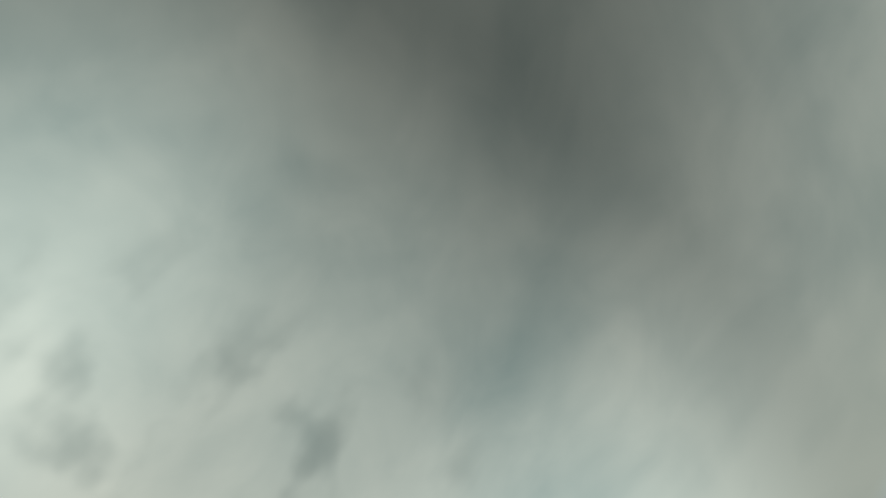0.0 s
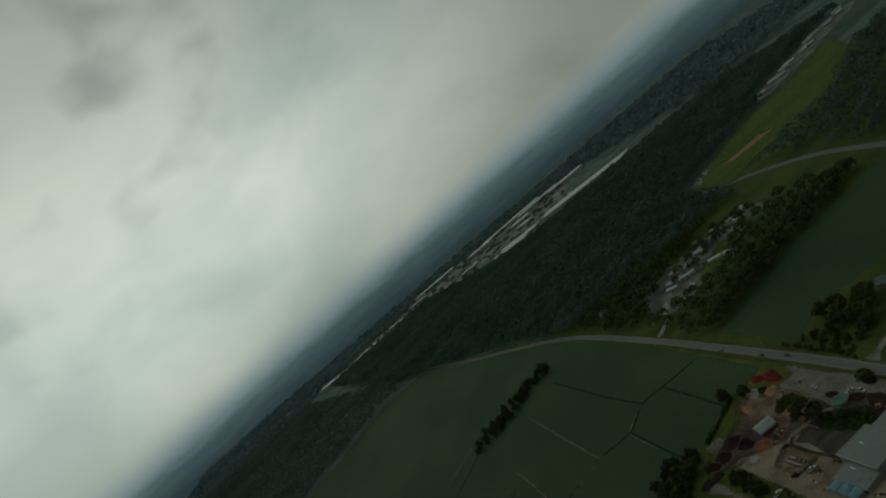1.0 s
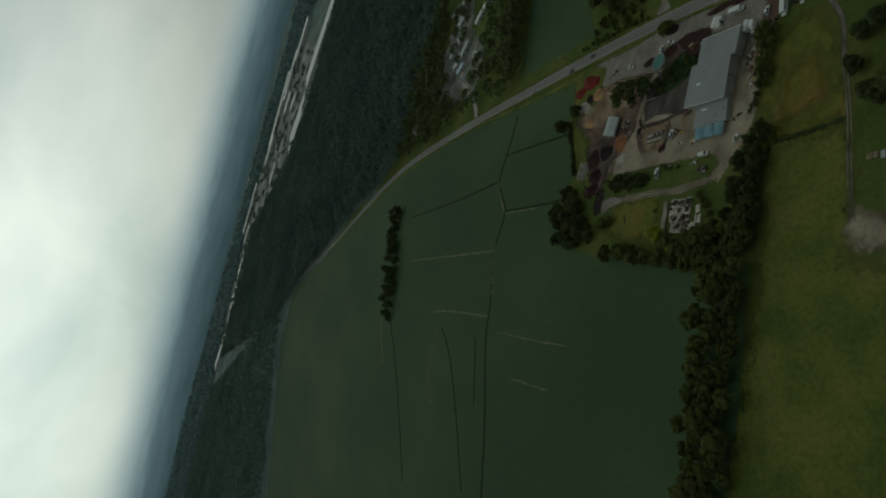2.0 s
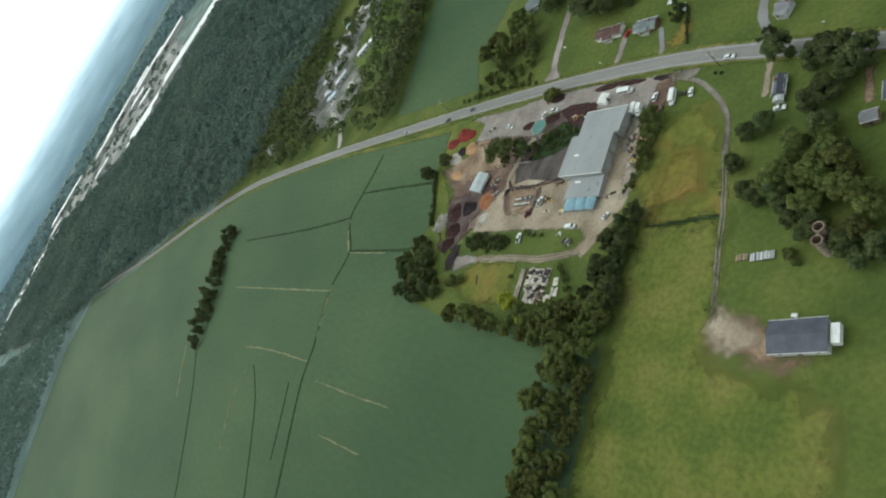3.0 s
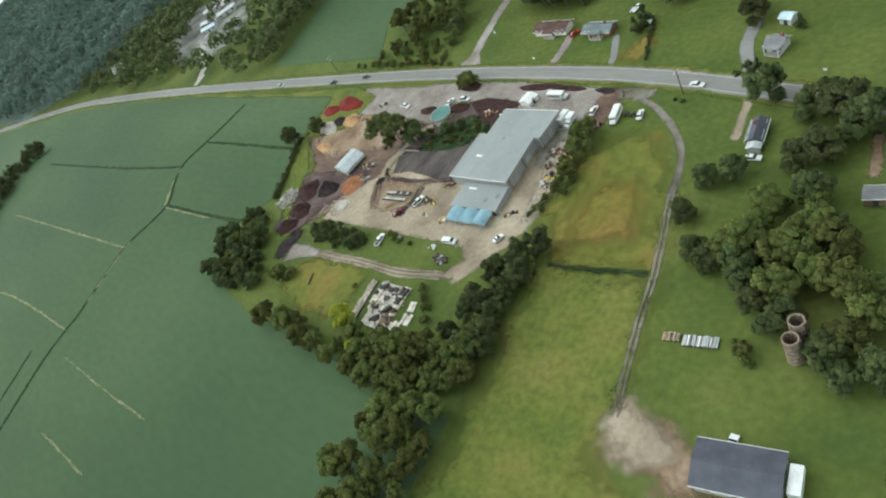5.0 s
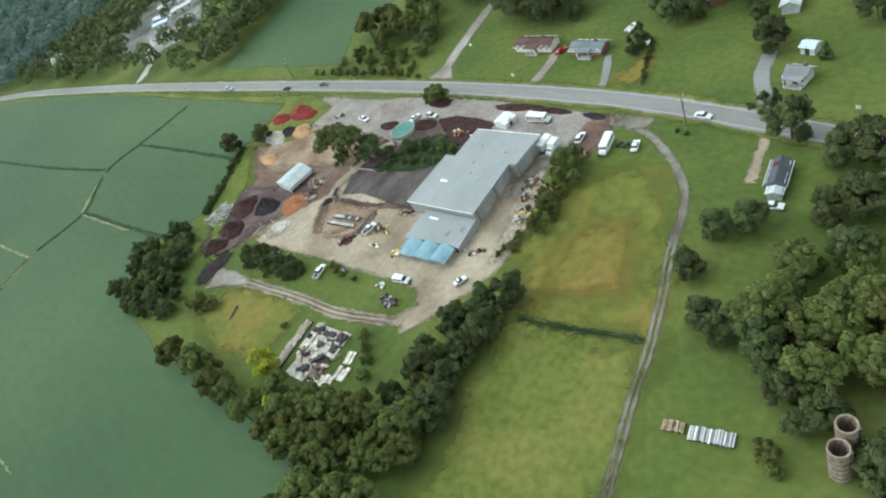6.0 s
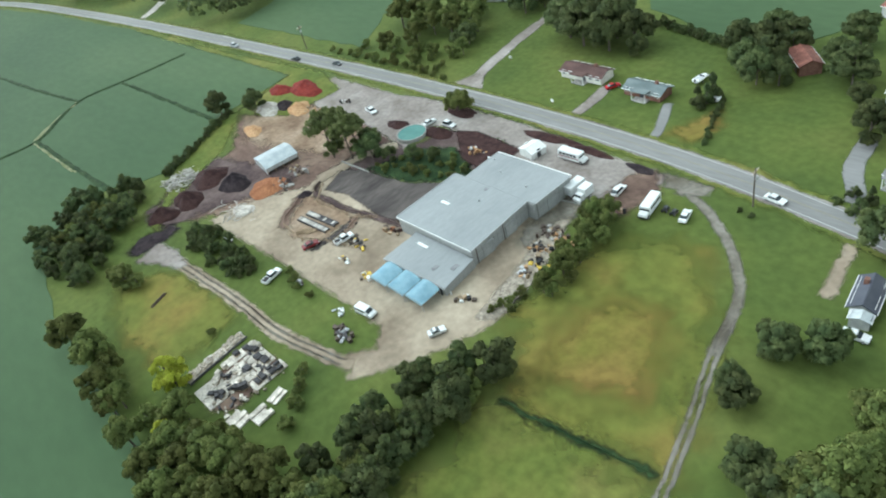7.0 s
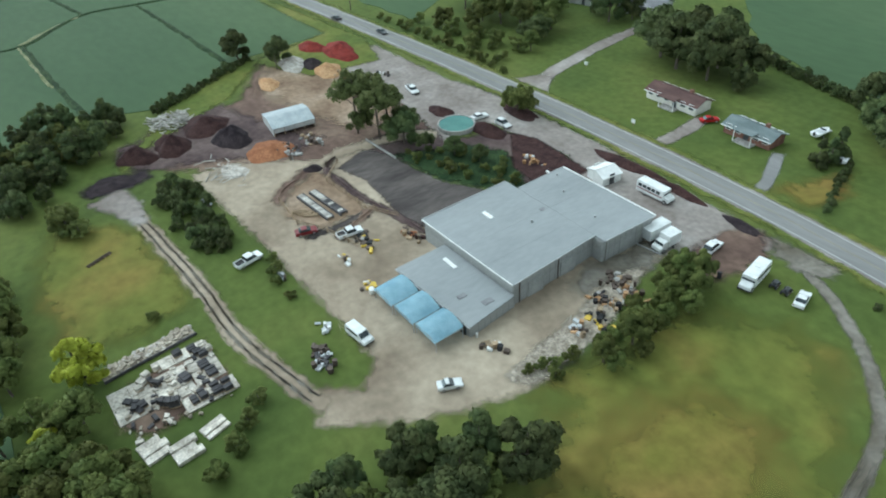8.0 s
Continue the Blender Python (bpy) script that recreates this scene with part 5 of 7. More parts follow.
part("roof_patch", one_box(-13.4, -12.6, 17.2, 18.3, 4.4, 4.6, bevel=0.01), M["roof_shingle"], ws, "dark tar patch on the main roof")
for x, y, z in ((-11.5, 13.8, 4.45), (-6.2, 22.8, 4.5), (-14.5, 24.4, 4.45), (-19.0, 27.5, 4.4)):
    bm = bmesh.new()
    bmesh.ops.create_cone(bm, cap_ends=True, segments=10, radius1=0.24, radius2=0.18, depth=0.6, matrix=Matrix.Translation((x, y, z + 0.25)))
    part("roof_vent", bm, M["steel"], ws)
for x, y, w, h, d in ((-2.35, 5.5, 3.2, 3.2, "y"), (-2.75, 12.8, 3.2, 3.2, "y"), (-1.1, 24.5, 3.4, 3.2, "y"), (-16.0, 30.15, 3.0, 3.0, "x"), (-6.0, 30.35, 1.0, 2.1, "x")):
    dims = (x - 0.03, x + 0.25, y - w / 2, y + w / 2) if d == "y" else (x - w / 2, x + w / 2, y - 0.03, y + 0.25)
    part("roller_door" if w > 2 else "door", one_box(*dims, 0.02, h, bevel=0.02), M["wall_grey"], ws, "grey ribbed metal door")
# dark panels on the wall paint the shade inside open loading bays
for x0, x1 in ((-15.6, -11.2), (-10.8, -6.4), (-6.0, -1.6)):
    part("loading_bay", one_box(x0, x1, -9.66 + (x0 + 17) * 0.062, -9.3 + (x0 + 17) * 0.062, 0.05, 2.05, bevel=0.02), M["glass"], ws, "dark glass panel in place of an open bay's shade")
for x, y in ((-2.2, 2.0), (-2.6, 10.5), (-1.25, 19.6)):
    part("downpipe", one_box(x + 0.12, x + 0.26, y - 0.07, y + 0.07, 0.05, 4.5, bevel=0.02), M["dark_metal"], ws)


def canopy(x0, x1, dy):
    th = thing("awning", VIEW_FIT, "light blue barrel-vaulted fabric awning on steel posts", "awning", "awnings on the workshop's wing")
    bm = bmesh.new()
    n, y0, y1 = 12, -15.0 + dy, -10.05 + dy
    rows = []
    for i in range(n + 1):
        f = i / n
        z = 2.3 + 0.85 * math.sin(math.pi * f) ** 0.8
        x = x0 + (x1 - x0) * f
        rows.append([bm.verts.new((x, y0 - 0.35 * (1 - abs(2 * f - 1)), z - 0.25)), bm.verts.new((x, (y0 + y1) / 2, z - 0.05 + 0.03 * math.sin(f * 9))), bm.verts.new((x, y1, z + 0.1))])
    for a, b in zip(rows, rows[1:]):
        for k in range(2):
            bm.faces.new((a[k], a[k + 1], b[k + 1], b[k]))
    bmesh.ops.solidify(bm, geom=bm.faces[:], thickness=0.04)
    part("fabric", bm, M["awning"], th, smooth=True)
    for x in (x0 + 0.08, x1 - 0.08):
        for y in (y0 + 0.05, y1 - 0.1):
            part("post", one_box(x - 0.05, x + 0.05, y - 0.05, y + 0.05, 0, 2.1, bevel=0.01), M["steel"], th)
        part("side_rail", one_box(x - 0.04, x + 0.04, y0, y1, 2.03, 2.13, bevel=0.01), M["steel"], th)
    part("front_rail", one_box(x0, x1, y0 + 0.01, y0 + 0.09, 2.0, 2.08, bevel=0.01), M["steel"], th)
    part("valance", one_box(x0 + 0.05, x1 - 0.05, y0 - 0.04, y0 - 0.01, 1.8, 2.05, bevel=0.0), M["awning"], th)
    return th


for i, x0 in enumerate((-15.8, -10.95, -6.1)):
    canopy(x0, x0 + 4.75, i * 0.32)

# ---- other buildings ----
def gable_shed(x, y, rz, L, W, eave, rise, label):
    """A low shed with a shallow sheet-metal gable roof over a half-open front."""
    th = thing("metal_shed", pose(x, y, 0, 0, 0, rz), label, "shed")
    l, w, n = L / 2, W / 2, 12
    arc = [(-w + W * i / n, eave + rise * (1 - abs(2 * i / n - 1) ** 1.15)) for i in range(n + 1)]
    for k in range(6):
        x0, x1 = -l - 0.2 + k * (L + 0.4) / 6 + 0.01, -l - 0.2 + (k + 1) * (L + 0.4) / 6 - 0.01
        bm = bmesh.new()
        rows = [[bm.verts.new((xx, q * 1.03, z + dz)) for xx, dz in ((x0, 0), (x1, 0), (x1, 0.08), (x0, 0.08))] for q, z in arc]
        for ra, rb in zip(rows, rows[1:]):
            for i in range(4):
                bm.faces.new((ra[i], ra[(i + 1) % 4], rb[(i + 1) % 4], rb[i]))
        bm.faces.new(rows[0])
        bm.faces.new(rows[-1])
        bmesh.ops.recalc_face_normals(bm, faces=bm.faces)
        part("roof_sheet", bm, M["roof_pale"], th)
    for s in (-1, 1):
        bm = bmesh.new()
        pts = [(-w, -0.2), *arc, (w, -0.2)]
        fa = [bm.verts.new((s * l - 0.06, q, z)) for q, z in pts]
        fb = [bm.verts.new((s * l + 0.06, q, z)) for q, z in pts]
        bm.faces.new(fa)
        bm.faces.new(fb)
        for i in range(len(pts)):
            bm.faces.new((fa[i], fa[(i + 1) % len(pts)], fb[(i + 1) % len(pts)], fb[i]))
        bmesh.ops.recalc_face_normals(bm, faces=bm.faces)
        part("end_wall", bm, M["wall_white"], th)
    part("back_wall", one_box(-l, l, w - 0.12, w, -0.2, eave, bevel=0.0), M["wall_white"], th)
    part("front_wall", one_box(-l, l, -w, -w + 0.1, 0.7, eave, bevel=0.0), M["wall_white"], th, "white sheeting hung over the open front")
    for k in range(5):
        px = -l + 0.1 + k * (L - 0.2) / 4
        part("post", one_box(px - 0.1, px + 0.1, -w, -w + 0.2, -0.2, eave, bevel=0.01), M["wood"], th)
    # added block that darkens the space behind the open front
    part("stored_goods", one_box(-l + 0.6, l - 0.6, -w + 1.2, w - 0.6, 0, 1.2, bevel=0.1), M["tarp_dark"], th, "added dark block filling the space under the roof")


gable_shed(-76.2, 2.0, 82, 8.8, 8.4, 1.7, 0.9, "pale metal storage shed with a shallow gable roof")
house("carport_tent", -17.8, 35.4, 82, 4.0, 4.2, 1.6, 0.7, "trim_white", "trim_white", "white fabric carport tent on the gravel forecourt", windows=1, chimney=False, over=0.15, category="tent")
house("ranch_house", -28.8, 68.8, 0, 12.4, 5.0, 1.9, 1.0, "roof_red", "siding", "single-storey cream ranch house with a brown-red roof", windows=6, porch=True, category="house")
house("brick_house", -10.0, 67.2, -1, 9.8, 4.6, 1.8, 0.9, "roof_teal", "brick", "single-storey brick house with a teal shingle roof", windows=5, porch=True, category="house")
house("small_house", 53.6, 27.8, 99, 6.4, 3.1, 1.9, 0.9, "roof_dark", "wall_white", "small white house with a dark gable roof", windows=4, porch=False, category="house")
house("carport", 54.6, 23.2, 99, 1.6, 2.6, 1.7, 0.4, "roof_white", "wall_white", "pale metal carport behind the small house", windows=1, chimney=False, over=0.2, category="carport")
house("farmhouse", 46.9, 57.8, -10, 4.2, 3.5, 2.2, 1.1, "roof_shingle", "wall_white", "white farmhouse with a grey shingle roof and porch", windows=3, porch=True, category="house")
house("garden_shed", 45.8, 67.6, -12, 3.2, 2.5, 1.9, 0.6, "roof_blue", "wall_white", "garden shed with a pale blue metal roof", windows=1, chimney=False, over=0.2, category="shed")
house("long_shed", 35.0, 90.5, 100, 17.0, 3.8, 2.3, 0.9, "roof_white", "wall_white", "long white shed with a pale metal roof", windows=4, chimney=False, over=0.3, category="shed")
house("old_barn", 14.6, 90.6, -48, 8.5, 4.6, 2.4, 1.1, "rust_roof", "brick", "old barn with a rusted red metal roof", windows=2, chimney=False, over=0.3, category="barn")
house("old_barn", 26.2, 118.3, -20, 14.0, 4.0, 2.6, 1.0, "rust_roof", "wall_white", "long shed with a rusted red roof", windows=2, chimney=False, over=0.3, category="barn")
house("white_house", 85.2, 20.8, 100, 5.0, 3.9, 2.3, 1.0, "roof_dark", "wall_white", "white house with a dark roof among trees", windows=4, category="house")
house("grey_shed", 81.3, 13.3, 12, 4.0, 3.2, 2.2, 0.7, "roof_shingle", "wood", "small weathered shed with a grey roof under trees", windows=1, chimney=False, over=0.2, category="shed")
house("pole_barn", 79.5, -47.2, 13, 13.2, 7.8, 2.9, 0.9, "roof_dark", "wall_white", "pole barn with a charcoal metal roof on the grass", windows=3, chimney=False, over=0.4, category="barn")
house("field_barn", -90.6, 102.7, 15, 9.0, 6.5, 3.0, 1.5, "roof_teal", "wall_white", "barn with a teal roof at the end of the drive", windows=2, chimney=False, category="barn")
house("field_house", -71.7, 107.6, 15, 13.0, 7.0, 2.8, 1.6, "roof_shingle", "wall_white", "white house with a grey roof at the end of the drive", windows=4, category="house")
house("roadside_house", -380, 46, 25, 12.0, 8.0, 6.0, 3.4, "roof_white", "wall_white", "white house with a pale roof at the wood's edge", windows=3, category="house")

# a mobile home park in the trees beyond the road
HOMES = [(-295.3, 75.5, 20, 1.0), (-311, 85, 35, 1.1), (-327, 92.7, 20, 0.9), (-309, 100.6, 70, 1.0), (-336, 108.6, 30, 1.2), (-327, 118.5, 30, 1.0), (-348, 126.4, 28, 1.1), (-337, 136.3, 30, 1.0), (-356, 146.1, 32, 1.2), (-333, 153.6, 60, 1.0), (-351, 165.5, 20, 1.0), (-330, 179.3, 30, 1.3), (-346, 192.4, 30, 1.0), (-295.3, 121.1, 50, 0.9), (-278.8, 93.9, 10, 0.9), (-282.6, 133.1, 40, 1.0), (-305, 160.8, 20, 1.0)]
for i, (x, y, rz, s) in enumerate(HOMES):
    rnd = random.Random(300 + i)
    h = house("mobile_home", x + rnd.uniform(-4, 4), y + rnd.uniform(-4, 4), rz + rnd.uniform(-25, 25), 12.0 * s * rnd.uniform(0.6, 1.15), rnd.uniform(4.0, 6.0), 2.8, 0.8, ("roof_white", "trim_white", "roof_white", "roof_shingle", "roof_blue")[rnd.randrange(5)], "wall_white", "pale mobile home with a white metal roof", windows=3, chimney=False, over=0.15, category="mobile home", seed=i)
    h["group"] = "mobile homes in the park"

# a row of houses beyond the hayfield
rnd = random.Random(412)
for i in range(16):
    f = i / 15
    h = house("village_house", -668 - 82 * f + rnd.uniform(-16, 16), 478 + 250 * f + rnd.uniform(-10, 10), rnd.uniform(40, 80), rnd.uniform(11, 22), rnd.uniform(7, 10), 3.2, 1.4, ("roof_white", "roof_shingle", "trim_white", "roof_white")[i % 4], "wall_white", "pale house in the village beyond the hayfield", windows=3, chimney=False, over=0.3, category="house", seed=400 + i)
    h["group"] = "village houses beyond the hayfield"

# far industrial estate
HALLS = [(-1256, 391, 52, 240, 60), (-1800, 421, 78, 150, 45), (-1896, 337, 76, 230, 50), (-1890, 205.3, 60, 90, 40), (-2088, 32.4, 72, 170, 40), (-1868, -117, 62, 150, 40), (-1849, -216.8, 62, 190, 40), (-1851, -282.8, 60, 90, 40), (-1874, -399, 60, 130, 40), (-1342, 213.8, 50, 120, 34), (-1319, 178.3, 52, 110, 30), (-1723, 511, 60, 120, 50), (-1684, 317, 60, 60, 40), (-1535, 290.8, 40, 50, 30), (-1615, 110.7, 60, 60, 24), (-1960, -50.5, 60, 60, 24)]
for i, (x, y, rz, L, W) in enumerate(HALLS):
    th = thing("industrial_hall", pose(x, y, 0, 0, 0, rz), "long white industrial hall with a pale flat roof", "building", "halls of the far industrial estate")
    part("wall", one_box(-L / 2, L / 2, -W / 2, W / 2, -0.3, 9.0, bevel=0.0), M["wall_white"], th)
    part("roof", one_box(-L / 2 - 0.6, L / 2 + 0.6, -W / 2 - 0.6, W / 2 + 0.6, 9.0, 10.0, bevel=0.1), M["trim_white"], th)
    for k in range(6):
        kx = -L / 2 + (k + 0.5) * L / 6
        part("loading_door", one_box(kx - 3, kx + 3, -W / 2 - 0.2, -W / 2 + 0.1, 0, 5, bevel=0.0), M["silver_paint"], th)


def silo(x, y, r, h, label):
    th = thing("silo", pose(x, y, 0), label, "silo", "old silos among the trees")
    bm = bmesh.new()
    n = 28
    rings = []
    for rad, z in ((r, -0.3), (r, h), (r - 0.22, h), (r - 0.22, h - 5.5)):
        rings.append([bm.verts.new((rad * math.cos(k * math.tau / n), rad * math.sin(k * math.tau / n), z)) for k in range(n)])
    for a, b in zip(rings, rings[1:]):
        for k in range(n):
            bm.faces.new((a[k], a[(k + 1) % n], b[(k + 1) % n], b[k]))
    bm.faces.new(rings[3])
    bmesh.ops.recalc_face_normals(bm, faces=bm.faces)
    part("shell", bm, M["silo_concrete"], th)
    for z in np.arange(1.0, h - 0.2, 1.25):
        bm = bmesh.new()
        rr = [[bm.verts.new((rad * math.cos(k * math.tau / n), rad * math.sin(k * math.tau / n), zz)) for k in range(n)] for rad, zz in ((r, z), (r + 0.05, z + 0.02), (r + 0.05, z + 0.1), (r, z + 0.12))]
        for a, b in zip(rr, rr[1:]):
            for k in range(n):
                bm.faces.new((a[k], a[(k + 1) % n], b[(k + 1) % n], b[k]))
        part("hoop", bm, M["dark_metal"], th)
    part("ladder", one_box(r, r + 0.25, -0.25, 0.25, 0.3, h, bevel=0.01), M["dark_metal"], th)


silo(79.9, -20.9, 1.4, 8.0, "open-topped concrete stave silo, stained and roofless")
silo(79.9, -24, 1.4, 7.0, "shorter open-topped concrete silo beside its twin")

# ---- vehicles ----
car("pickup", -36, -23.9, 102, "white_paint", "white pickup with a dark open bed on the grass", 5.5, 1.95, "pickup", category="pickup")
car("pickup", -32.1, -8, 83, "white_paint", "white pickup parked on the yard's dirt", 5.2, 1.9, "pickup", category="pickup")
car("car", -37.2, -13.3, 75, "red_paint", "dark red car parked on the yard's dirt", 4.4)
car("van", -10.5, -18.6, 8, "white_paint", "white passenger van at the edge of the yard", 5.1, 1.95, "van", category="van")
car("car", 4.0, -14.2, 67, "white_paint", "white car by the hedge of the yard", 3.8, 1.7)
car("suv", 6.8, 32.7, 96, "white_paint", "white estate car on the reddish earth", 4.5, 1.85, "suv")
car("car", 21.6, 32, 105, "white_paint", "white car parked beside the farm lane", 4.4, 1.8)
car("car", -50.9, 33.5, 83, "white_paint", "white car beside the teal pool", 4.5, 1.8)
car("suv", -45.1, 35.1, 1, "white_paint", "white estate car on the forecourt", 4.4, 1.8, "suv")
car("pickup", -71.7, 30.5, -10, "white_paint", "white pickup near the red mulch", 5.4, 1.9, "pickup", category="pickup")
car("car", -19.2, 66.4, 60, "bright_red", "bright red car in the ranch house drive", 4.4, 1.8)
car("car", -108.7, 45.2, 3, "dark_paint", "dark car on the country road", 4.6, 1.8)
car("car", -128.3, 41.6, 183, "dark_paint", "dark car in the far lane", 4.6, 1.8)
car("suv", -167.1, 38.6, 5, "silver_paint", "silver estate car on the country road", 4.6, 1.8, "suv")
car("car", 32.2, 43.4, -6, "white_paint", "white car driving along the country road", 4.6, 1.8)
car("car", 55.2, 20.6, 5, "white_paint", "white car parked behind the small house", 4.4, 1.8)
car("car", 76.4, -42.8, 95, "white_paint", "white car at the pole barn", 4.4, 1.8)
bus(15, 30.8, 280, "white bus with a bonnet parked on the grass", 7.4)
bus(-8.2, 37.5, 2, "white bus with a red side stripe on the forecourt", 7.8, stripe="red_paint")
box_truck(-0.5, 28.5, 88, "white box trailer behind the workshop", 5.6, cab=False)
box_truck(2.1, 27.7, 268, "white box truck beside the workshop", 5.0, cab=True)
box_truck(87.6, -45.2, -77, "long white trailer beside the pole barn", 6.2, cab=False)
quad_bike(17.5, 32, 100, "dark garden tractor parked beside the bus")
quad_bike(19.3, 31.9, 95, "dark garden tractor parked beside the lane")
boat(5.3, 71, 105, "white motor boat on a trailer by a cedar", 4.8)
boat(-2.2, 76.6, 83, "white boat on a trailer on the lawn", 4.6)

# ---- piles and yard stock ----
heap("mulch_mound", -82.9, -28.1, 4.2, 3.8, 2.6, M["brown_mulch"], "conical pile of dark red-brown mulch", seed=2)
heap("mulch_mound", -82.8, -21.1, 4.6, 4.2, 2.8, M["brown_mulch"], "conical pile of dark brown mulch", seed=3)
heap("mulch_mound", -77.9, -10.2, 4.6, 4.4, 3.0, M["black_mulch"], "conical pile of black mulch", seed=4)
heap("mulch_mound", -87.8, -12.5, 6.0, 5.0, 2.2, M["brown_mulch"], "low spread pile of brown mulch", seed=5, rz=20)
heap("clay_mound", -67.6, -6.2, 5.6, 4.6, 1.1, M["orange_clay"], "low spread pile of orange clay", seed=6)
heap("red_mound", -105.5, 30.3, 7.6, 4.6, 2.1, M["red_mulch"], "long heap of bright red mulch by the road", seed=7, rz=-5)
heap("red_mound", -113.6, 26.1, 4.8, 3.8, 1.5, M["red_mulch"], "smaller heap of bright red mulch", seed=8)
heap("sand_mound", -96.0, 21.8, 4.6, 3.8, 2.0, M["sand"], "pile of yellow sand", seed=9)
heap("stone_mound", -106.1, 16.9, 6.0, 3.4, 2.0, M["pale_stone"], "pile of pale crushed stone", seed=10)
heap("dust_mound", -102.7, 20.7, 3.4, 2.8, 1.7, M["black_mulch"], "small pile of dark stone dust", seed=11)
heap("soil_mound", -98.9, 7.3, 4.5, 2.6, 1.2, M["sand"], "low pile of pale topsoil", seed=12)
heap("mulch_mound", -45.3, 31.2, 4.5, 2.6, 1.9, M["brown_mulch"], "ridge of brown mulch beside the pool", seed=13, rz=10)
heap("mulch_mound", -58.9, 29.4, 3.4, 2.4, 1.2, M["brown_mulch"], "small pile of brown mulch on gravel", seed=14)
heap("mulch_ridge", -18.6, 42, 8.5, 1.7, 1.0, M["brown_mulch"], "long ridge of mulch along the road", seed=15, rz=2)
heap("mulch_ridge", -7.1, 41.7, 6.0, 1.5, 1.0, M["brown_mulch"], "long ridge of mulch along the road", seed=16, rz=2)
heap("mulch_ridge", 6, 41.1, 3.8, 1.3, 0.9, M["black_mulch"], "short ridge of dark mulch near the lane", seed=17)
heap("ash_mound", -75.8, -34.8, 3.0, 5.0, 0.9, M["black_mulch"], "low pile of dark ash on the stone apron", seed=18, rz=-15)
heap("planting_bed", -47.8, 41.6, 7.0, 2.4, 0.5, M["brown_mulch"], "mulched planting bed around the roadside bush", category="bed", seed=19)
heap("stone_mound", -64.7, -15, 3.6, 2.4, 0.8, M["pale_stone"], "spread pile of pale stone scraps", seed=20)


def log(name, th, length, r, m, mat="log", seed=0):
    bm = bmesh.new()
    bmesh.ops.create_cone(bm, cap_ends=True, segments=7, radius1=r, radius2=r * 0.8, depth=length, matrix=m @ Matrix.Rotation(radians(90), 4, "Y"))
    return part(name, bm, M[mat], th)


rnd = random.Random(21)
stack = thing("log_heap", pose(-94.7, -17.6, 0), "loose heap of bleached logs and branches on the grass", "logs")
for i in range(130):
    layer = rnd.random()
    m = pose(rnd.uniform(-4.4, 4.4) * (1 - 0.35 * layer), rnd.uniform(-5.2, 5.2) * (1 - 0.35 * layer), 0.15 + layer * 0.9, 0, rnd.uniform(-12, 12), rnd.choice((25, 80)) + rnd.gauss(0, 18))
    log("log", stack, rnd.uniform(1.2, 3.0), rnd.uniform(0.09, 0.2), m)
scraps = thing("timber_scraps", pose(-65.2, -16.4, 0), "scattered pale timber scraps on the yard", "timber")
for i in range(30):
    m = pose(rnd.gauss(0, 3.4), rnd.gauss(0, 2.0), 0.25 + rnd.uniform(0, 0.5), 0, rnd.uniform(-8, 8), rnd.uniform(0, 180))
    log("plank", scraps, rnd.uniform(1.2, 3.2), rnd.uniform(0.06, 0.14), m)
for x, y, rz, top in ((-43.2, -8.7, 5, "log"), (-43, -6.3, 6, "tarp_dark")):
    st = thing("timber_rack", pose(x, y, 0.06, 0, 0, rz), "long low rack of weathered planks on dark beams", "timber", "timber racks in the yard")
    for s in (-1, 1):
        part("beam", one_box(-5.0, 5.0, s * 0.62 - 0.12, s * 0.62 + 0.12, 0.0, 0.5, bevel=0.02), M["tarp_dark"], st, "dark beam along the rack")
    for i in range(14):
        x0 = -4.9 + i * 0.7
        part("plank", one_box(x0, x0 + 0.62, -0.5, 0.5, 0.26, 0.44 + rnd.uniform(-0.05, 0.12), bevel=0.02), M[top if i % 4 and i > 5 else "log"], st)
for x, y, rz in ((-43.5, -11.5, 60), (-42.5, -10.9, 60), (-41.5, -10.4, 60)):
    st = thing("timber_stack", pose(x, y, 0.06, 0, 0, rz), "small stack of weathered brown boards", "timber", "board stacks in the yard")
    for i in range(4):
        part("board", one_box(-1.3, 1.3 + rnd.uniform(-0.4, 0.2), -0.4 + i * 0.2, -0.23 + i * 0.2, 0.1, 0.4 + rnd.uniform(-0.1, 0.1), bevel=0.02), M["wood"], st)
    for bx in (-0.8, 0.8):
        part("bearer", one_box(bx - 0.1, bx + 0.1, -0.5, 0.5, 0.0, 0.1, bevel=0.01), M["wood"], st)

heap("soil_mound", -55.5, -2.9, 1.6, 1.9, 1.0, M["black_mulch"], "small dark heap of soil beside the timber", seed=22)
kerb = thing("low_wall", Matrix(), "low pale concrete wall at the nursery plot's edge", "wall")
for i in range(9):
    x0 = -58.6 + i * 1.15
    part("block", one_box(x0, x0 + 1.1, 10.5 + i * 0.06, 10.8 + i * 0.06, -0.1, 0.45, bevel=0.02), M["concrete"], kerb)
pole = thing("old_rail", pose(-52.5, -42.7, 0, 0, 0, 113), "old dark iron rail lying in the meadow", "rail")
for s in (-1, 1):
    part("rail_bar", one_box(-2.2, 2.2, s * 0.22 - 0.06, s * 0.22 + 0.06, -0.03, 0.3, bevel=0.02), M["dark_metal"], pole)
for k in range(5):
    part("tie", one_box(-1.9 + k * 0.9, -1.75 + k * 0.9, -0.4, 0.4, 0.0, 0.14, bevel=0.01), M["wood"], pole)
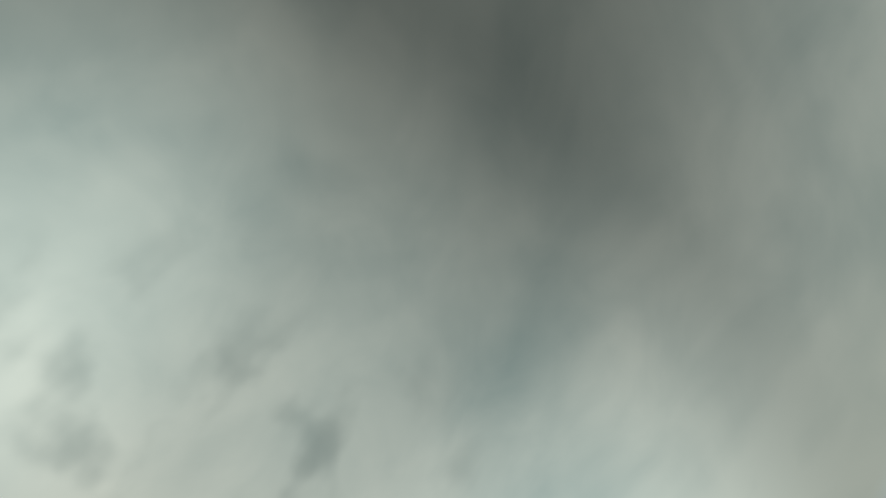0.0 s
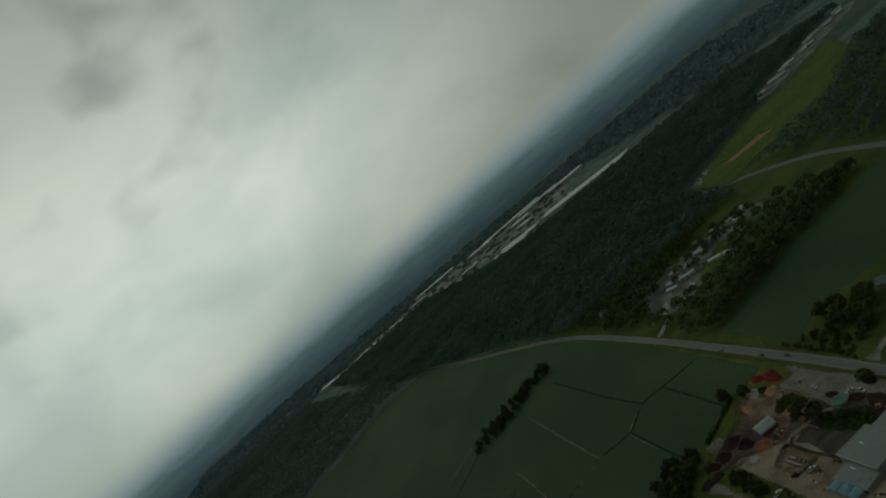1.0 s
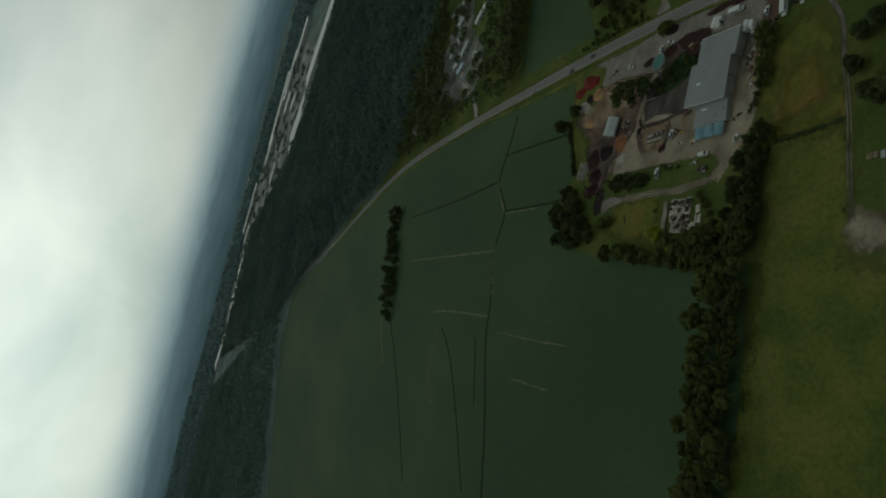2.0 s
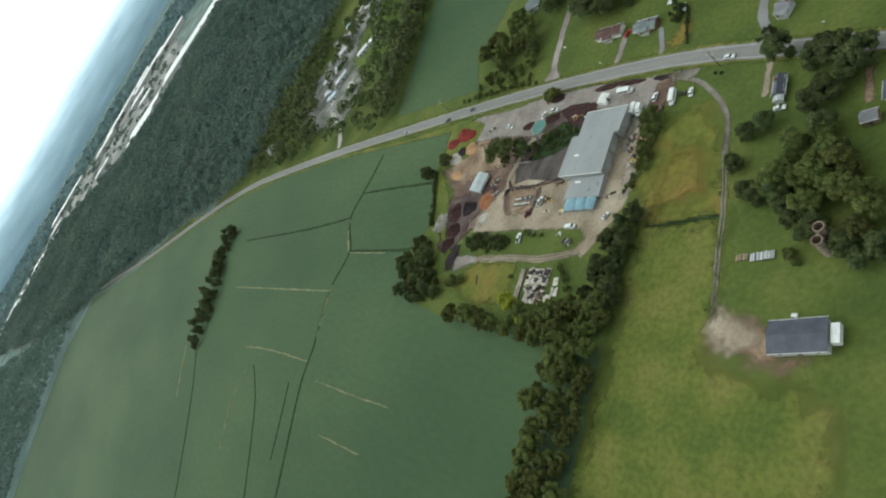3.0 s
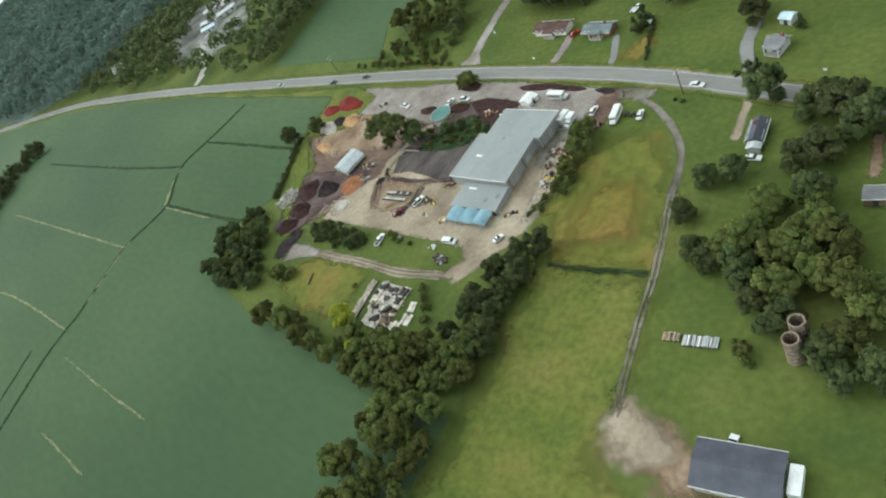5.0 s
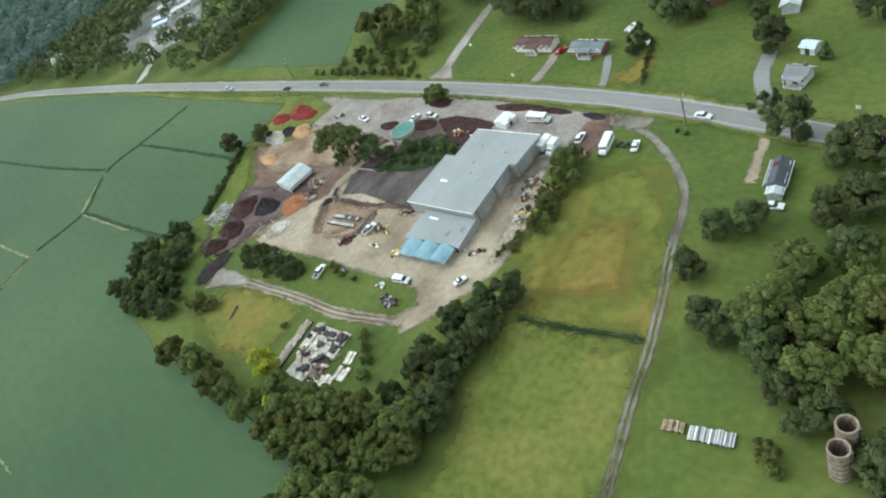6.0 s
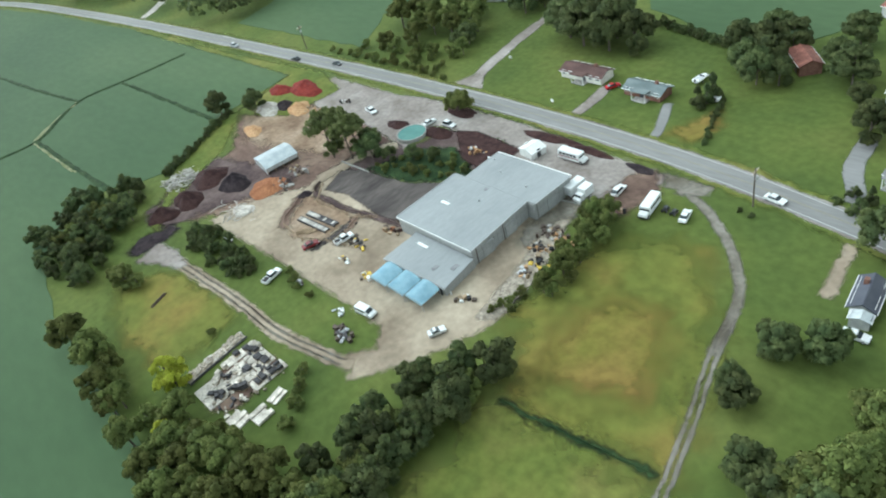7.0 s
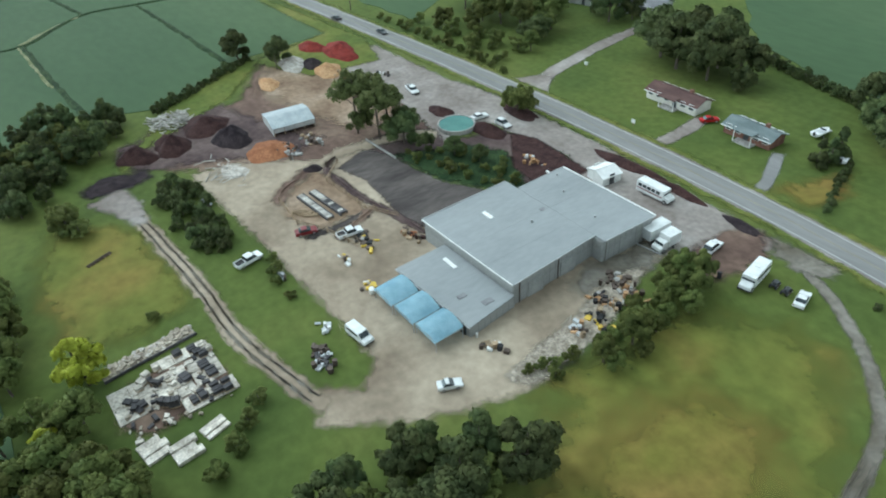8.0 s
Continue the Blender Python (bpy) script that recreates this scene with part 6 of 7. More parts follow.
pipe = thing("steel_pipe", pose(0.4, 25.4, 0.06, 0, 0, 10), "long steel pipe lying beside the box truck", "pipe")
for k in range(3):
    part("pipe_length", one_box(-2.7 + k * 1.8, -0.95 + k * 1.8, -0.1, 0.1, 0.0, 0.2, bevel=0.05), M["steel"], pipe)
bare = thing("bare_tree", pose(-105.5, 12.5, 0), "small leafless grey tree beside the stone pile", "tree")
part("trunk", trunk_mesh(np.random.default_rng(4), 5.0, 0.14, 9, 1.9), M["bark"], bare)


def rail_fence(pts, label, h=1.1):
    th = thing("rail_fence", Matrix(), label, "fence")
    for (ax, ay), (bx, by) in zip(pts, pts[1:]):
        d = Vector((bx - ax, by - ay, 0))
        n = max(1, round(d.length / 2.4))
        rot = Matrix.Translation((ax, ay, 0)) @ Matrix.Rotation(math.atan2(d.y, d.x), 4, "Z")
        for i in range(n):
            bm = bmesh.new()
            box(bm, i * d.length / n - 0.07, i * d.length / n + 0.07, -0.07, 0.07, -0.2, h, 0.01, rot)
            part("post", bm, M["wood"], th)
        for z in (0.45, 0.9):
            bm = bmesh.new()
            box(bm, 0, d.length, -0.03, 0.03, z - 0.07, z + 0.07, 0.01, rot)
            part("rail", bm, M["wood"], th)


ribbon("earth_bank", [(-56.5, -3.5), (-54.2, -6.5), (-52.2, -10.5), (-49.8, -12.6), (-47.5, -13.2)], 2.4, 0.11, M["dark_soil"], "low brown earth bank round the timber stock", "bank", step=1.5, jag=0.4, crown=0.25, fade=0.9)
ribbon("earth_bank", [(-32.6, -10.4), (-34.4, -6.2), (-36.0, -2.0), (-37.2, 0.2)], 1.6, 0.115, M["dark_soil"], "low brown earth bank beside the parked pickup", "bank", step=1.5, jag=0.4, crown=0.25, fade=0.6)
rail_fence([(-54.3, 1.8), (-49.5, -3.1), (-37, -2.1), (-31.2, 0.9)], "low weathered rail fence round the timber stock")
rail_fence([(-49, -12.7), (-40.5, -13.3), (-35.2, -10.4), (-28, -8.6)], "low weathered rail fence beside the parked cars")

# stone yard: slabs and pallets of stone
slab = thing("stone_yard_slab", pose(-17.3, -42, 0, 0, 0, 2), "cracked pale concrete slab of a former building", "slab")
for x0, x1, y0, y1 in ((-4.6, 1.6, -7.0, -2.0), (-3.6, 2.0, -1.8, 2.6), (-3.8, 1.6, 2.8, 6.6), (2.3, 5.0, 0.2, 7.0), (-6.4, -4.2, -0.4, 6.4)):
    nx, ny = max(1, round((x1 - x0) / 2.6)), max(1, round((y1 - y0) / 2.4))
    for i in range(nx):
        for k in range(ny):
            part("slab_piece", one_box(x0 + (x1 - x0) * i / nx + 0.02, x0 + (x1 - x0) * (i + 1) / nx - 0.02, y0 + (y1 - y0) * k / ny + 0.02, y0 + (y1 - y0) * (k + 1) / ny - 0.02, -0.1, 0.2 + rnd.uniform(-0.04, 0.04), bevel=0.04), M["cream_stone"], slab)
sheet("stone_yard_ground", [(-21.3, -47.8), (-23.6, -36), (-12.6, -35.4), (-12.2, -46.6), (-15, -49)], 0.05, M["dark_soil"], "brown soil sheet round the stone slab", "ground", fade=1.0)


def stone_pallet(x, y, rz, dark, w, d, hh):
    """A pallet with three rows of cut stone, w along and d across."""
    st = thing("stone_pallet", pose(x, y, 0.22, 0, 0, rz), "wooden pallet of dark slate stacked on the slab" if dark else "wooden pallet of pale cut stone on the slab", "pallet", "stone pallets on the slab")
    part("pallet_base", one_box(-w, w, -d, d, 0, 0.14, bevel=0.01), M["wood"], st)
    for k in range(3):
        x0 = -w + 0.02 + k * 2 * w / 3
        part("stone", one_box(x0, x0 + 2 * w / 3 - 0.05, -d + 0.03, d - 0.03, 0.14, 0.14 + hh + rnd.uniform(-0.08, 0.08), bevel=0.03), M["tarp_dark" if dark else "cream_stone"], st)


for x, y, rz, w, d, hh in ((-18.3, -46.9, 40, 0.9, 0.45, 0.4), (-17.3, -46.5, -30, 0.8, 0.4, 0.5), (-17, -45.7, 10, 0.55, 0.5, 0.5), (-16.4, -46.3, 20, 0.5, 0.4, 0.3), (-20.3, -43.7, 20, 0.6, 0.35, 0.4), (-19.3, -43.2, 30, 0.4, 0.3, 0.6),
                           (-15.3, -43.2, 50, 0.8, 0.5, 0.9), (-14.6, -42.5, 70, 0.7, 0.5, 1.1), (-16.2, -44, 70, 0.9, 0.25, 0.6), (-18.1, -40, 12, 0.85, 0.6, 0.5), (-18.8, -37.3, 2, 0.75, 0.7, 0.5), (-17, -36.9, 2, 0.75, 0.7, 0.5),
                           (-13.7, -40.3, 5, 0.7, 0.45, 0.5), (-13.9, -39.2, 5, 0.8, 0.5, 0.6), (-13.3, -37.4, 5, 0.45, 0.7, 0.6), (-13, -36.2, 5, 0.45, 0.6, 0.6), (-14.5, -37.5, 5, 0.4, 0.6, 0.6), (-14.4, -36.1, 5, 0.35, 0.6, 0.5),
                           (-22.7, -37.6, 5, 0.55, 0.6, 0.6), (-21.6, -37.2, 5, 0.4, 0.6, 0.6), (-20.7, -36.7, 5, 0.4, 0.6, 0.7), (-23, -39.5, 5, 0.5, 0.6, 0.6)):
    stone_pallet(x, y, rz, True, w, d, hh)
for x, y, rz, w, d, hh in ((-21.8, -44, 20, 0.5, 0.5, 0.5), (-20.8, -44.8, 30, 0.6, 0.5, 0.6), (-20.1, -45.4, 10, 0.5, 0.5, 0.4), (-22.2, -42.5, 5, 0.5, 0.5, 0.7), (-19.5, -41.8, 5, 0.3, 0.3, 0.4), (-13.7, -38.3, 5, 0.6, 0.3, 0.4), (-22.1, -36.2, 5, 0.3, 0.6, 0.7), (-21.2, -35.9, 5, 0.3, 0.6, 0.7)):
    stone_pallet(x, y, rz, False, w, d, hh)
bins = thing("stone_bins", pose(-26, -42.5, 0, 0, 0, 97), "long row of tan rubble stone held by a low wall", "stone")
part("sand_fill", one_box(-6.3, 6.3, -1.0, 1.3, -0.1, 0.28, bevel=0.1), M["tan_stone"], bins, "tan sand and gravel fill")
# the wall's dark colour stands for the shadow on the row's east side
part("back_wall", one_box(-6.4, 6.4, -1.3, -1.1, -0.1, 0.4, bevel=0.03), M["tarp_dark"], bins, "low retaining wall coloured dark for the rubble's shadow")
for i in range(150):
    s = rnd.uniform(0.18, 0.48)
    bm = bmesh.new()
    box(bm, -s, s, -s * 0.7, s * 0.7, -0.15, s * 0.9, 0.07, pose(rnd.uniform(-6.2, 6.2), rnd.uniform(-0.8, 1.1), rnd.uniform(0, 0.3), rnd.uniform(-14, 14), rnd.uniform(-14, 14), rnd.uniform(0, 180)))
    part("block", bm, M["tan_stone" if rnd.random() < 0.8 else "pale_stone"], bins)
for x, y, rz, L, W in ((-9.6, -46.6, 10, 3.4, 1.5), (-7.2, -43.6, 6, 3.2, 1.6), (-8.3, -39.8, 15, 2.2, 1.5)):
    st = thing("stone_slab", pose(x, y, 0, 0, 0, rz), "large pale stone slab lying on the grass", "stone", "loose stone slabs")
    for k in range(3):
        part("slab_piece", one_box(-L / 2 + k * L / 3 + 0.02, -L / 2 + (k + 1) * L / 3 - 0.02, -W, W + rnd.uniform(-0.4, 0.2), -0.1, 0.4 + rnd.uniform(-0.1, 0.15), bevel=0.06), M["cream_stone"], st)
rubble = thing("stone_rubble", pose(-16.4, -42.2, 0.2, 0, 0, 2), "loose broken cream and dark stones strewn over the slab", "rubble")
for i in range(110):
    sz, lx, ly = rnd.uniform(0.1, 0.36), rnd.uniform(-4.6, 5.2), rnd.uniform(-6.6, 6.4)
    bm = bmesh.new()
    box(bm, -sz * rnd.uniform(0.8, 2.2), sz, -sz * 0.7, sz * rnd.uniform(0.5, 1.1), -0.1, sz * rnd.uniform(0.5, 1.3), 0.05, pose(lx, ly, 0.0, rnd.uniform(-9, 9), rnd.uniform(-9, 9), rnd.uniform(0, 180)))
    part("stone", bm, M[rnd.choice(("cream_stone", "cream_stone", "tan_stone", "tarp_dark"))], rubble)

# pool
bm = bmesh.new()
n = 28
rr = [[bm.verts.new((rad * math.cos(k * math.tau / n), rad * math.sin(k * math.tau / n), z)) for k in range(n)] for rad, z in ((3.9, -0.1), (3.9, 0.95), (3.7, 1.0), (3.55, 0.82))]
for a, b in zip(rr, rr[1:]):
    for k in range(n):
        bm.faces.new((a[k], a[(k + 1) % n], b[(k + 1) % n], b[k]))
pool = thing("above_ground_pool", pose(-51.1, 27.7, 0), "round above-ground pool with a teal cover", "pool")
part("pool_wall", bm, M["concrete"], pool)
bm = bmesh.new()
bmesh.ops.create_cone(bm, cap_ends=True, segments=28, radius1=3.6, radius2=3.5, depth=0.1, matrix=Matrix.Translation((0, 0, 0.82)))
part("pool_cover", bm, M["pool"], pool, "teal fabric pool cover")


def junk(name, x, y, label, count, spread, mats, seed, group="junk along the hedge", sx=1.0, rz=0.0, flat=0.55):
    rnd = random.Random(seed)
    th = thing(name, pose(x, y, 0.1, 0, 0, rz), label, "scrap", group)
    for i in range(count):
        a, b, c = rnd.uniform(0.15, 0.6), rnd.uniform(0.12, 0.45), rnd.uniform(0.12, 0.5)
        m = pose(rnd.gauss(0, spread) * sx, rnd.gauss(0, spread * flat), 0, rnd.uniform(-12, 12), rnd.uniform(-12, 12), rnd.uniform(0, 180))
        bm = bmesh.new()
        if rnd.random() < 0.4:
            bmesh.ops.create_cone(bm, cap_ends=True, segments=9, radius1=b, radius2=b, depth=c * 2, matrix=m @ Matrix.Translation((0, 0, c)))
        else:
            box(bm, -a, a, -b, b, -0.05, c, 0.05, m)
        part("scrap_piece", bm, M[rnd.choice(mats)], th)
    return th


junk("scrap_heap", 4.5, 15.7, "heap of mixed scrap and drums beside the hedge", 48, 1.5, ["dark_metal", "concrete", "wood", "dark_metal", "sand"], 31)
junk("scrap_heap", 5.4, 11.9, "heap of timber, sand bags and rusty iron", 40, 1.3, ["wood", "sand", "dark_metal", "rubber", "concrete"], 32)
junk("scrap_heap", 7.1, 8.2, "yellow machine parts and rusty iron on the ground", 18, 1.1, ["yellow_paint", "dark_metal", "rubber", "wood"], 33)
junk("scrap_heap", 6.5, 5, "barrels and iron parts on the concrete pad", 14, 0.9, ["wood", "dark_metal", "sand", "silver_paint"], 34)
junk("scrap_heap", 1.4, -6, "crates and drums beside the workshop wing", 14, 1.2, ["wood", "dark_metal", "trim_white", "rubber"], 35, group="")
junk("scrap_heap", -18.5, -12.2, "small machines beside the awnings", 10, 0.7, ["yellow_paint", "dark_metal", "trim_white"], 36, group="")
junk("scrap_heap", -29.2, -6.7, "engines and yellow machine parts on the dirt", 22, 1.3, ["yellow_paint", "dark_metal", "rubber", "concrete"], 37, group="")
junk("scrap_heap", -26.9, -12, "small white and yellow machines on the dirt", 8, 0.8, ["yellow_paint", "trim_white", "dark_metal"], 38, group="")
junk("scrap_heap", -10.4, -24.5, "bent iron and white scrap on the grass", 34, 1.3, ["dark_metal", "tarp_dark", "silver_paint", "steel", "dark_metal"], 39, group="")
junk("scrap_heap", -15.1, -21.8, "white buckets on the grass", 6, 0.8, ["trim_white", "silver_paint"], 40, group="")
junk("scrap_heap", -30, -21.5, "blue-grey machine parts under a bush", 8, 0.7, ["steel", "silver_paint", "dark_metal"], 41, group="")
junk("scrap_heap", -64.8, 2.1, "boxes and machines beside the metal shed", 22, 1.6, ["trim_white", "dark_metal", "wood", "concrete"], 42, group="")
junk("scrap_heap", -64.6, -3.1, "rows of dark stone scraps by the clay pile", 34, 1.7, ["concrete", "dark_metal", "tarp_dark", "wood"], 43, group="")
junk("scrap_heap", -88.1, 22.3, "iron parts at the foot of the red mulch", 18, 2.2, ["dark_metal", "wood", "sand"], 45, group="")
junk("scrap_heap", -84.5, 31.1, "dark machine parts on the gravel", 10, 1.2, ["dark_metal", "rubber", "trim_white"], 46, group="")
junk("scrap_heap", -30.1, 29.9, "pale pots and boxes on the mulch bed", 14, 1.6, ["trim_white", "concrete", "sand"], 47, group="")
junk("scrap_heap", -23.3, 20.2, "crates and iron behind the workshop", 14, 1.2, ["wood", "dark_metal", "trim_white"], 48, group="")
junk("scrap_heap", -25.3, -0.2, "rusty iron and timber by the workshop corner", 20, 1.6, ["wood", "dark_metal", "brown_mulch", "orange_clay"], 49, group="")
junk("scrap_heap", 10.9, 28, "small rusty machine on the bare earth", 6, 0.5, ["dark_metal", "rubber", "wood"], 51, group="")
junk("scrap_heap", 61.3, 10.6, "red and white garden toys on the lawn", 6, 0.5, ["red_paint", "trim_white"], 50, group="")


def flat_stock(x, y, rz, length, width, slats, mats, label, name, category):
    """A low frame on the lawn carrying rows of slats or pipes."""
    rnd = random.Random(77)
    th = thing(name, pose(x, y, 0, 0, 0, rz), label, category)
    for s in (-1, 1):
        part("side_beam", one_box(-length / 2, length / 2, s * width / 2 - 0.08, s * width / 2 + 0.08, -0.05, 0.45, bevel=0.02), M["dark_metal"], th)
    for i in range(slats):
        x0 = -length / 2 + i * length / slats
        part("slat", one_box(x0 + 0.03, x0 + length / slats - 0.05, -width / 2 - rnd.uniform(0, 0.3), width / 2 + rnd.uniform(0, 0.3), 0.36, 0.5 + rnd.uniform(0, 0.35), bevel=0.02), M[mats[i % len(mats)]], th)


junk("scrap_heap", -56.6, -23.4, "white machine parts lying between the shrubs", 9, 0.6, ["trim_white", "silver_paint", "dark_metal"], 52, group="")
flat_stock(57.9, -26.8, 12, 3.4, 1.5, 8, ["wood", "wood", "tan_stone"], "low wooden trailer deck lying on the lawn", "trailer_deck", "trailer")
flat_stock(63.5, -26.1, 12, 6.6, 2.0, 16, ["silver_paint", "steel", "trim_white", "roof_shingle", "steel"], "row of pale scrap metal stacked on the lawn", "metal_stack", "scrap")


def utility_pole(x, y, label, h=8.5, rz=0):
    th = thing("utility_pole", pose(x, y, 0, 0, 0, rz), label, "pole", "utility poles along the road")
    bm = bmesh.new()
    bmesh.ops.create_cone(bm, cap_ends=True, segments=9, radius1=0.17, radius2=0.11, depth=h, matrix=Matrix.Translation((0, 0, h / 2 - 0.2)))
    part("mast", bm, M["bark"], th)
    part("crossarm", one_box(-0.07, 0.07, -1.2, 1.2, h - 1.1, h - 0.95, bevel=0.01), M["wood"], th)
    for y0 in (-1.05, -0.4, 0.4, 1.05):
        part("insulator", one_box(-0.05, 0.05, y0 - 0.05, y0 + 0.05, h - 0.95, h - 0.75, bevel=0.02), M["trim_white"], th, "white ceramic insulator")
    part("transformer", one_box(0.14, 0.6, -0.22, 0.22, h - 2.6, h - 1.7, bevel=0.1), M["steel"], th)


for x, y in ((29.6, 40.6), (-133, 49.1), (64.8, 34.2)):
    utility_pole(x, y, "grey wooden utility pole with a crossarm")

def sign_post(x, y, rz, label):
    th = thing("sign_post", pose(x, y, 0, 0, 0, rz), label, "sign", "small signs on the verges")
    part("post", one_box(-0.05, 0.05, -0.05, 0.05, -0.2, 1.5, bevel=0.01), M["wood"], th)
    part("board", one_box(-0.45, 0.45, -0.09, -0.05, 0.7, 1.5, bevel=0.01), M["trim_white"], th, "blank white board")


for x, y, rz in ((-54.9, 68.4, 20), (-27.9, 54.2, 0), (60.7, 48.6, 0)):
    sign_post(x, y, rz, "small white board on a wooden post")

# ---- trees and shrubs ----
oak_a = tree_kind("broadleaf_tree", 5.2, 10.5, 14000, 95, "leaf", 1, low=0.07, size=0.28, label="tall spreading broadleaf tree with uneven green crown")
oak_b = tree_kind("broadleaf_tree", 4.4, 9.0, 12000, 85, "leaf_dark", 2, low=0.05, size=0.26, label="dark green broadleaf tree with a rounded crown")
oak_c = tree_kind("broadleaf_tree", 3.4, 7.2, 9000, 64, "leaf", 3, low=0.10, size=0.22, label="medium green broadleaf tree in a hedgerow")
oak_d = tree_kind("broadleaf_tree", 3.8, 7.8, 9500, 64, "leaf_dark", 8, low=0.12, size=0.235, label="deep green broadleaf tree in a thicket")
airy = tree_kind("airy_tree", 5.0, 13.5, 9000, 64, "leaf_olive", 9, low=0.14, size=0.25, label="tall airy olive-green tree above the yard")
shrub = tree_kind("shrub", 2.2, 3.0, 4200, 38, "leaf", 4, low=0.02, size=0.18, label="dense rounded green shrub beside the track", category="shrub")
shrub_d = tree_kind("shrub", 2.0, 2.8, 4000, 36, "leaf_dark", 5, low=0.02, size=0.18, label="dense dark green shrub in rough grass", category="shrub")
cedar = tree_kind("cedar_tree", 1.7, 5.5, 2200, 18, "leaf_dark", 6, low=0.05, cone=True, size=0.25, label="dark conical cedar tree on the lawn")
golden = tree_kind("yellow_tree", 3.0, 6.6, 6500, 48, "leaf_yellow", 7, low=0.12, size=0.22, label="bright yellow-green tree beside the stone yard")

place(airy, [(-62.4, 11, 1.15), (-57.1, 13, 1.05), (-63.6, 14.7, 1.0), (-58.9, 16.2, 1.0)], "yard trees", 1)
place(oak_b, [(-52.4, 15.8, 0.75), (-47.1, 17.4, 0.5), (-41.9, 20.4, 0.45), (-56.1, 18.6, 0.7), (-37.1, 22.7, 0.4)], "yard trees", 2)
rnd = random.Random(68)
place(shrub, [(x, y, rnd.uniform(0.25, 0.6)) for x, y in scatter(rnd, [(-49, 13), (-46, 19), (-42.5, 25), (-36, 27.5), (-29, 25), (-25, 21), (-30, 18), (-37, 14.6), (-43, 13.2)], 2.9)], "scrub on the nursery plot", 47)
place(shrub, [(8.6, -3.4, 0.45), (9.4, -1.6, 0.5), (8.2, -5.2, 0.35), (9.8, 0.6, 0.5), (10.8, -3.0, 0.55)], "weedy shrubs on the broken pad", 48)
place(golden, [(-25.2, -50.3, 1.45), (-16.6, -56.4, 0.75)], "yellow trees by the stone yard", 3)
place(oak_b, [(-119.4, 7.8, 1.0), (-108.5, 14.8, 0.95)], "trees by the mulch piles", 4)
place(shrub_d, [(-101.7 - i * 0.90 + rnd.uniform(-0.5, 0.5), -18.0 + i * 1.58 + rnd.uniform(-0.5, 0.5), rnd.uniform(0.5, 0.85)) for i in range(18)], "fencerow shrubs", 5)
place(shrub, [(-48, 41.4, 1.95)], "", 6, 1, 1)
rnd = random.Random(67)
place(shrub_d, [(x, y, rnd.uniform(0.6, 1.0)) for x, y in scatter(rnd, [(-70, -28), (-66, -23), (-56, -22.6), (-47, -23.2), (-40, -26), (-47, -30), (-60, -30.5), (-67, -31)], 2.5)], "shrubs on the grass island", 7)
place(shrub, [(-34, -20.8, 0.55), (-31, -21.6, 0.6), (-28.6, -22.6, 0.5), (-24.2, -22.4, 0.4), (-64.4, -44.9, 1.3), (-61.3, -43.6, 0.9), (-67.2, -44.2, 1.0), (-69.6, -46, 0.8)], "shrubs beside the track", 31)
place(shrub, [(-32.6, -39.9, 0.5), (-8.7, -34, 0.6), (-6, -36.4, 0.6), (-3.6, -38.6, 0.7), (-1.5, -42, 0.8)], "shrubs round the stone yard", 8)
# thicket west of the yard
rnd = random.Random(61)
place(oak_d, [(x, y, rnd.uniform(0.45, 0.78)) for x, y in scatter(rnd, [(-113.1, -39.9), (-106.1, -27.7), (-95.9, -23.2), (-89.4, -32.9), (-81, -42.6), (-71.5, -52.3), (-76.9, -59), (-93.4, -57), (-106, -53)], 4.4)], "thicket west of the yard", 9)
# tree line along the crop's edge
LINE = scatter(rnd, [(-62, -56), (-50, -57), (-36, -55), (-18, -52), (0, -48), (10, -44), (19, -41), (25, -54), (10, -61), (-8, -62.5), (-35, -61.5), (-57, -61)], 4.2)
place(oak_c, [(x, y, rnd.uniform(0.75, 1.15) * (1.0 if x > -62 else 0.7)) for x, y in LINE if math.hypot(x + 25.2, y + 51.1) > 8 and math.hypot(x + 16.6, y + 56.4) > 4 and x > -78], "tree line along the field", 10)
place(oak_d, [(x, y, rnd.uniform(0.65, 1.05)) for x, y in scatter(rnd, [(9.7, -44.1), (6.4, -36.1), (8.6, -26.1), (11.9, -15.3), (18.5, -12.7), (21, -28.6), (22.8, -46.5)], 4.1)], "thicket beside the meadow", 11)
place(oak_c, [(x, y, rnd.uniform(0.5, 0.82)) for x, y in scatter(rnd, [(11.8, 2.5), (10.4, 8), (8.8, 14), (7.4, 21), (7.7, 26), (11.8, 25.5), (14.6, 17), (16, 3)], 2.7)], "overgrown hedge beside the workshop", 12)
place(oak_c, [(x, y, rnd.uniform(0.75, 1.35)) for x, y in scatter(rnd, [(4, -60), (24, -60), (26, -82), (27, -95), (30, -118), (32, -145), (12, -145), (8, -118), (5, -97), (3, -80)], 5.2)], "tree line south", 13)
# woods round the silos
place(oak_a, [(x, y, rnd.uniform(0.62, 0.92)) for x, y in scatter(rnd, [(61, -5), (60.5, 4), (63, 11), (72, 13.5), (78, 9), (82, -2), (90, -8), (95, -19), (88, -25), (84, -18), (78, -12), (68, -14), (63, -11)], 5.6)], "wood round the silos", 14)
place(oak_b, [(84.6, -23.2, 0.75), (88.4, -26.2, 0.8), (93.5, -23.8, 0.85), (76.1, -17.6, 0.7), (86.5, -19.7, 0.8), (70.2, -16.4, 0.75), (67.2, -12.6, 0.6), (73.5, -20.2, 0.55), (61.2, -6.5, 0.8), (58.2, -9.5, 0.75), (54.5, -7.8, 0.7), (64.2, -8.9, 0.8), (77.5, 3.2, 0.85), (71, 11.2, 0.8)], "wood round the silos", 15)
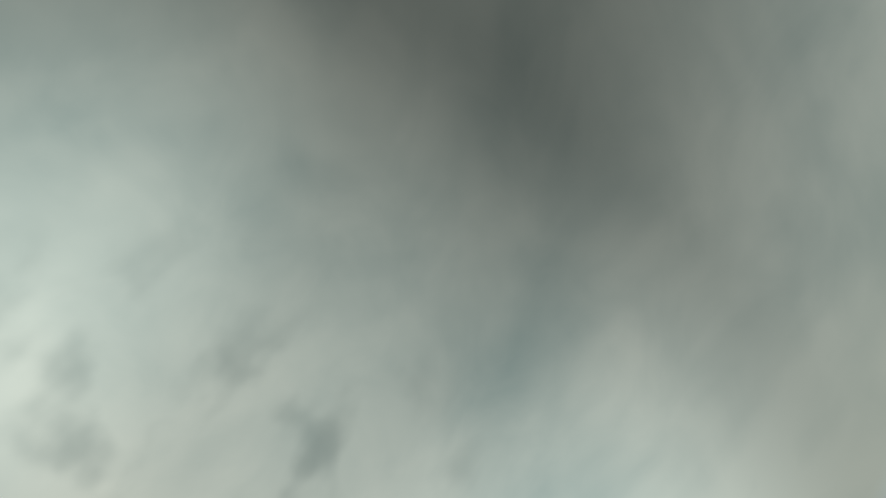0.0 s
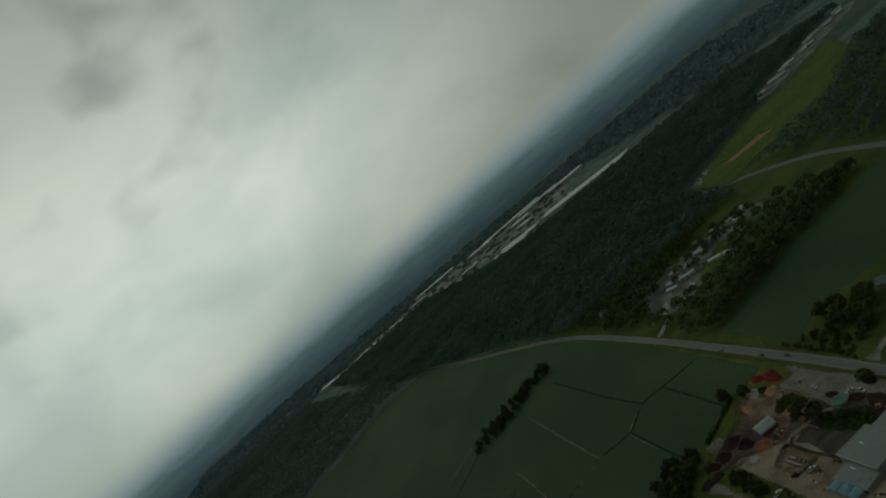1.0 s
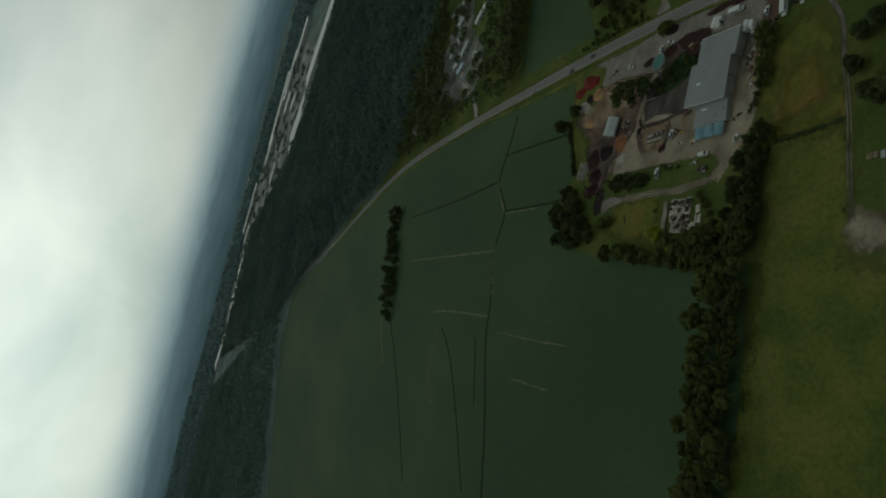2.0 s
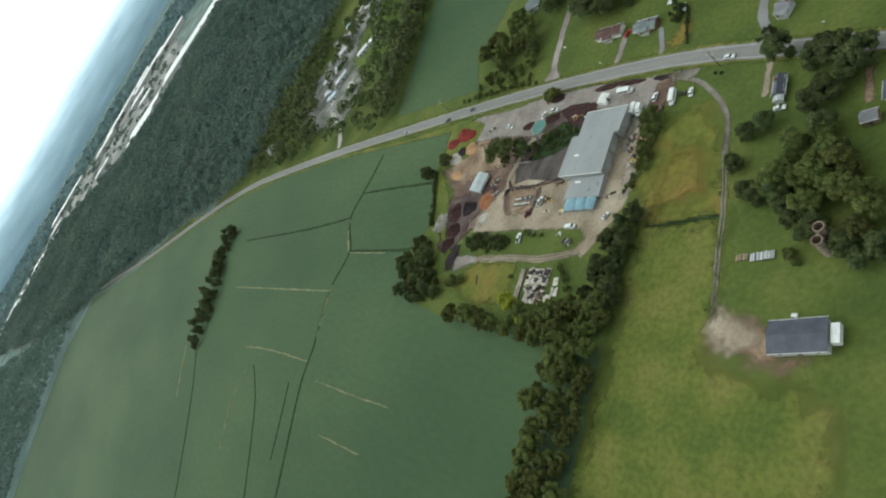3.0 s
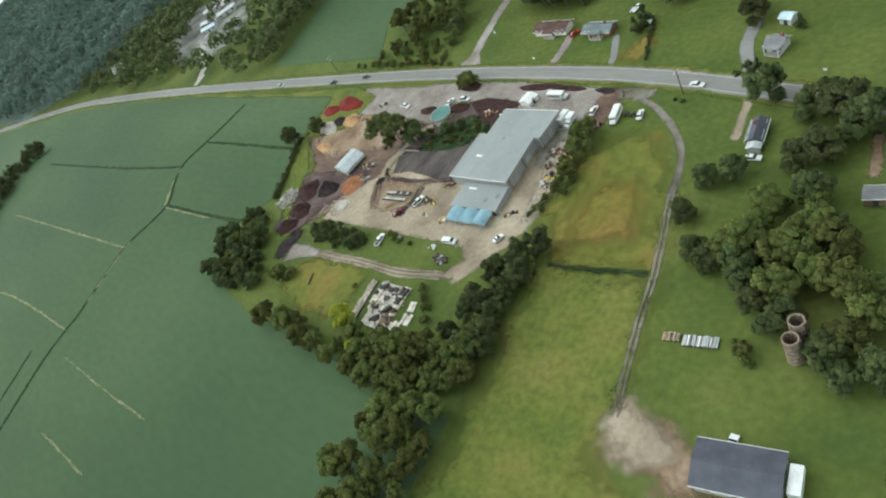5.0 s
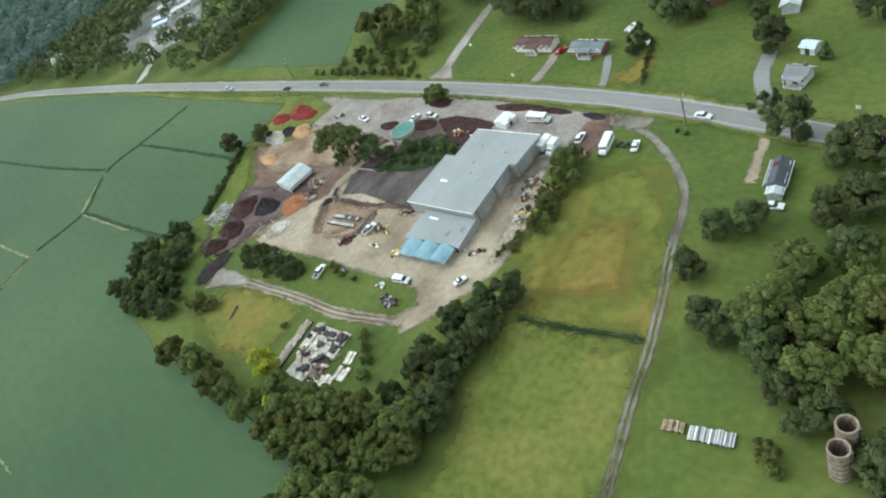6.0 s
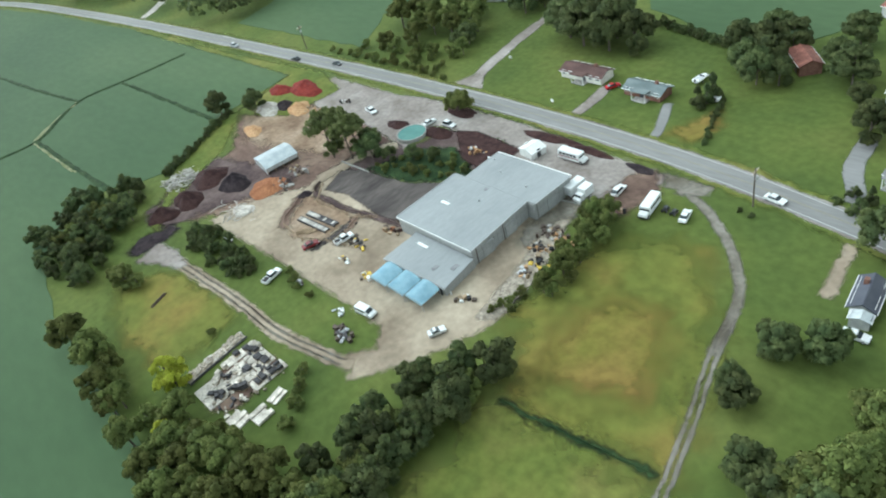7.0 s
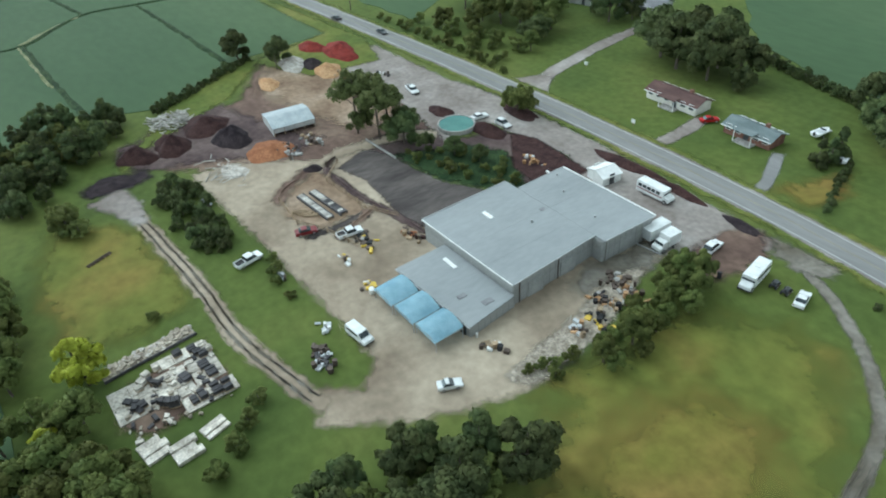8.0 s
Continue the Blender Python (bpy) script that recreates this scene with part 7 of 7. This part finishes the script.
place(oak_b, [(48.6, 11.8, 0.75), (53.6, 14.6, 0.78), (46.2, 13.8, 0.5), (48.2, 1.2, 0.68), (46.4, 3.2, 0.5)], "trees behind the small house", 16)
place(oak_b, [(65.4, 19.2, 0.8), (69.3, 21.5, 0.9), (67.2, 25, 0.75)], "trees behind the small house", 46)
place(oak_b, [(51.9, 39.2, 1.05), (64.8, 36.4, 1.05), (69.6, 34.5, 1.2), (75.6, 32.2, 1.25), (73.4, 28.2, 0.9), (62.4, 33.4, 0.7)], "roadside trees", 17)
place(oak_b, [(90.2, 17.2, 0.9), (91.7, 23.6, 0.9), (95.1, 22, 1), (99.2, 9.3, 1.1), (104, -3.4, 1), (107.5, -22.5, 1.1), (98.1, 2.4, 0.9), (90.4, 8.4, 0.6), (92.6, 1.6, 0.7)], "trees behind the white house", 18)
place(shrub, [(71.1, -25.6, 0.9), (73, -27.5, 0.6), (100, -38, 1.3), (58.1, -26.6, 0.3)], "shrubs on the lawn", 19)
place(shrub_d, [(44.7, 46.4, 0.85), (42, 50.8, 0.6), (40.6, 47.8, 0.45), (28.5, 38.2, 0.35), (30.9, 37.7, 0.4)], "roadside shrubs", 20)
# beyond the road
place(cedar, [(4.3, 68.2, 1.0), (4.4, 70.4, 1.1), (3.4, 65.9, 0.9), (45.1, 49.9, 0.75), (49.8, 65.1, 0.7)], "cedars on the lawns", 21)
place(oak_b, [(-47.5, 85.5, 1.35), (-40.5, 82.5, 1.35), (-32, 82.4, 1.3), (-43, 92, 1.5), (-34.5, 89.5, 1.45), (-26.8, 86.2, 1.15), (-23.6, 82.8, 0.6), (-50.5, 90.5, 1.0)], "big trees behind the ranch house", 22)
place(oak_b, [(-73, 95.1, 1.0), (-78.8, 97.6, 0.95), (-75.5, 72.3, 0.8), (-77.4, 69.8, 0.6), (-69.6, 100.4, 0.9)], "trees by the gravel drive", 23)
place(oak_c, [(x, y, rnd.uniform(0.9, 1.35)) for x, y in scatter(rnd, [(-104, 66), (-88, 68), (-74, 70), (-74, 78), (-84, 92), (-110, 95), (-116, 78)], 6.4)], "copse beyond the road", 24)
place(oak_c, [(-80.5, 62, 0.8), (-100, 60, 0.9), (-91, 63, 0.7), (-71.5, 66, 0.75)], "copse beyond the road", 49)
place(shrub, [(x, y, rnd.uniform(0.5, 1.1)) for x, y in scatter(rnd, [(-110, 56), (-70, 54), (-68, 64), (-84, 69), (-112, 68)], 5.0)], "scrub under the copse", 50)
place(oak_b, [(9.4, 79.6, 1.0), (13.8, 80.8, 0.85), (4, 84.6, 1.1), (8.6, 85.6, 1.05), (-0.6, 91, 1.1), (4.5, 91.6, 1.0), (9.2, 96.5, 0.9), (4, 99, 0.9), (21, 103, 0.9)], "trees behind the boats", 25)
place(oak_b, [(26.4, 86.4, 1.0), (21.8, 90.5, 0.85), (31, 79, 0.55), (37.4, 67.8, 0.9), (36.2, 72, 0.6), (43.3, 95.3, 0.9), (51.2, 88, 0.9), (55.4, 79, 0.9)], "trees round the farmhouse", 26)
place(shrub_d, [(x, 99.7 + (x + 27.0) * -0.27, 0.8) for x in np.arange(-27, 0, 1.5)], "hedge behind the lawns", 27)
place(shrub, [(x, 51.8 + (x + 120) * 0.018 + rnd.uniform(-0.6, 0.6), rnd.uniform(0.5, 0.9)) for x in np.arange(-120, -65, 4.5)], "scrub along the road", 28)
place(shrub_d, [(6.4 + 0.36 * k + rnd.uniform(-0.5, 0.5), 71.5 - 1.15 * k, rnd.uniform(0.25, 0.45)) for k in range(16)], "scrub beside the lawn", 29)
place(oak_d, [(x, y, rnd.uniform(0.55, 1.15)) for x, y in scatter(rnd, [(-420, -24), (-386, -26), (-374, -56), (-344, -108), (-350, -124), (-368, -122), (-394, -74)], 7.0)], "tree strip in the crop", 30)
for outline, spacing, group, seed in (([(-104, -36), (-96, -29), (-88, -37), (-78, -48), (-92, -54), (-102, -50)], 5.2, "undergrowth of the west thicket", 41),
                                      ([(-56, -57), (-36, -56), (-18, -53), (2, -48), (18, -42), (23, -54), (8, -60), (-34, -61)], 5.0, "undergrowth of the tree line", 42),
                                      ([(9, -42), (8, -28), (12, -16), (19, -15), (22, -30), (23, -42)], 4.6, "undergrowth of the thicket", 43),
                                      ([(63, -8), (63, 4), (70, 11), (78, 4), (90, -12), (84, -16), (70, -13)], 6.5, "undergrowth of the wood", 44)):
    place(shrub, [(x, y, rnd.uniform(0.8, 1.4)) for x, y in scatter(rnd, outline, spacing)], group, seed)
for proto in (oak_a, oak_b, oak_c, oak_d, airy, shrub, shrub_d, cedar, golden):
    retire(proto)

woods("tree_belt", [(-198.4, 51.1), (-190.5, 52.2), (-209.1, 134), (-225.3, 228), (-251, 223.2), (-235.1, 136.8), (-212.2, 57.8)], 7.0, 4.6, 10.0, 130, 75, "dark tree belt beside the mobile homes", "leaf_dark", 0.85)
woods("tree_belt", [(-205, 45), (-252, 43), (-277.3, 44), (-277.3, 88.3), (-264.2, 122.1), (-307, 146.3), (-299.3, 212), (-247.1, 217.9), (-237.4, 137)], 12.0, 4.4, 9.0, 130, 76, "scattered trees among the mobile homes", "leaf_dark", 0.85)
woods("tree_belt", [(-290, 41), (-318, 36), (-350, 32), (-388, 27), (-420, 21), (-430, 102.4), (-401, 143.4), (-384, 182.6), (-359, 105.9)], 9.0, 4.6, 10.0, 120, 77, "trees at the edge of the wood", "leaf_dark", 0.85)
woods("tree_belt", [(-317, 86.9), (-348, 116.4), (-359, 192.5), (-317, 206.2), (-315, 145.1)], 12.0, 3.6, 7.0, 110, 78, "small trees between the mobile homes", "leaf_dark", 0.8)
woods("forest", [(-420, 22), (-426, 104.5), (-401, 143.4), (-390, 224.1), (-553, 242), (-625, 409), (-640, 466), (-692, 456), (-785, 700), (-770, 755), (-1101, 675), (-1224, 207.9), (-1399, 100.2), (-1867, -51.5), (-1827, -410), (-1075, -223), (-885, -152), (-774, -100), (-690, -66), (-610, -39), (-530, -12), (-460, 9)], 9.0, 6.2, 12.0, 34, 71, "broad wood beyond the road, its green painted hazy", size=1.5)
woods("forest", [(-905, -178), (-886, -228), (-694, -414), (-618, -478), (-723, -1001), (-1817, -1031), (-1864, -509), (-1097, -235)], 12.0, 6.5, 12.0, 22, 72, "broad wood beyond the crop, its green painted hazy")
woods("forest", [(-420, 270.6), (-323, 269.4), (-223.2, 259.6), (-118.8, 254.6), (-32.5, 281), (34.1, 357), (-118.8, 586), (-420, 640), (-522, 530), (-420, 385)], 12.0, 6.0, 12.0, 24, 73, "wood behind the side road, its green painted hazy")
woods("estate_trees", [(-1285, 206.4), (-1432, 108), (-1879, -42.2), (-1864, -391), (-1917, -455), (-2057, -243), (-2097, 16.2), (-2036, 311), (-1717, 494), (-1278, 355)], 48.0, 9.0, 8.0, 34, 79, "scattered haze-tinted trees between the far halls", size=2.4)
woods("far_woods", [(-1776, 569), (-2090, 316), (-2132, 20.1), (-2092, -257), (-1931, -505), (-1871, -1071), (-2956, -1216), (-2057, 1252), (-943, 1144), (-1106, 701)], 26.0, 14.0, 13.0, 12, 74, "far woods turned blue-green by painted haze", "leaf_far", size=5.5)

# from plan units to metres; the ground and the haze backdrop already reach as far as they should
for ob in list(scene.objects):
    if ob.parent is None and ob.type in {"MESH", "EMPTY"} and ob.name not in {"ground", "backdrop"}:
        ob.matrix_basis = Matrix.Scale(UNIT, 4) @ ob.matrix_basis
